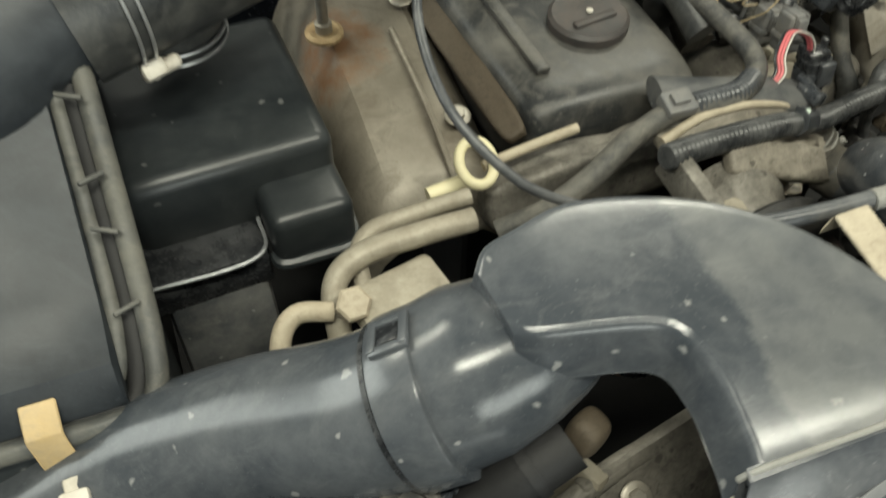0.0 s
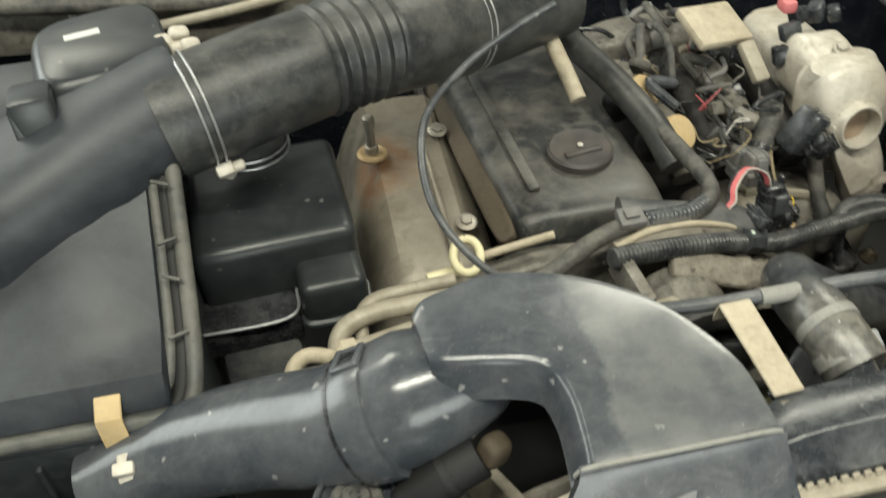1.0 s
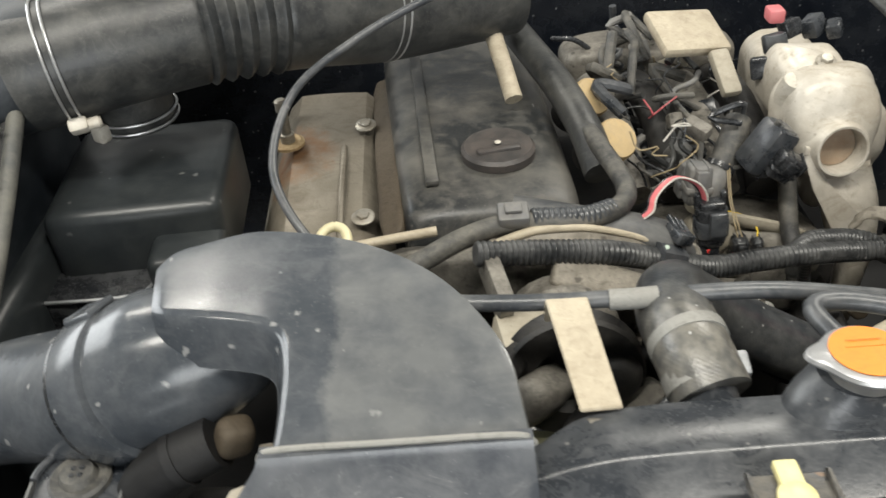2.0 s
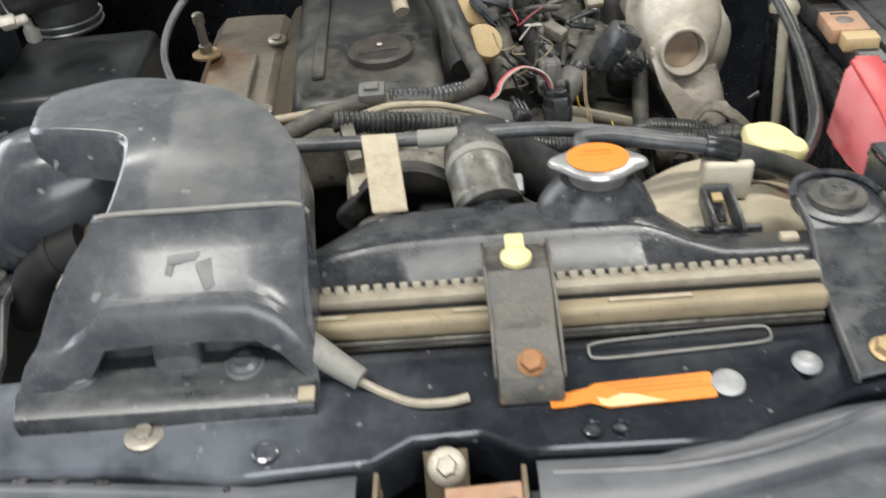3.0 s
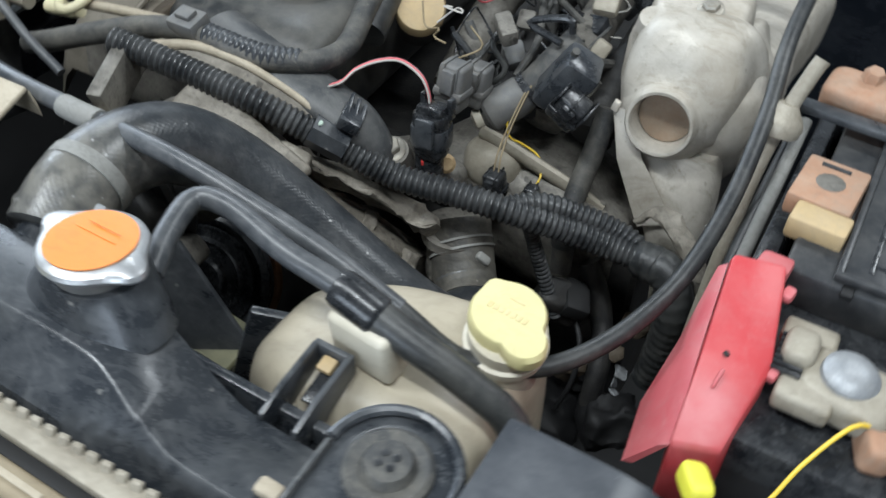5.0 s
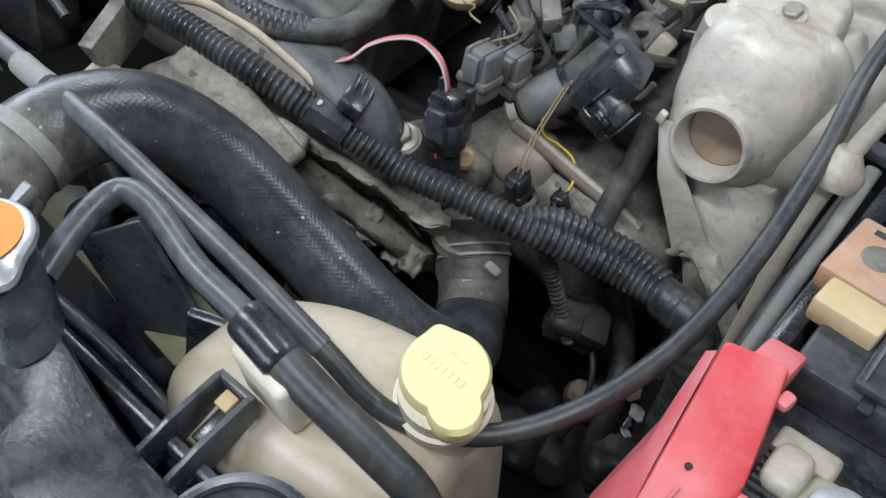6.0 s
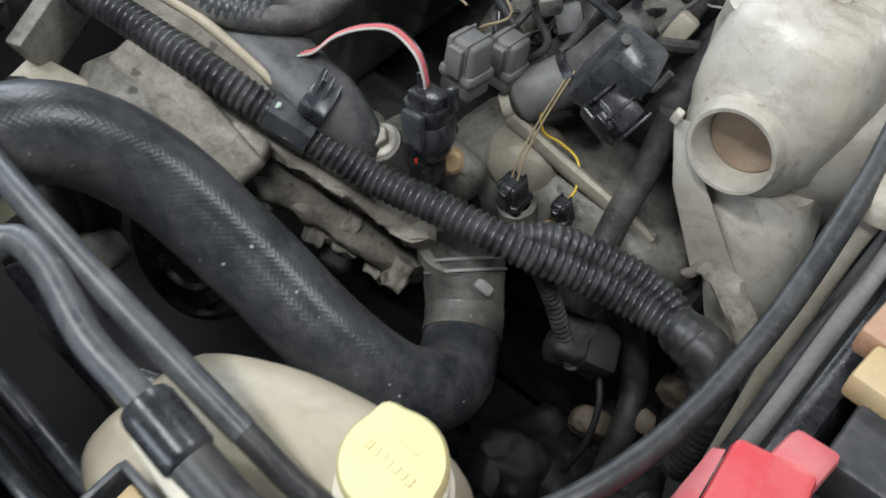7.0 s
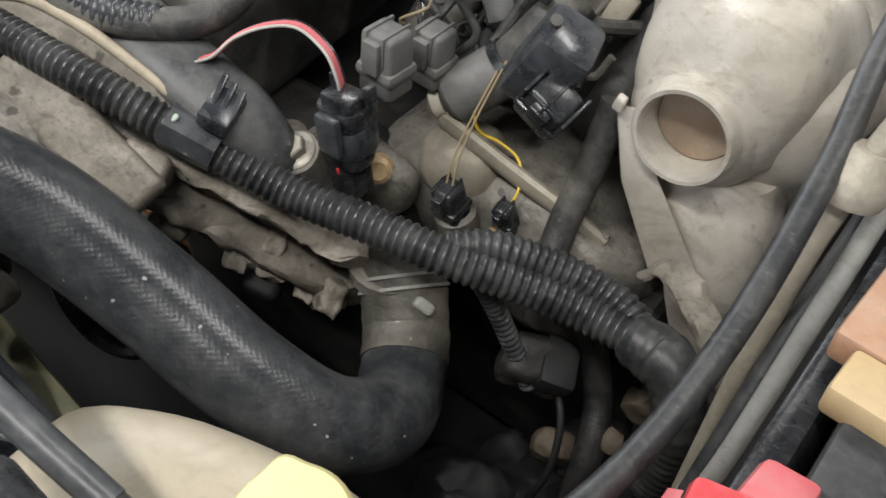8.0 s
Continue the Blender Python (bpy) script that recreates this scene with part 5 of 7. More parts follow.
part("disc", lathe([(0.056, -0.012), (0.060, -0.008), (0.061, -0.002), (0.056, 0.003), (0.059, 0.008), (0.059, 0.012), (0.054, 0.015), (0.047, 0.010), (0.045, 0.004), (0.040, 0.004), (0.038, 0.011), (0.032, 0.013), (0.026, 0.006), (0.010, 0.006)], IM, 48), black_plastic, idler)
part("rim", lathe([(0.0612, -0.009), (0.0625, -0.006), (0.0625, -0.001), (0.0612, 0.001)], IM, 48), rusty_bolt, idler, "rust-brown worn pulley edge")
part("dish", lathe([(0.046, 0.0115), (0.0455, 0.0150), (0.041, 0.0125), (0.036, 0.0125), (0.033, 0.0160), (0.029, 0.0125), (0.020, 0.0125), (0.016, 0.018), (0.006, 0.019)], IM, 40), clean_black, idler, "glossy black stepped dish")
fan = thing("cooling_fan", "black plastic engine fan behind the radiator", "fan", (0.07, -0.17, 0.08))
part("hub", lathe([(0.05, 0), (0.05, 0.03), (0.04, 0.04), (0.01, 0.045)], at((0.07, -0.15, 0.10), (0, -1, 0)), 28), engine_dark, fan)
for i in range(7):
    a = radians(20 + i * 360 / 7)
    part("blade", box((0.05, 0.006, 0.09), at((0.07, -0.165, 0.10)) @ pose(0, 0, 0, 0, math.degrees(a), 0) @ pose(0, 0, 0.09, 0, 0, 30), 0.002), black_plastic, fan)
part("shroud", box((0.30, 0.006, 0.28), pose(0.05, -0.232, 0.12), 0.002), black_plastic, radiator)
part("shroud_ring", box((0.19, 0.040, 0.006), pose(-0.035, -0.152, 0.150, 8, 0, -5), 0.002), olive_plastic, radiator, "dusty olive plastic fan ring")
part("shroud_lip", sweep([(-0.05, -0.222, 0.19), (0.0, -0.217, 0.215), (0.07, -0.215, 0.222), (0.14, -0.217, 0.215), (0.19, -0.222, 0.19)], 0.005, 10), black_plastic, radiator)

# ---- timing cover and castings under the conduit ----
cast = thing("timing_cover", "dirty alloy timing cover casting with bosses and ribs", "timing cover", (0.05, 0.0, 0.0))
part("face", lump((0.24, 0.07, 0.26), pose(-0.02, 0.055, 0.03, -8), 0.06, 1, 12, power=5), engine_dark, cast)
ridge = [rloop((-0.075, -0.062, 0.205), (0.5, 0.5, -0.6), (0, -0.4, 0.9), 0.030, 0.030, 3, 24), rloop((-0.020, -0.045, 0.195), (0.3, 0.7, -0.4), (0, -0.4, 0.9), 0.046, 0.050, 3, 24), rloop((0.020, -0.020, 0.160), (0.3, 0.7, -0.4), (0, -0.5, 0.8), 0.056, 0.070, 3, 24),
         rloop((0.050, 0.002, 0.125), (0.3, 0.7, -0.4), (0, -0.5, 0.8), 0.060, 0.080, 3, 24), rloop((0.085, 0.020, 0.090), (0.3, 0.7, -0.4), (0, -0.5, 0.8), 0.050, 0.070, 3, 24)]
part("body", roughen(loft(blend(ridge, 9)), 0.0050, 75), brown_casting, cast)
rng = random.Random(17)
for k in range(26):
    f_ = k / 25.0
    lx, ly, lz = -0.040 + 0.120 * f_ + rng.uniform(-0.010, 0.010), -0.057 + 0.062 * f_ + rng.uniform(-0.011, 0.011), 0.198 - 0.088 * f_ + rng.uniform(-0.016, 0.014)
    ls = rng.uniform(0.009, 0.019)
    part("lug", roughen(lump((ls * rng.uniform(0.5, 1.2), ls * 1.2, ls * rng.uniform(0.8, 1.8)), pose(lx, ly, lz, rng.uniform(-60, -20), rng.uniform(15, 50), rng.uniform(10, 50)), 0.18, k, 9, power=7.0), 0.0022, 110), brown_casting, cast)
# Near-black lumps paint in the shade of the casting's pockets.
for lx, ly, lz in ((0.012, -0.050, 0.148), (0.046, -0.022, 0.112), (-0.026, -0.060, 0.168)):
    part("pocket", lump((0.022, 0.014, 0.020), pose(lx, ly, lz, 20, 20, 20), 0.06, 4), shade_black, cast, "near-black lump for the shade in a pocket of the casting")
web = [rloop((-0.022, -0.034, 0.212), (0.3, 0.7, -0.4), (0, -0.5, 0.8), 0.036, 0.030, 3, 24), rloop((0.030, -0.016, 0.190), (0.3, 0.7, -0.4), (0, -0.5, 0.8), 0.040, 0.036, 3, 24), rloop((0.078, 0.002, 0.166), (0.3, 0.7, -0.4), (0, -0.5, 0.8), 0.040, 0.034, 3, 24), rloop((0.104, 0.010, 0.146), (0.3, 0.7, -0.4), (0, -0.5, 0.8), 0.030, 0.026, 3, 24)]
part("web", roughen(loft(blend(web, 8)), 0.0055, 80, 4), brown_casting, cast)
part("cover_plate", box((0.105, 0.030, 0.012), at((-0.012, -0.058, 0.232), (0.3, -0.5, 0.8), (0.2, 0.6, 0.4)), 0.004, 3), brown_casting, cast, "dusty brown alloy plate")
part("plate_ear", lump((0.026, 0.018, 0.024), pose(0.018, -0.046, 0.214, 15, 25, 20), 0.10, 3, 9, power=5), brown_casting, cast)
head = thing("cylinder_head_front", "dusty alloy casting with pale rounded ribs under the connectors", "casting", (0.12, 0.08, 0.05))
part("body", lump((0.19, 0.11, 0.11), pose(0.135, 0.120, 0.110, 0, 6, 4), 0.10, 9, 8), dirty_alloy, head)
part("dome", lump((0.050, 0.050, 0.044), pose(0.108, 0.094, 0.158, -20, 10, 20), 0.10, 6, 12, power=2.4), tan_metal, head, "pale rounded alloy boss")
part("ridge", sweep([(0.095, 0.092, 0.186), (0.118, 0.090, 0.182), (0.145, 0.090, 0.174), (0.175, 0.092, 0.163), (0.20, 0.095, 0.15)], 0.0045, 10, 0.004, None, 0, 1.5), tan_metal, head)
part("web", box((0.100, 0.004, 0.040), pose(0.150, 0.094, 0.150, 0, 14, 2), 0.001), dirty_alloy, head)
part("outlet_elbow", lathe([(0.022, 0), (0.022, 0.03), (0.027, 0.034), (0.027, 0.042)], at((0.112, 0.022, 0.10), (0.0, 0.1, 1)), 26), dirty_alloy, head)
part("boss", lathe([(0.0075, 0), (0.0075, 0.010), (0.005, 0.012)], at((0.088, 0.046, 0.182), (0.5, -0.6, 0.5)), 16), brass_zinc, head)
for k, (qx, qy, qz, qs) in enumerate(((0.078, 0.055, 0.160, 0.044), (0.165, 0.100, 0.140, 0.05), (0.185, 0.105, 0.115, 0.05), (0.045, 0.050, 0.165, 0.05), (0.02, 0.03, 0.165, 0.045))):
    part("rib", lump((qs, qs * 0.6, qs * 0.8), pose(qx, qy, qz, 20 * k, 15, 30 * k), 0.12, k + 3, 9), dirty_alloy, head)
part("seat", lathe([(0.012, 0), (0.012, 0.012), (0.009, 0.014), (0.008, 0.006)], at((0.127, 0.062, 0.146), (-0.05, -0.1, 1)), 18), dirty_alloy, head)
bolt("bolt", at((0.0625, 0.013, 0.205), (0.1, -0.3, 0.9)), zinc, "dull zinc bolt head", 0.0072, 0.008, 0.011, head)
part("bolt_boss", lathe([(0.017, -0.01), (0.015, 0.015), (0.013, 0.0235)], at((0.0605, 0.0195, 0.183), (0.1, -0.3, 0.9)), 18), dirty_alloy, head)

# ---- intake housing with open port ----
intake = thing("intake_housing", "pale cast alloy intake housing with a round open port", "intake", (0.24, 0.16, 0.0), shift=(0.005, 0.008, 0.006))
AX = Vector((0.03, -1.0, 0.20)).normalized()
H0 = Vector((0.2212, 0.1030, 0.2275))
bulb_loops = []
for d, r, off in ((0.002, 0.0262, 0.0), (0.006, 0.0300, 0.25), (0.012, 0.0365, 0.65), (0.022, 0.0425, 0.95), (0.038, 0.0455, 1.1), (0.060, 0.0450, 1.1)):
    c = H0 - AX * d + Vector((0.003, 0.003, 0.0185)) * off
    bulb_loops.append(rloop(c, AX.cross(Vector((0, 0, 1))), AX.cross(Vector((0, 0, 1))).cross(AX), 2 * r, 2 * r * 1.02, 2.0 + min(1.0, d * 22), 44))
bulb_loops.append(rloop((0.234, 0.185, 0.212), (1, 0.2, 0), (0, 0.4, 1), 0.084, 0.085, 3.4, 44))
bulb_loops.append(rloop((0.240, 0.25, 0.205), (1, 0.2, 0), (0, 0.1, 1), 0.080, 0.08, 3.4, 44))
bulb_loops.append(rloop((0.246, 0.36, 0.195), (1, 0.2, 0), (0, 0.1, 1), 0.080, 0.08, 3.4, 44))
part("bulb", roughen(loft(blend(bulb_loops, 6), caps=False), 0.0022, 34), cast_alloy, intake)
part("port", lathe([(0.0285, -0.02), (0.0268, -0.006), (0.0256, 0.001), (0.0250, 0.0055), (0.0238, 0.0070), (0.0218, 0.0068), (0.0208, 0.0050), (0.0200, -0.0135), (0.004, -0.0145)], at(H0, AX), 56), cast_alloy, intake, "machined open port with rusty inside")
fillet = [rloop(H0 + AX * d, AX.cross(Vector((0, 0, 1))), AX.cross(Vector((0, 0, 1))).cross(AX), 2 * r, 2 * r, 2.0, 44) for r, d in ((0.0252, 0.0030), (0.0262, -0.0004), (0.0280, -0.0030), (0.0312, -0.0075), (0.0355, -0.0140))]
part("port_fillet", loft(blend(fillet, 3), caps=False), cast_alloy, intake)
part("port_floor", lathe([(0.0198, 0), (0.0194, 0.001), (0.002, 0.001)], at(H0 - AX * 0.0125, AX), 32), port_film, intake, "rust-brown film inside the port")
leg = [rloop((0.233, 0.134, 0.205), ex, (0, 1, 0.3), 0.064, 0.05, 3.2, 32), rloop((0.243, 0.116, 0.170), ex, (0, 1, 0.2), 0.056, 0.048, 3.2, 32), rloop((0.253, 0.104, 0.125), ex, ey, 0.042, 0.042, 3.0, 32), rloop((0.256, 0.098, 0.095), ex, ey, 0.026, 0.034, 2.6, 32), rloop((0.257, 0.098, 0.03), ex, ey, 0.020, 0.03, 2.6, 32)]
part("side_body", lump((0.056, 0.085, 0.120), pose(0.244, 0.166, 0.196, 8, 8, 10), 0.16, 5, 16, power=4.0), cast_alloy, intake)
part("leg", roughen(loft(blend(leg, 5)), 0.0018, 36, 3), cast_alloy, intake)
part("flap", folded([((0.1860, 0.1000, 0.2300), (0.1990, 0.1080, 0.2260)), ((0.1985, 0.0905, 0.1945), (0.2145, 0.0985, 0.1965)), ((0.2254, 0.0840, 0.1459), (0.2510, 0.0840, 0.1599))], 0.003), cast_alloy, intake, "flat alloy flap")
part("lug", roughen(lump((0.006, 0.006, 0.008), pose(0.1880, 0.0990, 0.2310, 0, 20, 15), 0.12, 3, 9, power=5), 0.001, 120), cast_alloy, intake)
part("shoulder", lump((0.070, 0.10, 0.055), pose(0.238, 0.180, 0.230, 12, 6, 14), 0.22, 7, 16, power=3.4), cast_alloy, intake)
part("upper_block", roughen(lump((0.074, 0.085, 0.062), pose(0.214, 0.178, 0.252, 14, 4, 10), 0.05, 11, 16, power=5.0), 0.0022, 40), cast_alloy, intake)
for bx, by, bz, br in ((0.188, 0.150, 0.276, 0.011), (0.243, 0.160, 0.276, 0.013)):
    part("boss", lathe([(br * 1.25, -0.022), (br, -0.004), (br * 0.92, 0.001), (br * 0.4, 0.002)], at((bx, by, bz), (0.1, -0.35, 0.93)), 20), cast_alloy, intake)
part("bolt", hexhead(at((0.222, 0.168, 0.2845), (0, -0.3, 0.95)), 0.0062, 0.006, 0.0095), zinc, intake, "dull bolt on the housing")
plugs = thing("injector_plugs", "black plugs and a red clip on top of the intake housing", "connector", (0.22, 0.18, 0.26))
for px, py, pz, w, mt in ((0.200, 0.235, 0.285, 0.022, black_plastic), (0.224, 0.262, 0.288, 0.020, clean_black), (0.250, 0.268, 0.286, 0.022, black_plastic), (0.182, 0.210, 0.272, 0.024, clean_black), (0.27, 0.262, 0.284, 0.018, black_plastic)):
    part("plug", box((w, w * 0.8, w * 0.9), pose(px, py, pz, 20, 12, px * 900), 0.003), mt, plugs)

# ---- sensors, connectors and their wires ----
def connector(name, m, size, material, label, cat="connector", lugs=2):
    c = thing(name, label, cat, m.translation)
    w, d, h = size
    part("shell", box((w, d, h), m, 0.003, 3, 0.92), material, c)
    part("collar", box((w * 1.12, d * 1.12, h * 0.22), m @ pose(0, 0, -h * 0.12), 0.003, 2), material, c)
    part("lock", box((w * 0.45, d * 0.25, h * 0.5), m @ pose(0, -d * 0.55, h * 0.18), 0.001), material, c)
    for k in range(lugs):
        part("rib", box((w * 0.08, d * 1.04, h * 0.5), m @ pose((k - (lugs - 1) / 2) * w * 0.5, 0, h * 0.28), 0.0006), material, c)
    return c


def wires(parent, curves, r=0.0011):
    for material, pts, label in curves:
        part("wire", sweep(pts, r, 8, 0.003), material, parent, label)


c1 = thing("sensor_connector", "black sensor connector with pink, white and green wires", "connector", (0.083, 0.026, 0.20))
CM = at((0.0865, 0.030, 0.2215), (-0.05, 0.1, 1)) @ Matrix.Scale(1.10, 4)
cu, cv = CM.to_3x3() @ Vector((1, 0, 0)), CM.to_3x3() @ Vector((0, 1, 0))
part("shell", loft(blend([rloop(CM @ Vector((0, 0, z)), cu, cv, w, h, 3.2, 28) for z, w, h in ((-0.019, 0.020, 0.017), (-0.014, 0.0245, 0.0205), (0.000, 0.0265, 0.022), (0.010, 0.0265, 0.022), (0.013, 0.0255, 0.021))], 3)), clean_black, c1)
part("collar", loft(blend([rloop(CM @ Vector((0, 0, z)), cu, cv, w, h, 3.2, 28) for z, w, h in ((-0.010, 0.026, 0.022), (-0.0085, 0.0285, 0.0245), (0.003, 0.0290, 0.0245), (0.0045, 0.027, 0.023))], 2)), black_plastic, c1)
part("insert", box((0.019, 0.014, 0.008), CM @ pose(0, 0.001, 0.0145), 0.002), clean_black, c1)
part("lock", box((0.013, 0.005, 0.020), CM @ pose(0.002, -0.0125, 0.004), 0.0015), black_plastic, c1)
for sx in (-0.0095, 0.0105):
    part("ear", box((0.004, 0.006, 0.014), CM @ pose(sx, 0.006, 0.016), 0.001), clean_black, c1)
part("neck", box((0.018, 0.016, 0.03), at((0.086, 0.028, 0.195), (-0.05, 0.1, 1)), 0.003), clean_black, c1)
arch = [(0.081, 0.036, 0.236), (0.079, 0.037, 0.247), (0.0715, 0.039, 0.257), (0.0557, 0.0383, 0.2640), (0.0428, 0.0290, 0.2645), (0.0318, 0.0178, 0.2600), (0.0272, 0.0070, 0.2545), (0.0179, 0.0020, 0.2500)]
for dx, mt, lab in ((-0.0034, clean_black, "black wire"), (-0.0010, wire_pink, "pink wire"), (0.0014, wire_pink, "pink wire"), (0.0038, wire_white, "white wire")):
    part("wire", sweep([(x + dx * 0.5, y - dx * 0.9, z + dx * 0.4) for x, y, z in arch], 0.0008 if mt is wire_white else 0.0013, 8, 0.003), mt, c1, lab)
part("blue_tag", box((0.0025, 0.002, 0.006), pose(0.0885, 0.022, 0.196), 0.0004), label_blue, c1, "blue wire end")
part("red_tag", box((0.0025, 0.002, 0.005), pose(0.0845, 0.021, 0.197), 0.0004), label_red, c1, "red wire end")
connector("grey_connector", at((0.083, 0.066, 0.238), (0.05, 0.15, 1)), (0.022, 0.020, 0.036), grey_plastic, "dusty grey plastic connector")
connector("grey_connector", at((0.085, 0.098, 0.222), (0.1, 0.1, 1)), (0.020, 0.019, 0.034), grey_plastic, "small dusty grey connector with red wire")
c2 = connector("injector_connector", at((0.126, 0.058, 0.168), (-0.05, -0.1, 1)), (0.016, 0.016, 0.026), clean_black, "small black two-wire connector")
wires(c2, [(wire_dull, [(0.124, 0.058, 0.180), (0.122, 0.068, 0.192), (0.121, 0.086, 0.206), (0.123, 0.110, 0.228)], "brown wire"), (wire_dull, [(0.128, 0.058, 0.180), (0.125, 0.068, 0.191), (0.123, 0.086, 0.205), (0.125, 0.110, 0.228)], "brown wire")], 0.0007)
c3 = connector("injector_connector", at((0.150, 0.076, 0.154), (-0.1, -0.15, 1)), (0.012, 0.012, 0.022), clean_black, "small black connector with a yellow wire")
wires(c3, [(wire_yellow, [(0.151, 0.080, 0.164), (0.151, 0.086, 0.170), (0.142, 0.098, 0.176), (0.128, 0.099, 0.181), (0.118, 0.094, 0.188), (0.115, 0.096, 0.203), (0.122, 0.105, 0.217), (0.124, 0.117, 0.232)], "yellow wire")], 0.0009)
part("nut", lathe([(0.007, 0), (0.007, 0.006), (0.005, 0.007)], at((0.148, 0.073, 0.138), (-0.1, -0.15, 1)), 6), brass_zinc, c3)

regulator = thing("throttle_sensor", "dark dusty cylindrical sensor among the wires", "sensor", (0.13, 0.09, 0.22))
part("barrel", lathe([(0.013, 0), (0.0155, 0.003), (0.0155, 0.03), (0.013, 0.036), (0.006, 0.038)], at((0.096, 0.098, 0.197), (0.6, 0.5, 0.5)), 24), grey_plastic, regulator)
part("arm", sweep([(0.110, 0.108, 0.208), (0.122, 0.120, 0.222), (0.134, 0.135, 0.240), (0.142, 0.150, 0.250)], 0.0125, 16), dusty_rubber, regulator)
part("band", sweep([(0.118, 0.116, 0.2175), (0.121, 0.119, 0.221)], 0.0140, 16, 0.002), clean_black, regulator)
part("tip", lathe([(0.008, 0), (0.008, 0.006), (0.005, 0.008)], at((0.093, 0.095, 0.196), (-0.6, -0.5, -0.3)), 14), cream_plastic, regulator, "pale plastic tip")
part("block", box((0.03, 0.03, 0.05), pose(0.155, 0.105, 0.245, 10, 30, 20), 0.006), black_plastic, regulator)
connector("black_plug", at((0.166, 0.088, 0.236), (0.5, -0.2, 0.8)), (0.024, 0.020, 0.026), clean_black, "black plug beside the intake housing", lugs=3)
pipe = thing("vertical_hose", "dusty black rubber hose beside the intake housing", "hose", (0.18, 0.075, 0.12))
part("hose", sweep([(0.184, 0.122, 0.222), (0.183, 0.105, 0.192), (0.182, 0.083, 0.165), (0.185, 0.066, 0.146), (0.188, 0.058, 0.11)], 0.0085, 14), dusty_rubber, pipe)
part("cuff", sweep([(0.1835, 0.073, 0.154), (0.185, 0.066, 0.146), (0.186, 0.062, 0.132)], 0.0098, 14, 0.003), rubber, pipe, "black cuff over the hose end")

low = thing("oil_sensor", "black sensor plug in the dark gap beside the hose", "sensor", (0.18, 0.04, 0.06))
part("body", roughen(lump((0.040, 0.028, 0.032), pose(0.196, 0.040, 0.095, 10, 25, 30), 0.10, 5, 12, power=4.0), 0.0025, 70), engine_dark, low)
part("collar", box((0.022, 0.030, 0.016), pose(0.208, 0.044, 0.100, 10, 25, 30), 0.004), shade_black, low)
deep = thing("alternator", "grimy alternator body below the hoses, its deep shade put in as near-black", "alternator", (0.2, 0.0, -0.02))
# Castings and fittings are darkened in colour for the shade down here.
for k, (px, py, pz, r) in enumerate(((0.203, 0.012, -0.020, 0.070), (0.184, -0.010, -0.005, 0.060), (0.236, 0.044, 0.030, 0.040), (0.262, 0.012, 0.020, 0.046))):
    part("casting", roughen(lump((r, r * 0.8, r * 0.9), pose(px, py, pz, 30 * k, 20, 40 * k), 0.12, k + 20, 12, power=4.5), 0.006, 60), shade_black, deep)
part("pipe", sweep([(0.206, 0.070, 0.118), (0.222, 0.062, 0.094), (0.232, 0.052, 0.074), (0.240, 0.036, 0.060), (0.243, 0.020, 0.040), (0.246, 0.010, 0.01)], 0.0085, 14), engine_dark, deep, "near-black bent pipe")
part("boss", roughen(lump((0.026, 0.018, 0.030), pose(0.219, 0.030, 0.040, 10, 10, 20), 0.14, 6, 10, power=3.4), 0.003, 70), dark_brown, deep, "dark brown lug of the alternator")
part("boss", roughen(lump((0.020, 0.016, 0.018), pose(0.254, 0.060, 0.082, 10, 30, 20), 0.14, 8, 10, power=3.4), 0.003, 70), dark_brown, deep, "dark brown lug of the alternator")
part("bolt", lathe([(0.008, 0), (0.008, 0.01), (0.005, 0.012)], at((0.247, 0.045, 0.058), (0.2, -0.5, 0.8)), 6), dark_brown, deep)
part("lead", sweep([(0.205, 0.046, 0.085), (0.222, 0.030, 0.075), (0.228, 0.012, 0.050), (0.222, 0.0, 0.02)], 0.0022, 10), shade_black, deep, "black lead of the alternator")
scrap = thing("foil_scrap", "crumpled scrap of pale foil caught beside the alternator", "foil", (0.258, 0.034, 0.03))
for k, (fx, fy, fz, fw, fa) in enumerate(((0.2575, 0.040, 0.046, 0.012, 20), (0.2560, 0.033, 0.040, 0.009, 70), (0.2590, 0.027, 0.036, 0.008, -30), (0.2545, 0.022, 0.032, 0.006, 110))):
    part("fold", roughen(lump((fw, fw * 0.9, 0.0016), pose(fx, fy, fz, fa, 20 + fa * 0.4, fa), 0.3, k + 2, 8, power=5), 0.0016, 160), galv, scrap)
bar = thing("ground_strap", "short tan bracket arm under the intake housing", "bracket", (0.27, 0.05, 0.12))
part("arm", roughen(sweep([(0.2347, 0.0740, 0.1709), (0.2445, 0.0740, 0.1851), (0.2596, 0.0680, 0.1880), (0.2731, 0.0620, 0.1772), (0.2894, 0.0550, 0.1631), (0.2989, 0.0500, 0.1431)], 0.0062, 10, 0.003, lambda i, n: 0.75 + 0.5 * math.sin(3.0 * i / n), 0, 0.6), 0.0018, 110), brown_casting, bar)
part("tag", box((0.012, 0.002, 0.007), pose(0.2892, 0.0620, 0.2014, 25, -35, 0), 0.0005), pale_dust, bar, "small bare metal tag")

# wiring among the inlet runners: many short looms
wiring = thing("wire_tangle", "tangle of taped black looms and loose wires over the manifold", "wiring", (0.1, 0.15, 0.22))
rng = random.Random(5)
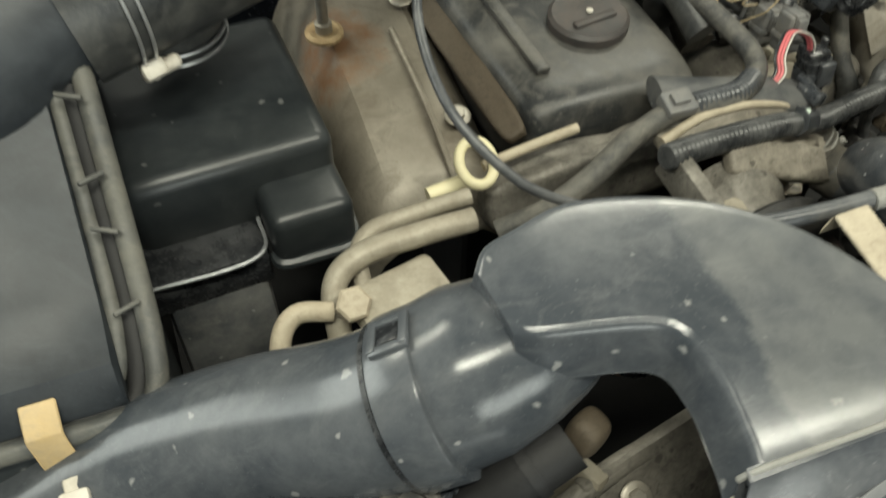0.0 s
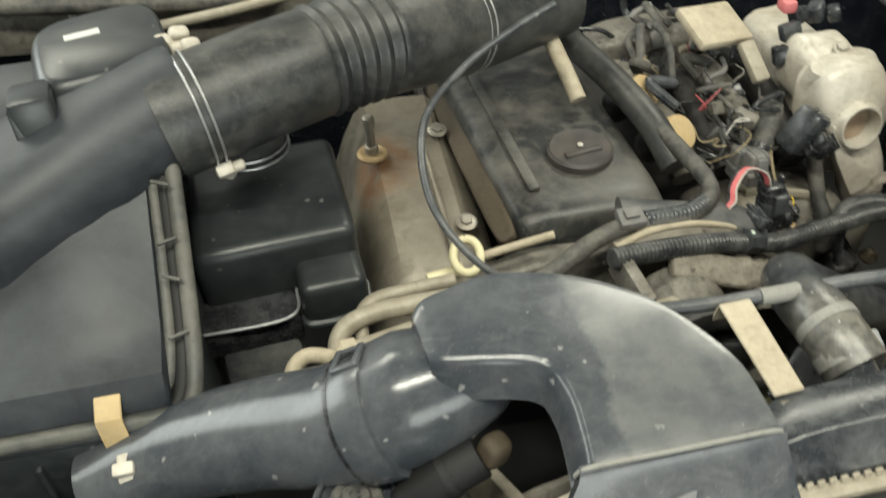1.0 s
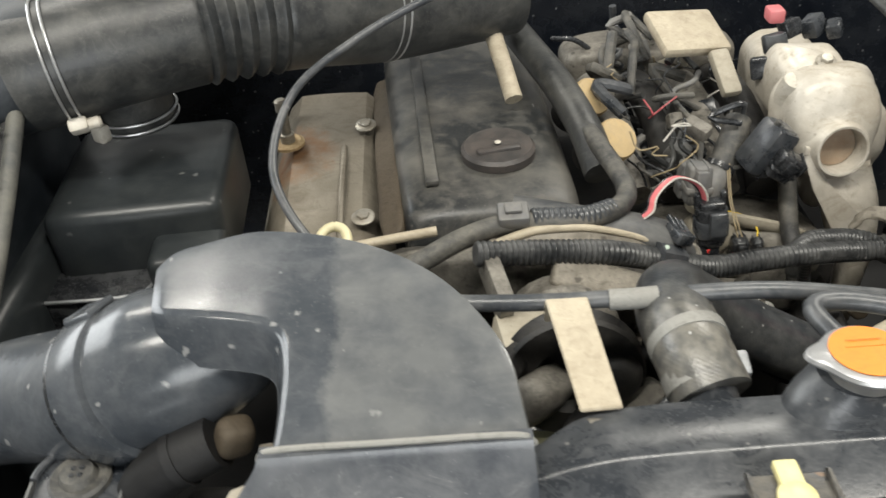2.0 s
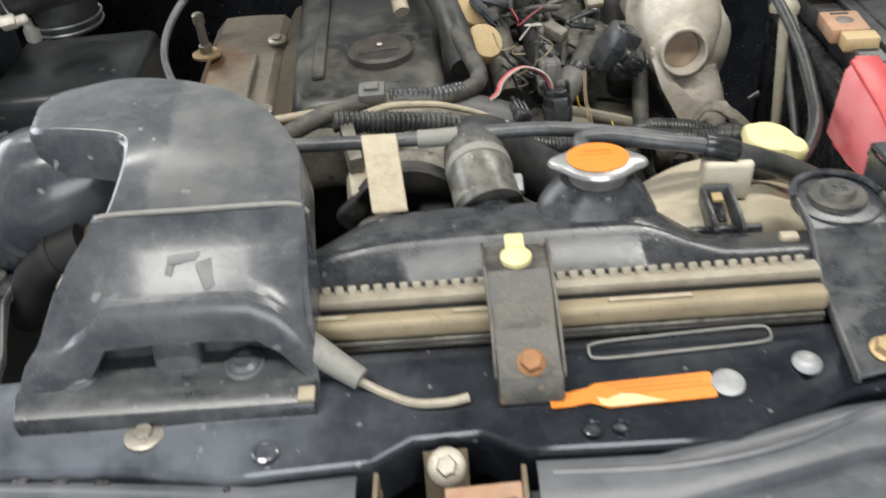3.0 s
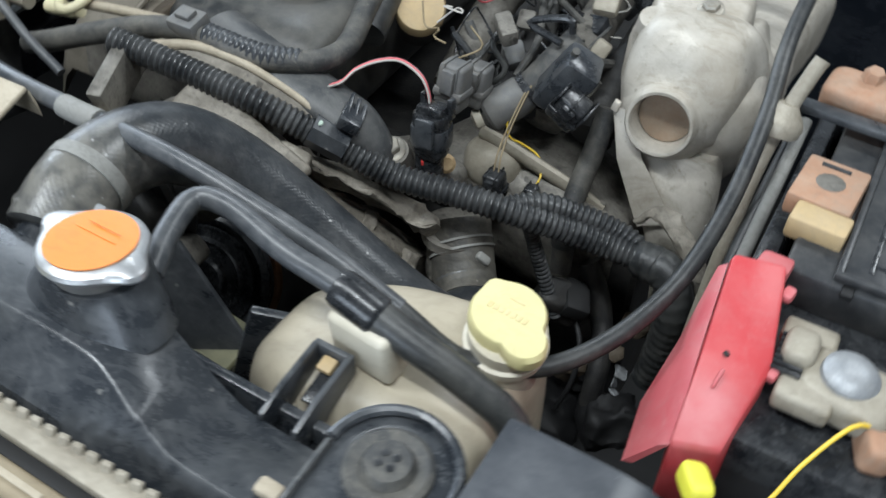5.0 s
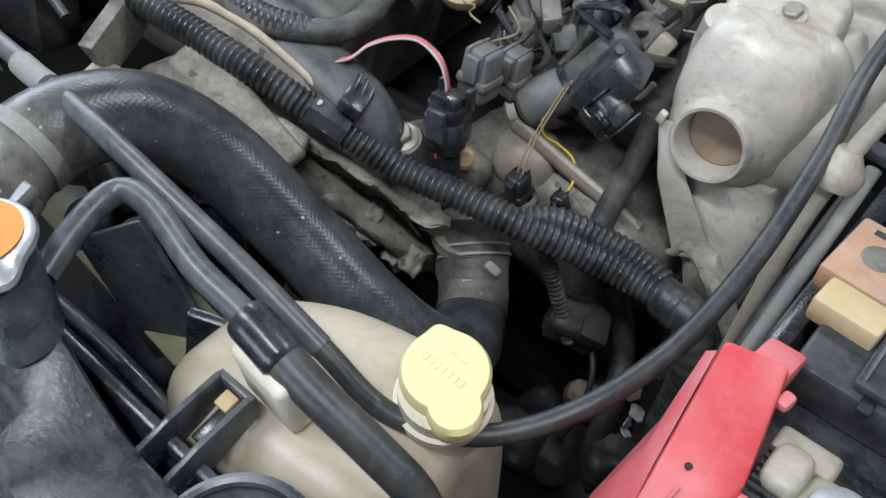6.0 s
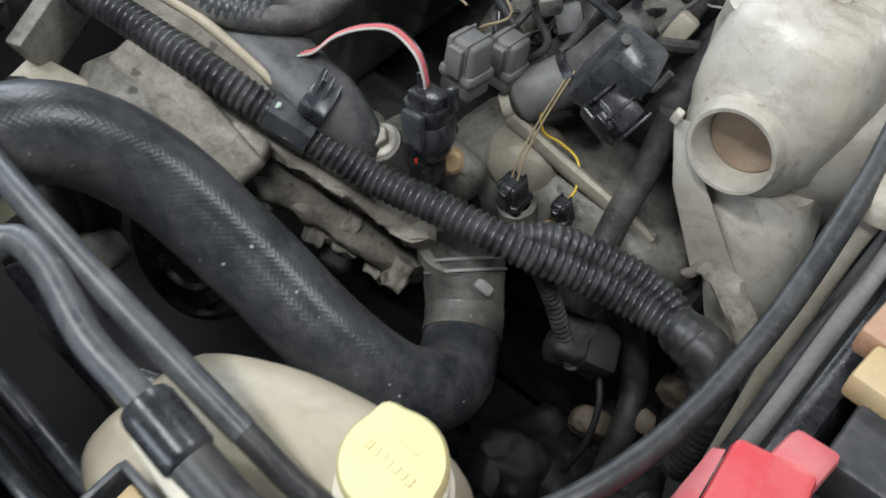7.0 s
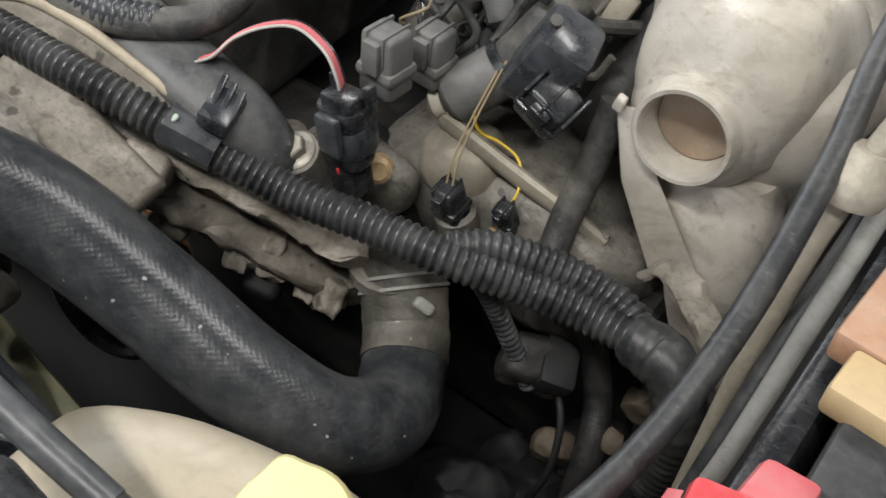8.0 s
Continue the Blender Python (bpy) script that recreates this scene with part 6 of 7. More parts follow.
for i in range(34):
    x, y, z = rng.uniform(0.03, 0.155), rng.uniform(0.12, 0.34), rng.uniform(0.20, 0.262)
    pts = [(x, y, z)]
    for k in range(3):
        x = min(0.165, x + rng.uniform(-0.035, 0.035))
        y += rng.uniform(-0.02, 0.05)
        z = min(0.275, max(0.18, z + rng.uniform(-0.03, 0.03)))
        pts.append((x, y, z))
    part("loom", sweep(pts, rng.choice((0.003, 0.0045, 0.006)), 9, 0.005), rng.choice((clean_black, rubber, black_plastic, dusty_rubber, dusty_rubber, grey_plastic)), wiring)
for i in range(16):
    x, y, z = rng.uniform(0.03, 0.18), rng.uniform(0.08, 0.30), rng.uniform(0.245, 0.275)
    pts = [(x, y, z)]
    for k in range(4):
        x = min(0.165, x + rng.uniform(-0.02, 0.02))
        y += rng.uniform(-0.015, 0.02)
        z = min(0.285, max(0.22, z + rng.uniform(-0.015, 0.015)))
        pts.append((x, y, z))
    part("wire", sweep(pts, 0.0008, 6, 0.004), rng.choice((wire_white, wire_dull, clean_black, clean_black, rubber, wire_red)), wiring)
for i in range(18):
    p = (rng.uniform(0.03, 0.17), rng.uniform(0.12, 0.34), rng.uniform(0.20, 0.262))
    part("plug", box((rng.uniform(0.012, 0.026), rng.uniform(0.012, 0.022), rng.uniform(0.014, 0.03)), pose(*p, rng.uniform(-40, 40), rng.uniform(-40, 40), rng.uniform(0, 180)), 0.003), rng.choice((clean_black, black_plastic, grey_plastic, dirty_alloy, tan_metal)), wiring)

rng = random.Random(23)
for i in range(14):
    x, y, z = rng.uniform(0.05, 0.15), rng.uniform(0.095, 0.13), rng.uniform(0.19, 0.225)
    pts = [(x, y, z)]
    for k in range(4):
        x = min(0.165, max(0.04, x + rng.uniform(-0.022, 0.022)))
        y += rng.uniform(0.004, 0.022)
        z = min(0.262, max(0.18, z + rng.uniform(-0.010, 0.020)))
        pts.append((x, y, z))
    part("wire", sweep(pts, rng.choice((0.0012, 0.0016, 0.0024)), 8, 0.004), rng.choice((clean_black, clean_black, rubber, dusty_rubber, wire_dull)), wiring)

runner = thing("inlet_manifold", "dusty alloy inlet runners under the wiring, alternate ones near-black for shade", "manifold", (0.1, 0.2, 0.1))
for k in range(4):
    # Every second runner is near-black, painting in the shaded voids there.
    part("runner", roughen(sweep([(0.035 + 0.045 * k, 0.36, 0.19), (0.035 + 0.045 * k, 0.28, 0.222), (0.040 + 0.044 * k, 0.20, 0.216), (0.045 + 0.042 * k, 0.13, 0.185)], 0.017, 18, 0.006), 0.0012, 60, k), engine_dark if k % 2 else dirty_alloy, runner)
part("plenum", lump((0.20, 0.07, 0.06), pose(0.105, 0.37, 0.215), 0.05, 3, 12, power=4), dirty_alloy, runner)
# tan caps and hose beside the oil filler
breather = thing("breather_hose", "dusty black ribbed breather hose on the valve cover", "hose", (-0.02, 0.15, 0.26))
part("hose", sweep([(-0.055, 0.33, 0.285), (-0.040, 0.26, 0.285), (-0.022, 0.19, 0.280), (-0.008, 0.12, 0.270), (0.0, 0.075, 0.25)], 0.0155, 18, 0.004), rubber, breather)
part("elbow", sweep([(-0.085, 0.32, 0.33), (-0.082, 0.27, 0.318), (-0.072, 0.22, 0.29), (-0.065, 0.19, 0.268)], 0.009, 12), tan_plate, breather, "pale tan plastic pipe")
for px, py, pz, r in ((0.022, 0.118, 0.258, 0.020), (0.012, 0.195, 0.262, 0.020)):
    inj = thing("solenoid", "tan capped solenoid beside the breather hose", "solenoid", (px, py, pz - 0.05), "solenoids beside the valve cover")
    ax = Vector((0.35, -0.5, 0.6))
    part("body", lathe([(r * 0.9, -0.05), (r * 0.9, -0.004)], at((px, py, pz), ax), 22), engine_dark, inj)
    part("cap", lathe([(r, -0.012), (r, 0.0), (r * 0.92, 0.003), (r * 0.3, 0.0035)], at((px, py, pz), ax), 26), wood_tan, inj, "tan round cap")
top_cover = thing("throttle_bracket", "pale tan alloy bracket above the manifold", "bracket", (0.12, 0.3, 0.25))
part("plate", box((0.075, 0.06, 0.012), pose(0.118, 0.26, 0.292, 20, 8, 15), 0.004), tan_plate, top_cover)
part("arm", box((0.02, 0.05, 0.012), pose(0.143, 0.205, 0.272, 35, 0, 10), 0.004), tan_metal, top_cover)
part("clip", box((0.016, 0.02, 0.014), pose(0.205, 0.26, 0.305), 0.003), pale_red, top_cover, "faded red plastic clip")

# ---- air filter box, tube and duct ----
filt = thing("air_filter_box", "large dusty black plastic air filter box with tan clips", "air box", (-0.62, 0.0, 0.05), shift=(0.008, 0.010, 0.004))
lid_loops = []
for x, up in ((-0.5000, -0.006), (-0.5020, 0.0), (-0.508, 0.001), (-0.518, 0.003), (-0.530, 0.008), (-0.560, 0.011), (-0.590, 0.008), (-0.615, 0.002), (-0.64, 0.0), (-0.72, 0.0)):
    lid_loops.append([Vector((x, -0.125, 0.235)), Vector((x, -0.125, 0.260)), Vector((x, -0.112, 0.278 + min(0, up))), Vector((x, -0.085, 0.283 + min(0, up))), Vector((x, -0.070, 0.288 + up)), Vector((x, -0.02, 0.316 + up * 1.4)), Vector((x, 0.028, 0.343 + up)), Vector((x, 0.040, 0.362 + min(0, up))), Vector((x, 0.078, 0.391 + min(0, up))),
                      Vector((x, 0.11, 0.407)), Vector((x, 0.16, 0.407)), Vector((x, 0.175, 0.39)), Vector((x, 0.18, 0.235))])
bm = loft(lid_loops)
part("lid", bm, lid_plastic, filt)
rimline = [(-0.480, 0.115, 0.405), (-0.4785, 0.06, 0.366), (-0.4785, 0.0, 0.325), (-0.4785, -0.06, 0.289), (-0.4795, -0.098, 0.268), (-0.485, -0.122, 0.252), (-0.50, -0.130, 0.248), (-0.58, -0.130, 0.248), (-0.72, -0.130, 0.248)]
part("rim", sweep(rimline, 0.0068, 12, 0.005), rim_plastic, filt, "dusty outer flange of the lid")
part("rim", sweep([(x - 0.0175, y + 0.015, z + 0.007) for x, y, z in rimline], 0.0048, 10, 0.005), rim_plastic, filt, "dusty inner flange of the lid")
# Near-black strip in place of the shade between the two flanges.
part("channel", sweep([(x - 0.009, y + 0.008, z - 0.003) for x, y, z in rimline], 0.0085, 10, 0.006), shade_black, filt)
for k, ry in enumerate((-0.085, -0.046, -0.020, 0.022)):
    part("rim_rib", box((0.016, 0.0028, 0.005), pose(-0.4875, ry, 0.2790 + (ry + 0.098) * 0.64, 32, 6, 24 * (-1) ** k), 0.001), rim_plastic, filt)
part("base", box((0.24, 0.29, 0.17), pose(-0.605, 0.012, 0.16), 0.012, 3), box_plastic, filt)
for k in range(5):
    part("rib", box((0.006, 0.012, 0.10), pose(-0.52 - k * 0.045, -0.132, 0.17), 0.002), box_plastic, filt)
for cx in (-0.545, -0.675):
    cl = part("clip", folded([((cx - 0.010, -0.118, 0.271), (cx + 0.010, -0.118, 0.271)), ((cx - 0.010, -0.136, 0.262), (cx + 0.010, -0.136, 0.262)), ((cx - 0.008, -0.142, 0.235), (cx + 0.012, -0.142, 0.235)), ((cx - 0.006, -0.141, 0.215), (cx + 0.010, -0.141, 0.215))], 0.003), wood_tan, filt, "tan spring clip")
neck = []
for (px, py, pz), r, q in (((-0.470, 0.096, 0.376), 0.0535, 2.0), ((-0.478, 0.095, 0.375), 0.0540, 2.0), ((-0.500, 0.088, 0.370), 0.0545, 2.1), ((-0.535, 0.076, 0.358), 0.060, 2.3), ((-0.575, 0.060, 0.342), 0.066, 2.6), ((-0.620, 0.045, 0.325), 0.070, 3.0), ((-0.660, 0.035, 0.315), 0.070, 3.0)):
    neck.append(rloop((px, py, pz), (-0.28, 0.95, 0.1), (0.15, 0, 1), 2 * r, 2 * r, q, 40))
part("neck", loft(blend(neck, 4)), lid_plastic, filt)
part("hump", loft(blend([rloop((-0.528, 0.138, 0.385), (1, 0.25, 0), (-0.2, 1, 0.1), 0.125, 0.120, 4, 32), rloop((-0.525, 0.142, 0.418), (1, 0.25, 0), (-0.2, 1, 0.1), 0.112, 0.104, 4, 32), rloop((-0.523, 0.144, 0.426), (1, 0.25, 0), (-0.2, 1, 0.1), 0.100, 0.092, 4, 32)], 3)), box_plastic, filt)
part("sticker", box((0.030, 0.014, 0.001), pose(-0.540, 0.158, 0.4275, 0, 0, 14), 0), label_white, filt, "small pale sticker")
part("tab", box((0.035, 0.05, 0.05), pose(-0.575, 0.075, 0.40, -10, 0, 10), 0.006), box_plastic, filt)
part("fork", plate([(-0.012, 0), (0.012, 0), (0.012, 0.04), (0.004, 0.04), (0.004, 0.018), (-0.004, 0.018), (-0.004, 0.04), (-0.012, 0.04)], 0.006, pose(-0.575, 0.045, 0.385, 75, 0, 10), 0.001), box_plastic, filt)

tube = thing("intake_tube", "dusty black rubber intake tube with ribbed bellows and wire clamps", "intake tube", (-0.35, 0.15, 0.3))
AXIS = [(-0.475, 0.095, 0.375), (-0.455, 0.100, 0.378), (-0.39, 0.122, 0.384), (-0.32, 0.152, 0.384), (-0.25, 0.185, 0.374), (-0.185, 0.225, 0.356), (-0.12, 0.262, 0.345), (-0.06, 0.29, 0.34)]


def bellows(i, n):
    f = i / n
    return 1 + (0.10 * (0.5 + 0.5 * math.cos(2 * math.pi * i / 6)) - 0.05 if 0.31 < f < 0.46 else 0.0) - (0.12 * max(0.0, f - 0.68) / 0.32)


part("tube", sweep(AXIS, 0.050, 36, 0.0025, bellows), rubber, tube)


def wire_clamp(c, axis, r, parent, screw_angle, name="clamp"):
    m = at(c, axis)
    for dz in (-0.004, 0.004):
        pts = [m @ Vector((r * math.cos(radians(a)), r * math.sin(radians(a)), dz)) for a in range(0, 361, 15)]
        part("clamp_wire", sweep(pts, 0.0013, 8, 0.004), steel, parent, "thin bright clamp wire")
    a = radians(screw_angle)
    part("clamp_screw", join(box((0.012, 0.014, 0.016), m @ pose((r + 0.005) * math.cos(a), (r + 0.005) * math.sin(a), 0, 0, 0, screw_angle), 0.003),
                             lathe([(0.005, 0), (0.005, 0.012), (0.003, 0.014)], m @ pose((r + 0.006) * math.cos(a), (r + 0.006) * math.sin(a), 0.004), 10)), white_plastic, parent, "dusty clamp screw")


wire_clamp((-0.445, 0.103, 0.379), (0.9, 0.28, 0.07), 0.0515, tube, 318)
for k, (ox, oy, oz) in enumerate(((0.0, 0.0, 0.0), (-0.012, 0.004, 0.004), (0.011, -0.002, 0.001), (-0.024, 0.008, -0.002), (0.002, 0.010, 0.008))):
    part("clamp_crust", lump((0.017, 0.014, 0.013), pose(-0.452 + ox, 0.146 + oy, 0.417 + oz, 30 * k, 10, 20), 0.2, k, 9), white_plastic, tube, "white crust on the clamp screw")
wire_clamp((-0.185, 0.225, 0.356), (0.85, 0.5, -0.2), 0.049, tube, 200)
part("stub", lathe([(0.036, 0), (0.036, 0.06)], pose(-0.412, 0.145, 0.30), 30), rubber, tube)

resonator = thing("resonator_box", "dusty black plastic resonator box under the intake tube", "resonator", (-0.40, 0.1, 0.1))
part("body", box((0.150, 0.155, 0.085), pose(-0.405, 0.110, 0.232, 0, 0, 3), 0.012, 3), box_plastic, resonator)
part("nose", box((0.062, 0.06, 0.05), pose(-0.357, 0.025, 0.222, 0, 0, 3), 0.010, 3), box_plastic, resonator)
part("lip", sweep([(-0.386, 0.004, 0.205), (-0.382, -0.006, 0.204), (-0.355, -0.007, 0.204), (-0.330, -0.005, 0.204), (-0.326, 0.006, 0.206), (-0.326, 0.03, 0.21)], 0.0045, 8, 0.003), box_plastic, resonator)
part("lip", sweep([(-0.475, 0.028, 0.205), (-0.43, 0.026, 0.203), (-0.388, 0.024, 0.203)], 0.0035, 8, 0.003), box_plastic, resonator)
wire_clamp((-0.412, 0.145, 0.308), (0, 0, 1), 0.0375, resonator, 240)
under = thing("solenoid_box", "black plastic box with a dusty greenish lower face", "box", (-0.43, 0.0, 0.05), shift=(0.0, 0.018, 0.006))
part("lid", box((0.105, 0.07, 0.035), pose(-0.444, 0.014, 0.190, 0, 0, 4), 0.004), clean_black, under)
part("body", box((0.076, 0.050, 0.13), pose(-0.432, -0.006, 0.120, -12, 0, 4), 0.008), trough_plastic, under)
part("edge", sweep([(-0.494, -0.024, 0.2080), (-0.400, -0.020, 0.2080), (-0.390, 0.020, 0.2085)], 0.0016, 6, 0.004), galv, under, "thin pale edge line")

duct = thing("intake_duct", "large dusty black plastic intake duct with a wide mouth", "duct", (-0.2, -0.3, 0.2))
OUTER = [(-0.306, -0.166, 0.3628), (-0.297, -0.1555, 0.3654), (-0.278, -0.151, 0.3675), (-0.249, -0.145, 0.3685), (-0.211, -0.153, 0.3685), (-0.176, -0.169, 0.3675), (-0.147, -0.192, 0.3655), (-0.126, -0.219, 0.3618), (-0.111, -0.2525, 0.3587), (-0.107, -0.283, 0.3532), (-0.105, -0.3, 0.3485)]
INNER = [(-0.302, -0.2012, 0.3608), (-0.293, -0.2071, 0.3632), (-0.272, -0.213, 0.365), (-0.25, -0.218, 0.365), (-0.236, -0.223, 0.365), (-0.227, -0.231, 0.364), (-0.223, -0.243, 0.363), (-0.221, -0.2572, 0.3613), (-0.221, -0.2735, 0.3575), (-0.222, -0.2898, 0.3532), (-0.224, -0.3, 0.3495)]


def flat_section(o, i, deep):
    """The corners where the duct has its flat top between the edges o and i."""
    o, i = Vector(o), Vector(i)
    w = (o - i)
    w.z = 0
    w.normalize()
    d = Vector((0, 0, -1))
    mid = (o + i) / 2
    return [o - w * 0.012 + d * deep, o + w * 0.004 + d * deep * 0.5, o + w * 0.002 + d * 0.006, o - w * 0.0005 + d * 0.0012, o - w * 0.005, mid, i + w * 0.007,
            i + w * 0.001 + d * 0.0010, i - w * 0.0035 + d * 0.0060, i - w * 0.0095 + d * 0.030, i - w * 0.0060 + d * 0.034, i + w * 0.030 + d * (deep - 0.012)]


def closed_loop(keys, sub=4):
    n = len(keys)
    out = []
    for k in range(n):
        a, b, c, e = keys[k - 1], keys[k], keys[(k + 1) % n], keys[(k + 2) % n]
        for q in range(sub):
            u = q / sub
            out.append(0.5 * (2 * b + (c - a) * u + (2 * a - 5 * b + 4 * c - e) * u * u + (3 * b - a - 3 * c + e) * u ** 3))
    return out


D = [closed_loop(flat_section(o, i, 0.078 if k < 7 else 0.072 - 0.004 * (k - 7))) for k, (o, i) in enumerate(zip(OUTER, INNER))]
part("elbow", loft(blend(D, 4)), duct_plastic, duct)
TUBE = [(-0.560, -0.134, 0.193), (-0.490, -0.134, 0.221), (-0.430, -0.150, 0.247), (-0.372, -0.175, 0.273), (-0.340, -0.184, 0.291), (-0.312, -0.186, 0.3035), (-0.285, -0.187, 0.313), (-0.262, -0.188, 0.321), (-0.250, -0.189, 0.325)]
GIRTH = [0.0390, 0.0400, 0.0420, 0.0445, 0.0468, 0.0480, 0.0420, 0.0330, 0.0240]


def swell(i, n):
    """Radius along the round tube, relative to its start."""
    steps = [0.0]
    for p, q in zip(TUBE, TUBE[1:]):
        steps.append(steps[-1] + (Vector(q) - Vector(p)).length)
    d = i / (n - 1) * steps[-1]
    for k in range(len(steps) - 1):
        if d <= steps[k + 1] or k == len(steps) - 2:
            u = (d - steps[k]) / (steps[k + 1] - steps[k])
            return (GIRTH[k] + (GIRTH[k + 1] - GIRTH[k]) * u) / GIRTH[0]


part("tube", sweep(TUBE, GIRTH[0], 48, 0.006, swell), duct_plastic, duct)
LIP = [(-0.284, 0.0), (-0.262, 0.10), (-0.240, 0.70), (-0.226, 0.95), (-0.195, 1.0), (-0.160, 1.0), (-0.135, 0.95), (-0.122, 0.70), (-0.108, 0.25), (-0.101, 0.10)]
TOPX = [-0.231, -0.222, -0.210, -0.196, -0.180, -0.160, -0.142, -0.128, -0.112, -0.103]
rows = []
for f_, y, z in ((0.0, -0.296, 0.3500), (0.02, -0.302, 0.3490), (0.05, -0.3045, 0.3450), (0.30, -0.318, 0.334), (0.55, -0.332, 0.3245), (0.72, -0.339, 0.3195), (0.78, -0.342, 0.3200), (0.84, -0.3465, 0.3205), (0.90, -0.3500, 0.3170), (0.95, -0.3520, 0.3080), (1.0, -0.3525, 0.296), (0.99, -0.349, 0.294), (0.97, -0.340, 0.296)):
    row = []
    for tx, (lx, arch) in zip(TOPX, LIP):
        sink = (1 - arch) * max(0.0, f_ - 0.35) / 0.65
        side = 0.0 if 0.25 < (lx + 0.284) / 0.183 < 0.97 else 0.012 * f_
        row.append((tx + (lx - tx) * f_, y - 0.012 * sink, z - 0.034 * sink - side))
    rows.append(row)
part("mouth", strip_sheet(rows, 0.003), mouth_plastic, duct)
part("cheek", loft([[Vector(q) for q in ((-0.231, -0.296, 0.343), (-0.231, -0.30, 0.27), (-0.222, -0.30, 0.27), (-0.222, -0.296, 0.340))], [Vector(q) for q in ((-0.258, -0.325, 0.315), (-0.262, -0.335, 0.258), (-0.252, -0.335, 0.258), (-0.249, -0.325, 0.312))], [Vector(q) for q in ((-0.284, -0.362, 0.262), (-0.285, -0.365, 0.256), (-0.275, -0.362, 0.256), (-0.276, -0.360, 0.262))]]), mouth_plastic, duct)
part("cheek", loft([[Vector(q) for q in ((-0.1030, -0.296, 0.343), (-0.1030, -0.30, 0.27), (-0.1065, -0.30, 0.27), (-0.1065, -0.296, 0.341))], [Vector(q) for q in ((-0.1020, -0.335, 0.318), (-0.1025, -0.335, 0.258), (-0.106, -0.335, 0.258), (-0.1055, -0.335, 0.316))], [Vector(q) for q in ((-0.1005, -0.366, 0.268), (-0.1005, -0.372, 0.256), (-0.104, -0.372, 0.256), (-0.104, -0.366, 0.266))]]), mouth_plastic, duct)
# Black rather than duct colour: the mouth's inner shade is painted in.
part("throat", box((0.155, 0.004, 0.052), pose(-0.182, -0.334, 0.283, -8), 0.001), black_plastic, duct)
part("throat_rib", lump((0.030, 0.016, 0.040), pose(-0.188, -0.342, 0.275, -12), 0.04, 3, 9, power=3.5), mouth_plastic, duct)
part("seam", sweep([(-0.233, -0.297, 0.342), (-0.224, -0.2985, 0.3500), (-0.17, -0.2995, 0.3510), (-0.112, -0.2995, 0.3502), (-0.102, -0.299, 0.343)], 0.0017, 8, 0.004), pale_dust, duct, "pale dusty seam")
part("seam_step", folded([((-0.250, -0.300, 0.326), (-0.228, -0.300, 0.336)), ((-0.262, -0.316, 0.312), (-0.238, -0.312, 0.328))], 0.004), tan_metal, duct, "dusty pale edge of the seam")
part("flange", folded([((-0.282, -0.332, 0.2720), (-0.102, -0.332, 0.2720)), ((-0.285, -0.364, 0.2685), (-0.101, -0.366, 0.2685)), ((-0.281, -0.380, 0.2650), (-0.102, -0.3800, 0.2650)), ((-0.280, -0.382, 0.2560), (-0.102, -0.382, 0.2560))], 0.003), black_plastic, duct)
part("corner_tab", box((0.010, 0.010, 0.004), pose(-0.107, -0.3755, 0.2675, 8), 0.001), tan_plate, duct, "pale scuffed corner")
for bx, by in ((-0.147, -0.350), (-0.248, -0.350)):
    part("push_pin", lathe([(0.0095, 0), (0.0095, 0.002), (0.006, 0.004), (0.0045, 0.003), (0.001, 0.003)], at((bx, by, 0.2712), (0, -0.15, 1)), 20), bumper_plastic, duct)
    part("pin_seat", lathe([(0.0125, 0), (0.0125, 0.0012), (0.0105, 0.0018)], at((bx, by, 0.2702), (0, -0.15, 1)), 24), mouth_plastic, duct)
part("embossed_arrow", join(box((0.011, 0.018, 0.0014), pose(-0.160, -0.330, 0.3258, 35, 0, 25), 0.0010), box((0.024, 0.006, 0.0014), pose(-0.172, -0.321, 0.3320, 38, 0, 12), 0.0010), box((0.005, 0.012, 0.0014), pose(-0.183, -0.325, 0.3292, 36, 0, -15), 0.0010)), arrow_grey, duct, "raised moulded arrow mark")
jm = at((-0.3435, -0.1845, 0.2890), (0.87, -0.20, 0.45), (0, 0, 1))
part("joint_band", lathe([(0.0440, -0.006), (0.0486, -0.0055), (0.0491, -0.004), (0.0496, 0.0180), (0.0492, 0.0195), (0.0455, 0.0205)], jm, 56), duct_plastic, duct)
part("joint_groove", lathe([(0.0440, -0.0095), (0.0479, -0.0090), (0.0479, -0.0062), (0.0440, -0.006)], jm, 56), clean_black, duct)
part("catch", join(box((0.004, 0.022, 0.005), jm @ pose(0.0125, 0.0486, 0.001, 0, 0, 75), 0.001), box((0.004, 0.022, 0.005), jm @ pose(0.0125, 0.0488, 0.019, 0, 0, 75), 0.001), box((0.004, 0.005, 0.022), jm @ pose(0.0205, 0.0462, 0.010, 0, 0, 68), 0.001), box((0.004, 0.005, 0.022), jm @ pose(0.003, 0.0502, 0.010, 0, 0, 84), 0.001)), duct_plastic, duct, "square moulded catch")
part("catch_slot", box((0.003, 0.012, 0.012), jm @ pose(0.0120, 0.0481, 0.010, 0, 0, 75), 0.0006), clean_black, duct)

# clip and cable under the duct mouth
cable = thing("latch_cable", "dusty pale cable running from under the duct to the bracket", "cable", (-0.06, -0.36, 0.26))
part("sheath", sweep([(-0.112, -0.346, 0.284), (-0.094, -0.355, 0.274), (-0.076, -0.365, 0.266)], 0.0090, 14, 0.003, lambda i, n: 1.1 - 0.35 * i / n), pale_dust, cable)
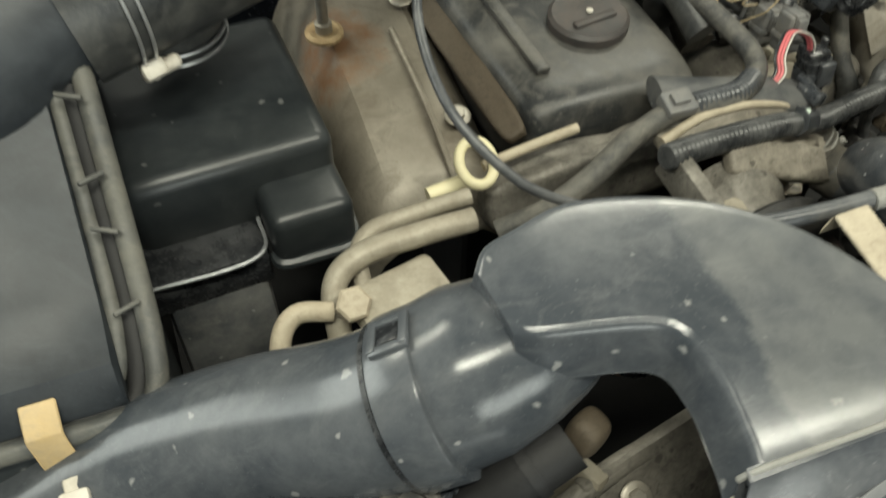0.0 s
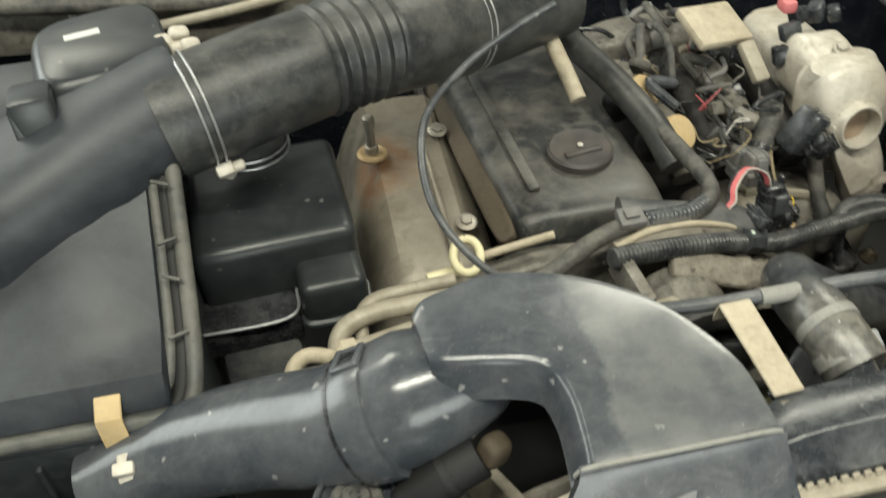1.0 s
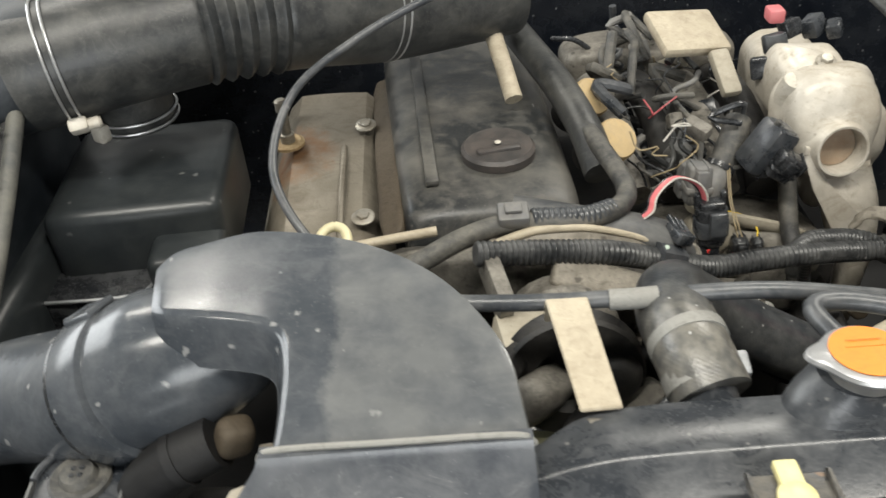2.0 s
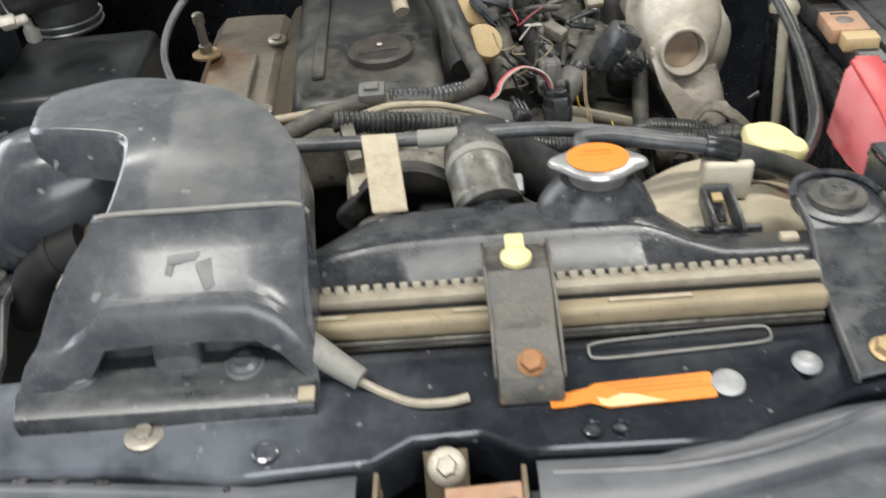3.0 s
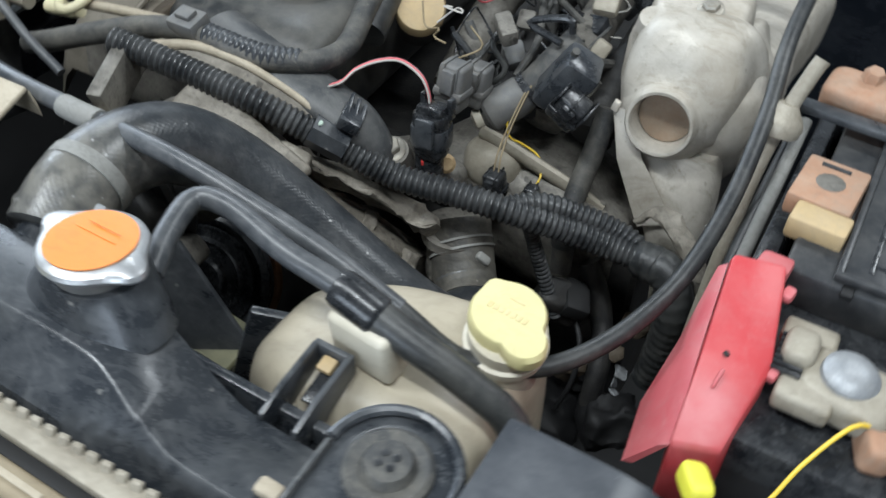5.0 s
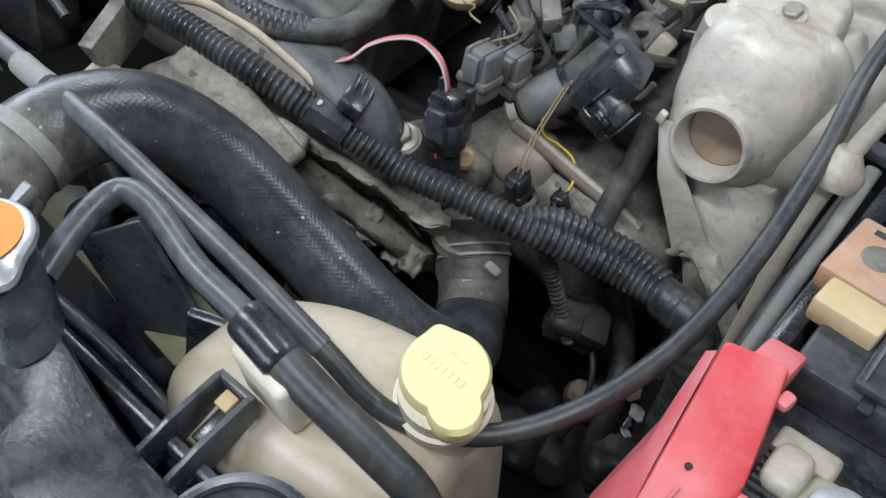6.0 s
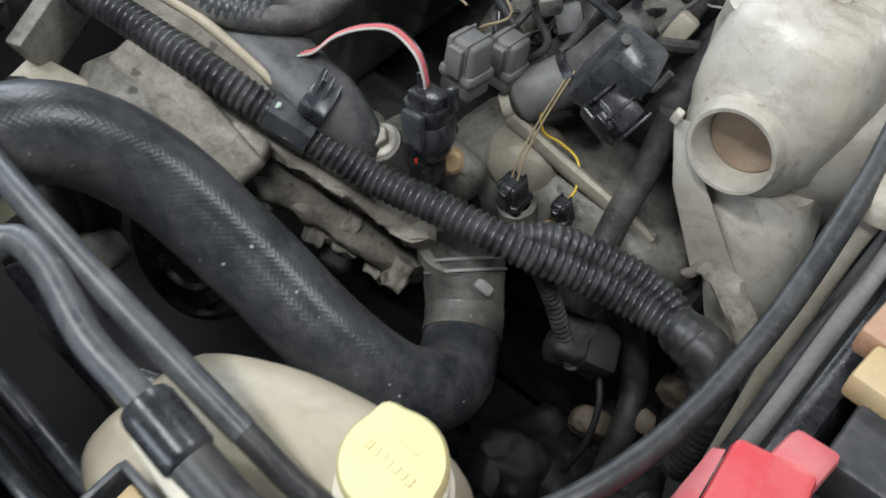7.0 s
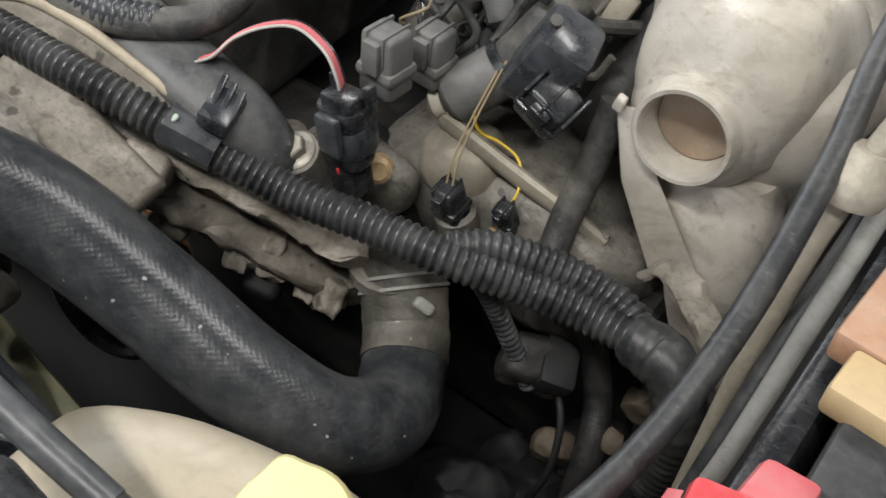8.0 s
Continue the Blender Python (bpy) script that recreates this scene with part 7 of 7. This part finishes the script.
part("wire", sweep([(-0.080, -0.363, 0.265), (-0.062, -0.371, 0.259), (-0.045, -0.378, 0.257), (-0.026, -0.379, 0.257), (-0.013, -0.377, 0.258)], 0.0028, 8, 0.003), tan_metal, cable)

# thin vacuum hose looping over the heat shield
loop = thing("vacuum_hose", "thin grey vacuum hose looping over the heat shield", "hose", (-0.24, 0.0, 0.25))
part("hose", sweep([(-0.105, 0.165, 0.398), (-0.150, 0.150, 0.386), (-0.202, 0.125, 0.370), (-0.252, 0.073, 0.352), (-0.264, -0.009, 0.330), (-0.236, -0.063, 0.300), (-0.190, -0.080, 0.272), (-0.150, -0.085, 0.250)], 0.0035, 10), grey_hose, loop)

# ---- battery ----
battery = thing("battery", "black car battery with a worn blue, yellow and white label", "battery", (0.45, 0.02, 0.05))
part("case", box((0.215, 0.34, 0.20), pose(0.4475, 0.030, 0.160), 0.006), clean_black, battery)
part("top", box((0.215, 0.215, 0.024), pose(0.4475, 0.062, 0.272), 0.003), battery_plastic, battery)
part("shoulder", box((0.140, 0.092, 0.024), pose(0.484, -0.089, 0.272), 0.003), battery_plastic, battery)
part("raised_panel", box((0.062, 0.132, 0.005), pose(0.396, 0.026, 0.2855), 0.002), battery_plastic, battery)
for lx, ly, lw, ld in ((0.3655, 0.028, 0.004, 0.136), (0.4285, 0.028, 0.004, 0.136), (0.397, -0.0405, 0.067, 0.004)):
    part("panel_lip", box((lw, ld, 0.005), pose(lx, ly, 0.2870), 0.0012), battery_plastic, battery)
part("panel_groove", box((0.003, 0.120, 0.002), pose(0.379, 0.028, 0.2880), 0.0008), clean_black, battery)
part("panel_groove", box((0.046, 0.0025, 0.002), pose(0.402, -0.026, 0.2880), 0.0008), clean_black, battery)
part("label", box((0.052, 0.285, 0.0008), pose(0.4595, 0.036, 0.2846, 0, 0, -2), 0), label_blue, battery)
part("label_band", box((0.029, 0.140, 0.0008), pose(0.4495, 0.021, 0.2852, 0, 0, -4), 0), label_yellow, battery, "yellow label band")
part("label_band", box((0.029, 0.012, 0.0008), pose(0.440, 0.116, 0.2852, 0, 0, -4), 0), label_yellow, battery, "yellow label band")
part("label_band", box((0.024, 0.060, 0.0008), pose(0.4555, -0.077, 0.2853, 0, 0, -2), 0), label_white, battery, "white label field")
part("label_band", box((0.046, 0.018, 0.0008), pose(0.462, -0.098, 0.2855, 0, 0, -2), 0), label_white, battery, "white label field")
part("label_band", box((0.016, 0.085, 0.0008), pose(0.4885, -0.045, 0.2853, 0, 0, -4), 0), label_red, battery, "red label field")
part("label_band", box((0.010, 0.030, 0.0008), pose(0.475, 0.150, 0.2853, 0, 0, -8), 0), label_red, battery, "red label field")
part("rust_streak", lump((0.016, 0.150, 0.003), pose(0.486, 0.075, 0.2853, 0, 0, 16), 0.5, 3, 12), rust, battery, "rust-brown dirt across the label")
for k in range(6):
    part("text_bar", box((0.0075, 0.004, 0.0003), pose(0.4745, 0.066 - 0.009 * k, 0.2858, 0, 0, -2), 0), label_white, battery)
for k, mt in enumerate((label_red, label_blue, label_red)):
    part("symbol", lathe([(0.0052, 0), (0.0045, 0.0004)], pose(0.4465 + 0.0012 * k, 0.012 - 0.022 * k, 0.2857), 14), mt, battery)
part("symbol", lathe([(0.0052, 0), (0.0045, 0.0004)], pose(0.440, 0.072, 0.2857), 14), label_blue, battery)
part("symbol", box((0.010, 0.010, 0.0003), pose(0.4560, -0.066, 0.2858, 0, 0, 40), 0), worn_vinyl, battery)
part("sticker", box((0.019, 0.026, 0.0006), pose(0.4045, 0.027, 0.2885, 0, 0, -3), 0), label_green, battery, "small pale green sticker")
for kx in (0.372, 0.412):
    part("notch", box((0.006, 0.008, 0.004), pose(kx, -0.046, 0.2830), 0.001), shade_black, battery)

posit = thing("positive_terminal", "corroded battery clamp with bolts and a yellow wire", "terminal", (0.38, -0.09, 0.26))
part("clamp", box((0.026, 0.014, 0.010), pose(0.364, -0.076, 0.274), 0.003, 3), tan_metal, posit)
part("clamp", box((0.026, 0.016, 0.012), pose(0.3705, -0.112, 0.272), 0.003, 3), tan_metal, posit)
part("jaw", lump((0.044, 0.034, 0.018), pose(0.388, -0.098, 0.272, 0, 0, -8), 0.12, 5, 10, power=4.5), tan_metal, posit, "corroded pale jaw of the clamp")
part("knob", lump((0.016, 0.022, 0.012), pose(0.362, -0.090, 0.280), 0.12, 2, 9), tan_metal, posit)
for k in range(7):
    part("fuse_fin", box((0.014, 0.0020, 0.012), pose(0.359, -0.084 - k * 0.0038, 0.274), 0.0005), clean_black, posit)
part("post", lathe([(0.0135, 0), (0.0130, 0.006), (0.010, 0.009), (0.004, 0.0105)], pose(0.385, -0.096, 0.277, 4, 5), 26), galv, posit, "grey lead post")
part("lug", lump((0.015, 0.024, 0.016), pose(0.405, -0.116, 0.268, 0, 10, 20), 0.12, 3, 9, power=5), copper_tan, posit, "brown corroded lug")
part("wire", sweep([(0.401, -0.114, 0.276), (0.392, -0.122, 0.278), (0.380, -0.142, 0.266), (0.372, -0.160, 0.252), (0.361, -0.173, 0.246), (0.354, -0.190, 0.245), (0.350, -0.212, 0.238), (0.346, -0.240, 0.222), (0.342, -0.262, 0.20)], 0.0011, 10), wire_yellow, posit, "yellow wire")
part("tape", lump((0.012, 0.024, 0.012), at((0.3535, -0.186, 0.256), (0.1, 0.3, 1), (0.5, -0.8, 0)), 0.08, 3, 9, power=4), grey_plastic, posit, "grey taped joint")
part("yellow_tape", lump((0.012, 0.020, 0.012), at((0.3430, -0.174, 0.264), (0.1, 0.3, 1), (0.45, -0.9, -0.1)), 0.08, 4, 9, power=4), tape_lemon, posit, "lemon yellow tape")

redcap = thing("terminal_cover", "bright red plastic cover over the battery terminal", "cover", (0.32, -0.12, 0.2))
def facets(corners, faces, bev, seg=2):
    """A closed moulding from named corners and its flat sides, with rounded edges."""
    bm = bmesh.new()
    vs = {k: bm.verts.new(p) for k, p in corners.items()}
    for f in faces:
        bm.faces.new([vs[k] for k in f.split()])
    bmesh.ops.recalc_face_normals(bm, faces=bm.faces[:])
    bmesh.ops.bevel(bm, geom=bm.edges[:], offset=bev, segments=seg, affect="EDGES", profile=0.5)
    return bm


SHELL = {"a": (0.3165, -0.0650, 0.2990), "b": (0.3425, -0.0590, 0.2985), "c": (0.3535, -0.1080, 0.2800), "d": (0.3225, -0.1190, 0.2815), "e": (0.3260, -0.1590, 0.2610), "f": (0.3480, -0.1530, 0.2630),
         "g": (0.3165, -0.0640, 0.2150), "h": (0.3430, -0.0580, 0.2150), "i": (0.3545, -0.1075, 0.2150), "j": (0.3215, -0.1190, 0.2150), "k": (0.3265, -0.1590, 0.2150), "l": (0.3490, -0.1530, 0.2150)}
part("shell", facets(SHELL, ("a b c d", "d c f e", "a g h b", "b h i c", "c i l f", "f l k e", "a d j g", "d e k j", "g j i h", "j k l i"), 0.0028), red_plastic, redcap)
part("nick", lathe([(0.0016, 0), (0.0012, 0.0004)], at((0.3330, -0.1140, 0.2822), (0.1, -0.4, 0.9)), 10), shade_black, redcap, "small dark hole in the fold")
part("fold", sweep([(0.3345, -0.1225, 0.2805), (0.3340, -0.1270, 0.2785), (0.3335, -0.1310, 0.2765)], 0.0009, 8, 0.001), pale_red, redcap, "paler moulded line")
for nx, ny, nz in ((0.3475, -0.0690, 0.2890), (0.3545, -0.1080, 0.2750)):
    part("lug", box((0.006, 0.008, 0.006), pose(nx, ny, nz, 10, 0, -10), 0.002), pale_red, redcap, "pale side lug")
part("nib", facets({"a": (0.3265, -0.066, 0.2955), "b": (0.3440, -0.064, 0.2930), "c": (0.3455, -0.043, 0.2900), "d": (0.3285, -0.045, 0.2920), "e": (0.326, -0.068, 0.262), "f": (0.3415, -0.064, 0.262), "g": (0.3430, -0.046, 0.262), "h": (0.3280, -0.048, 0.262)}, ("a b c d", "e h g f", "a e f b", "b f g c", "c g h d", "d h e a"), 0.003), pale_red, redcap, "faded end of the cover")
part("skirt", loft([[Vector(q) for q in ((0.3125, -0.070, 0.291), (0.3165, -0.070, 0.295), (0.311, -0.072, 0.235), (0.306, -0.074, 0.235))], [Vector(q) for q in ((0.3160, -0.120, 0.273), (0.3220, -0.119, 0.2790), (0.3085, -0.122, 0.235), (0.3035, -0.124, 0.235))], [Vector(q) for q in ((0.3215, -0.1570, 0.254), (0.3270, -0.1570, 0.259), (0.3135, -0.1590, 0.235), (0.3085, -0.1605, 0.235))]]), pale_red, redcap, "faded translucent skirt")

fuse = thing("fuse_block", "dusty brown fuse block with a tan end", "fuse", (0.35, -0.01, 0.26))
part("body", box((0.034, 0.042, 0.014), pose(0.345, 0.020, 0.288, 0, 0, -4), 0.002), copper_tan, fuse)
part("end", box((0.030, 0.018, 0.014), pose(0.348, -0.010, 0.287, 0, 0, -4), 0.002), wood_tan, fuse, "tan plastic end")
part("mark", box((0.016, 0.003, 0.0006), pose(0.345, 0.034, 0.2953, 0, 0, -4), 0), clean_black, fuse)
part("mark", lathe([(0.008, 0), (0.007, 0.0005)], pose(0.345, 0.020, 0.2951), 14), dirty_alloy, fuse)

hold = thing("battery_strap", "dark steel hold-down bar with a threaded hook rod", "strap", (0.4, 0.08, 0.28))
part("bar", box((0.27, 0.011, 0.006), pose(0.442, 0.080, 0.2935, 0, 0, -4), 0.002), black_plastic, hold)
part("rod", sweep([(0.300, 0.0, 0.10), (0.302, 0.040, 0.24), (0.306, 0.062, 0.290), (0.312, 0.078, 0.318), (0.315, 0.084, 0.328)], 0.0048, 12, 0.0010), tan_metal, hold)
part("washer", lathe([(0.013, -0.006), (0.014, 0.0), (0.012, 0.004), (0.008, 0.009), (0.006, 0.012)], at((0.306, 0.064, 0.293), (0.1, 0.3, 1)), 20), tan_metal, hold)
negat = thing("negative_terminal", "brown corroded clamp on the rear battery post", "terminal", (0.36, 0.11, 0.27))
part("clamp", lump((0.052, 0.028, 0.020), pose(0.345, 0.110, 0.296, 10, 0, -5), 0.10, 3, 10, power=5), copper_tan, negat)
part("bolt", lathe([(0.0065, -0.01), (0.0065, 0.006), (0.005, 0.008)], pose(0.343, 0.116, 0.306, 10, 8), 6), copper_tan, negat)
part("post", lathe([(0.010, 0), (0.010, 0.022), (0.008, 0.024), (0.008, 0.010)], pose(0.380, 0.115, 0.292), 18), tan_metal, negat)
part("jaw", box((0.03, 0.05, 0.012), pose(0.382, 0.112, 0.290), 0.004), tan_metal, negat)
cables = thing("battery_cables", "dusty cables and tan pipe running beside the battery", "cable", (0.31, 0.0, 0.15))
part("cable", sweep([(0.314, 0.085, 0.270), (0.311, 0.04, 0.235), (0.308, -0.02, 0.18), (0.304, -0.06, 0.11)], 0.0045, 12), rubber, cables)
part("cable", sweep([(0.318, 0.085, 0.286), (0.317, 0.03, 0.254), (0.316, -0.015, 0.228), (0.313, -0.030, 0.205), (0.308, -0.026, 0.17)], 0.0040, 12), pale_dust, cables, "grey-brown dusty cable")
part("channel", box((0.012, 0.24, 0.05), pose(0.333, 0.04, 0.240, 0, -10, 0), 0.003), clean_black, cables)
tray = thing("battery_tray", "black battery tray wall with two ridges", "tray", (0.44, -0.15, 0.1))
part("wall", box((0.24, 0.012, 0.16), pose(0.455, -0.145, 0.16, -8), 0.003), shade_black, tray)
for zz in (0.205, 0.185):
    part("ridge", box((0.23, 0.004, 0.003), pose(0.455, -0.155 - (0.205 - zz) * 0.14, zz, -8), 0.001), black_plastic, tray)

# ---- pipes and rail along the bulkhead side ----
rail = thing("wing_rail", "dusty grey-brown rail with a hose beside the air box", "rail", (-0.6, 0.42, 0.25))
part("rail", box((0.50, 0.28, 0.05), pose(-0.55, 0.51, 0.325, -3, 5, 2), 0.006), dirty_alloy, rail)
part("hose", sweep([(-0.70, 0.36, 0.385), (-0.58, 0.355, 0.372), (-0.46, 0.36, 0.355), (-0.36, 0.37, 0.345)], 0.009, 12), dusty_rubber, rail)
part("hose", sweep([(-0.50, 0.345, 0.340), (-0.42, 0.335, 0.352), (-0.34, 0.34, 0.36)], 0.006, 12), tan_metal, rail)
part("stud", lathe([(0.007, 0), (0.006, 0.008), (0.002, 0.010)], pose(-0.585, 0.375, 0.352), 12), white_plastic, rail)
tie_w = thing("cable_tie", "short white plastic tie beside the air duct", "cable tie", (-0.538, -0.145, 0.20), shift=(0.010, -0.008, 0.010))
part("strap", folded([((-0.546, -0.135, 0.236), (-0.534, -0.135, 0.238)), ((-0.546, -0.150, 0.230), (-0.534, -0.152, 0.230)), ((-0.544, -0.160, 0.205), (-0.536, -0.160, 0.205))], 0.003), white_plastic, tie_w)
part("head", box((0.016, 0.010, 0.008), pose(-0.540, -0.148, 0.234, 20), 0.002), white_plastic, tie_w)

# ---- bits below the duct elbow ----
low_bracket = thing("side_bracket", "grimy grey-brown bracket and pipe below the duct elbow", "bracket", (-0.24, -0.22, 0.12))
part("plate", box((0.10, 0.012, 0.09), pose(-0.205, -0.245, 0.175, -35, 0, 12), 0.003), dirty_alloy, low_bracket)
part("web", box((0.012, 0.08, 0.05), pose(-0.262, -0.205, 0.185, -10, 12, 20), 0.003), tan_metal, low_bracket)
part("pipe", sweep([(-0.33, -0.245, 0.185), (-0.28, -0.24, 0.200), (-0.22, -0.225, 0.205), (-0.17, -0.22, 0.19)], 0.008, 12), dirty_alloy, low_bracket)
part("pipe", sweep([(-0.30, -0.26, 0.20), (-0.26, -0.262, 0.205), (-0.22, -0.27, 0.20), (-0.19, -0.285, 0.18)], 0.005, 10), grey_hose, low_bracket)
part("lug", lump((0.04, 0.03, 0.03), pose(-0.300, -0.215, 0.195), 0.15, 4, 9), engine_dark, low_bracket)
bolt("bolt", at((-0.228, -0.248, 0.205), (0, -0.5, 0.8)), zinc, "", 0.006, 0.006, 0.010, low_bracket)

horn = thing("horn_pipe", "short black pipe end tucked inside the duct's bend", "pipe", (-0.30, -0.26, 0.22))
# Near-black colour puts the shade of the bend's hollow on the pipe.
part("pipe", sweep([(-0.338, -0.236, 0.225), (-0.324, -0.236, 0.254), (-0.302, -0.236, 0.275), (-0.276, -0.232, 0.285)], 0.0165, 20, 0.003), shade_black, horn)
part("collar", sweep([(-0.302, -0.236, 0.275), (-0.296, -0.235, 0.2775)], 0.0180, 20, 0.002), shade_black, horn)
part("tip", lump((0.022, 0.020, 0.022), pose(-0.266, -0.232, 0.288, 10, 20, 30), 0.12, 3, 9, power=3.0), dark_brown, horn, "dark brown pipe tip")
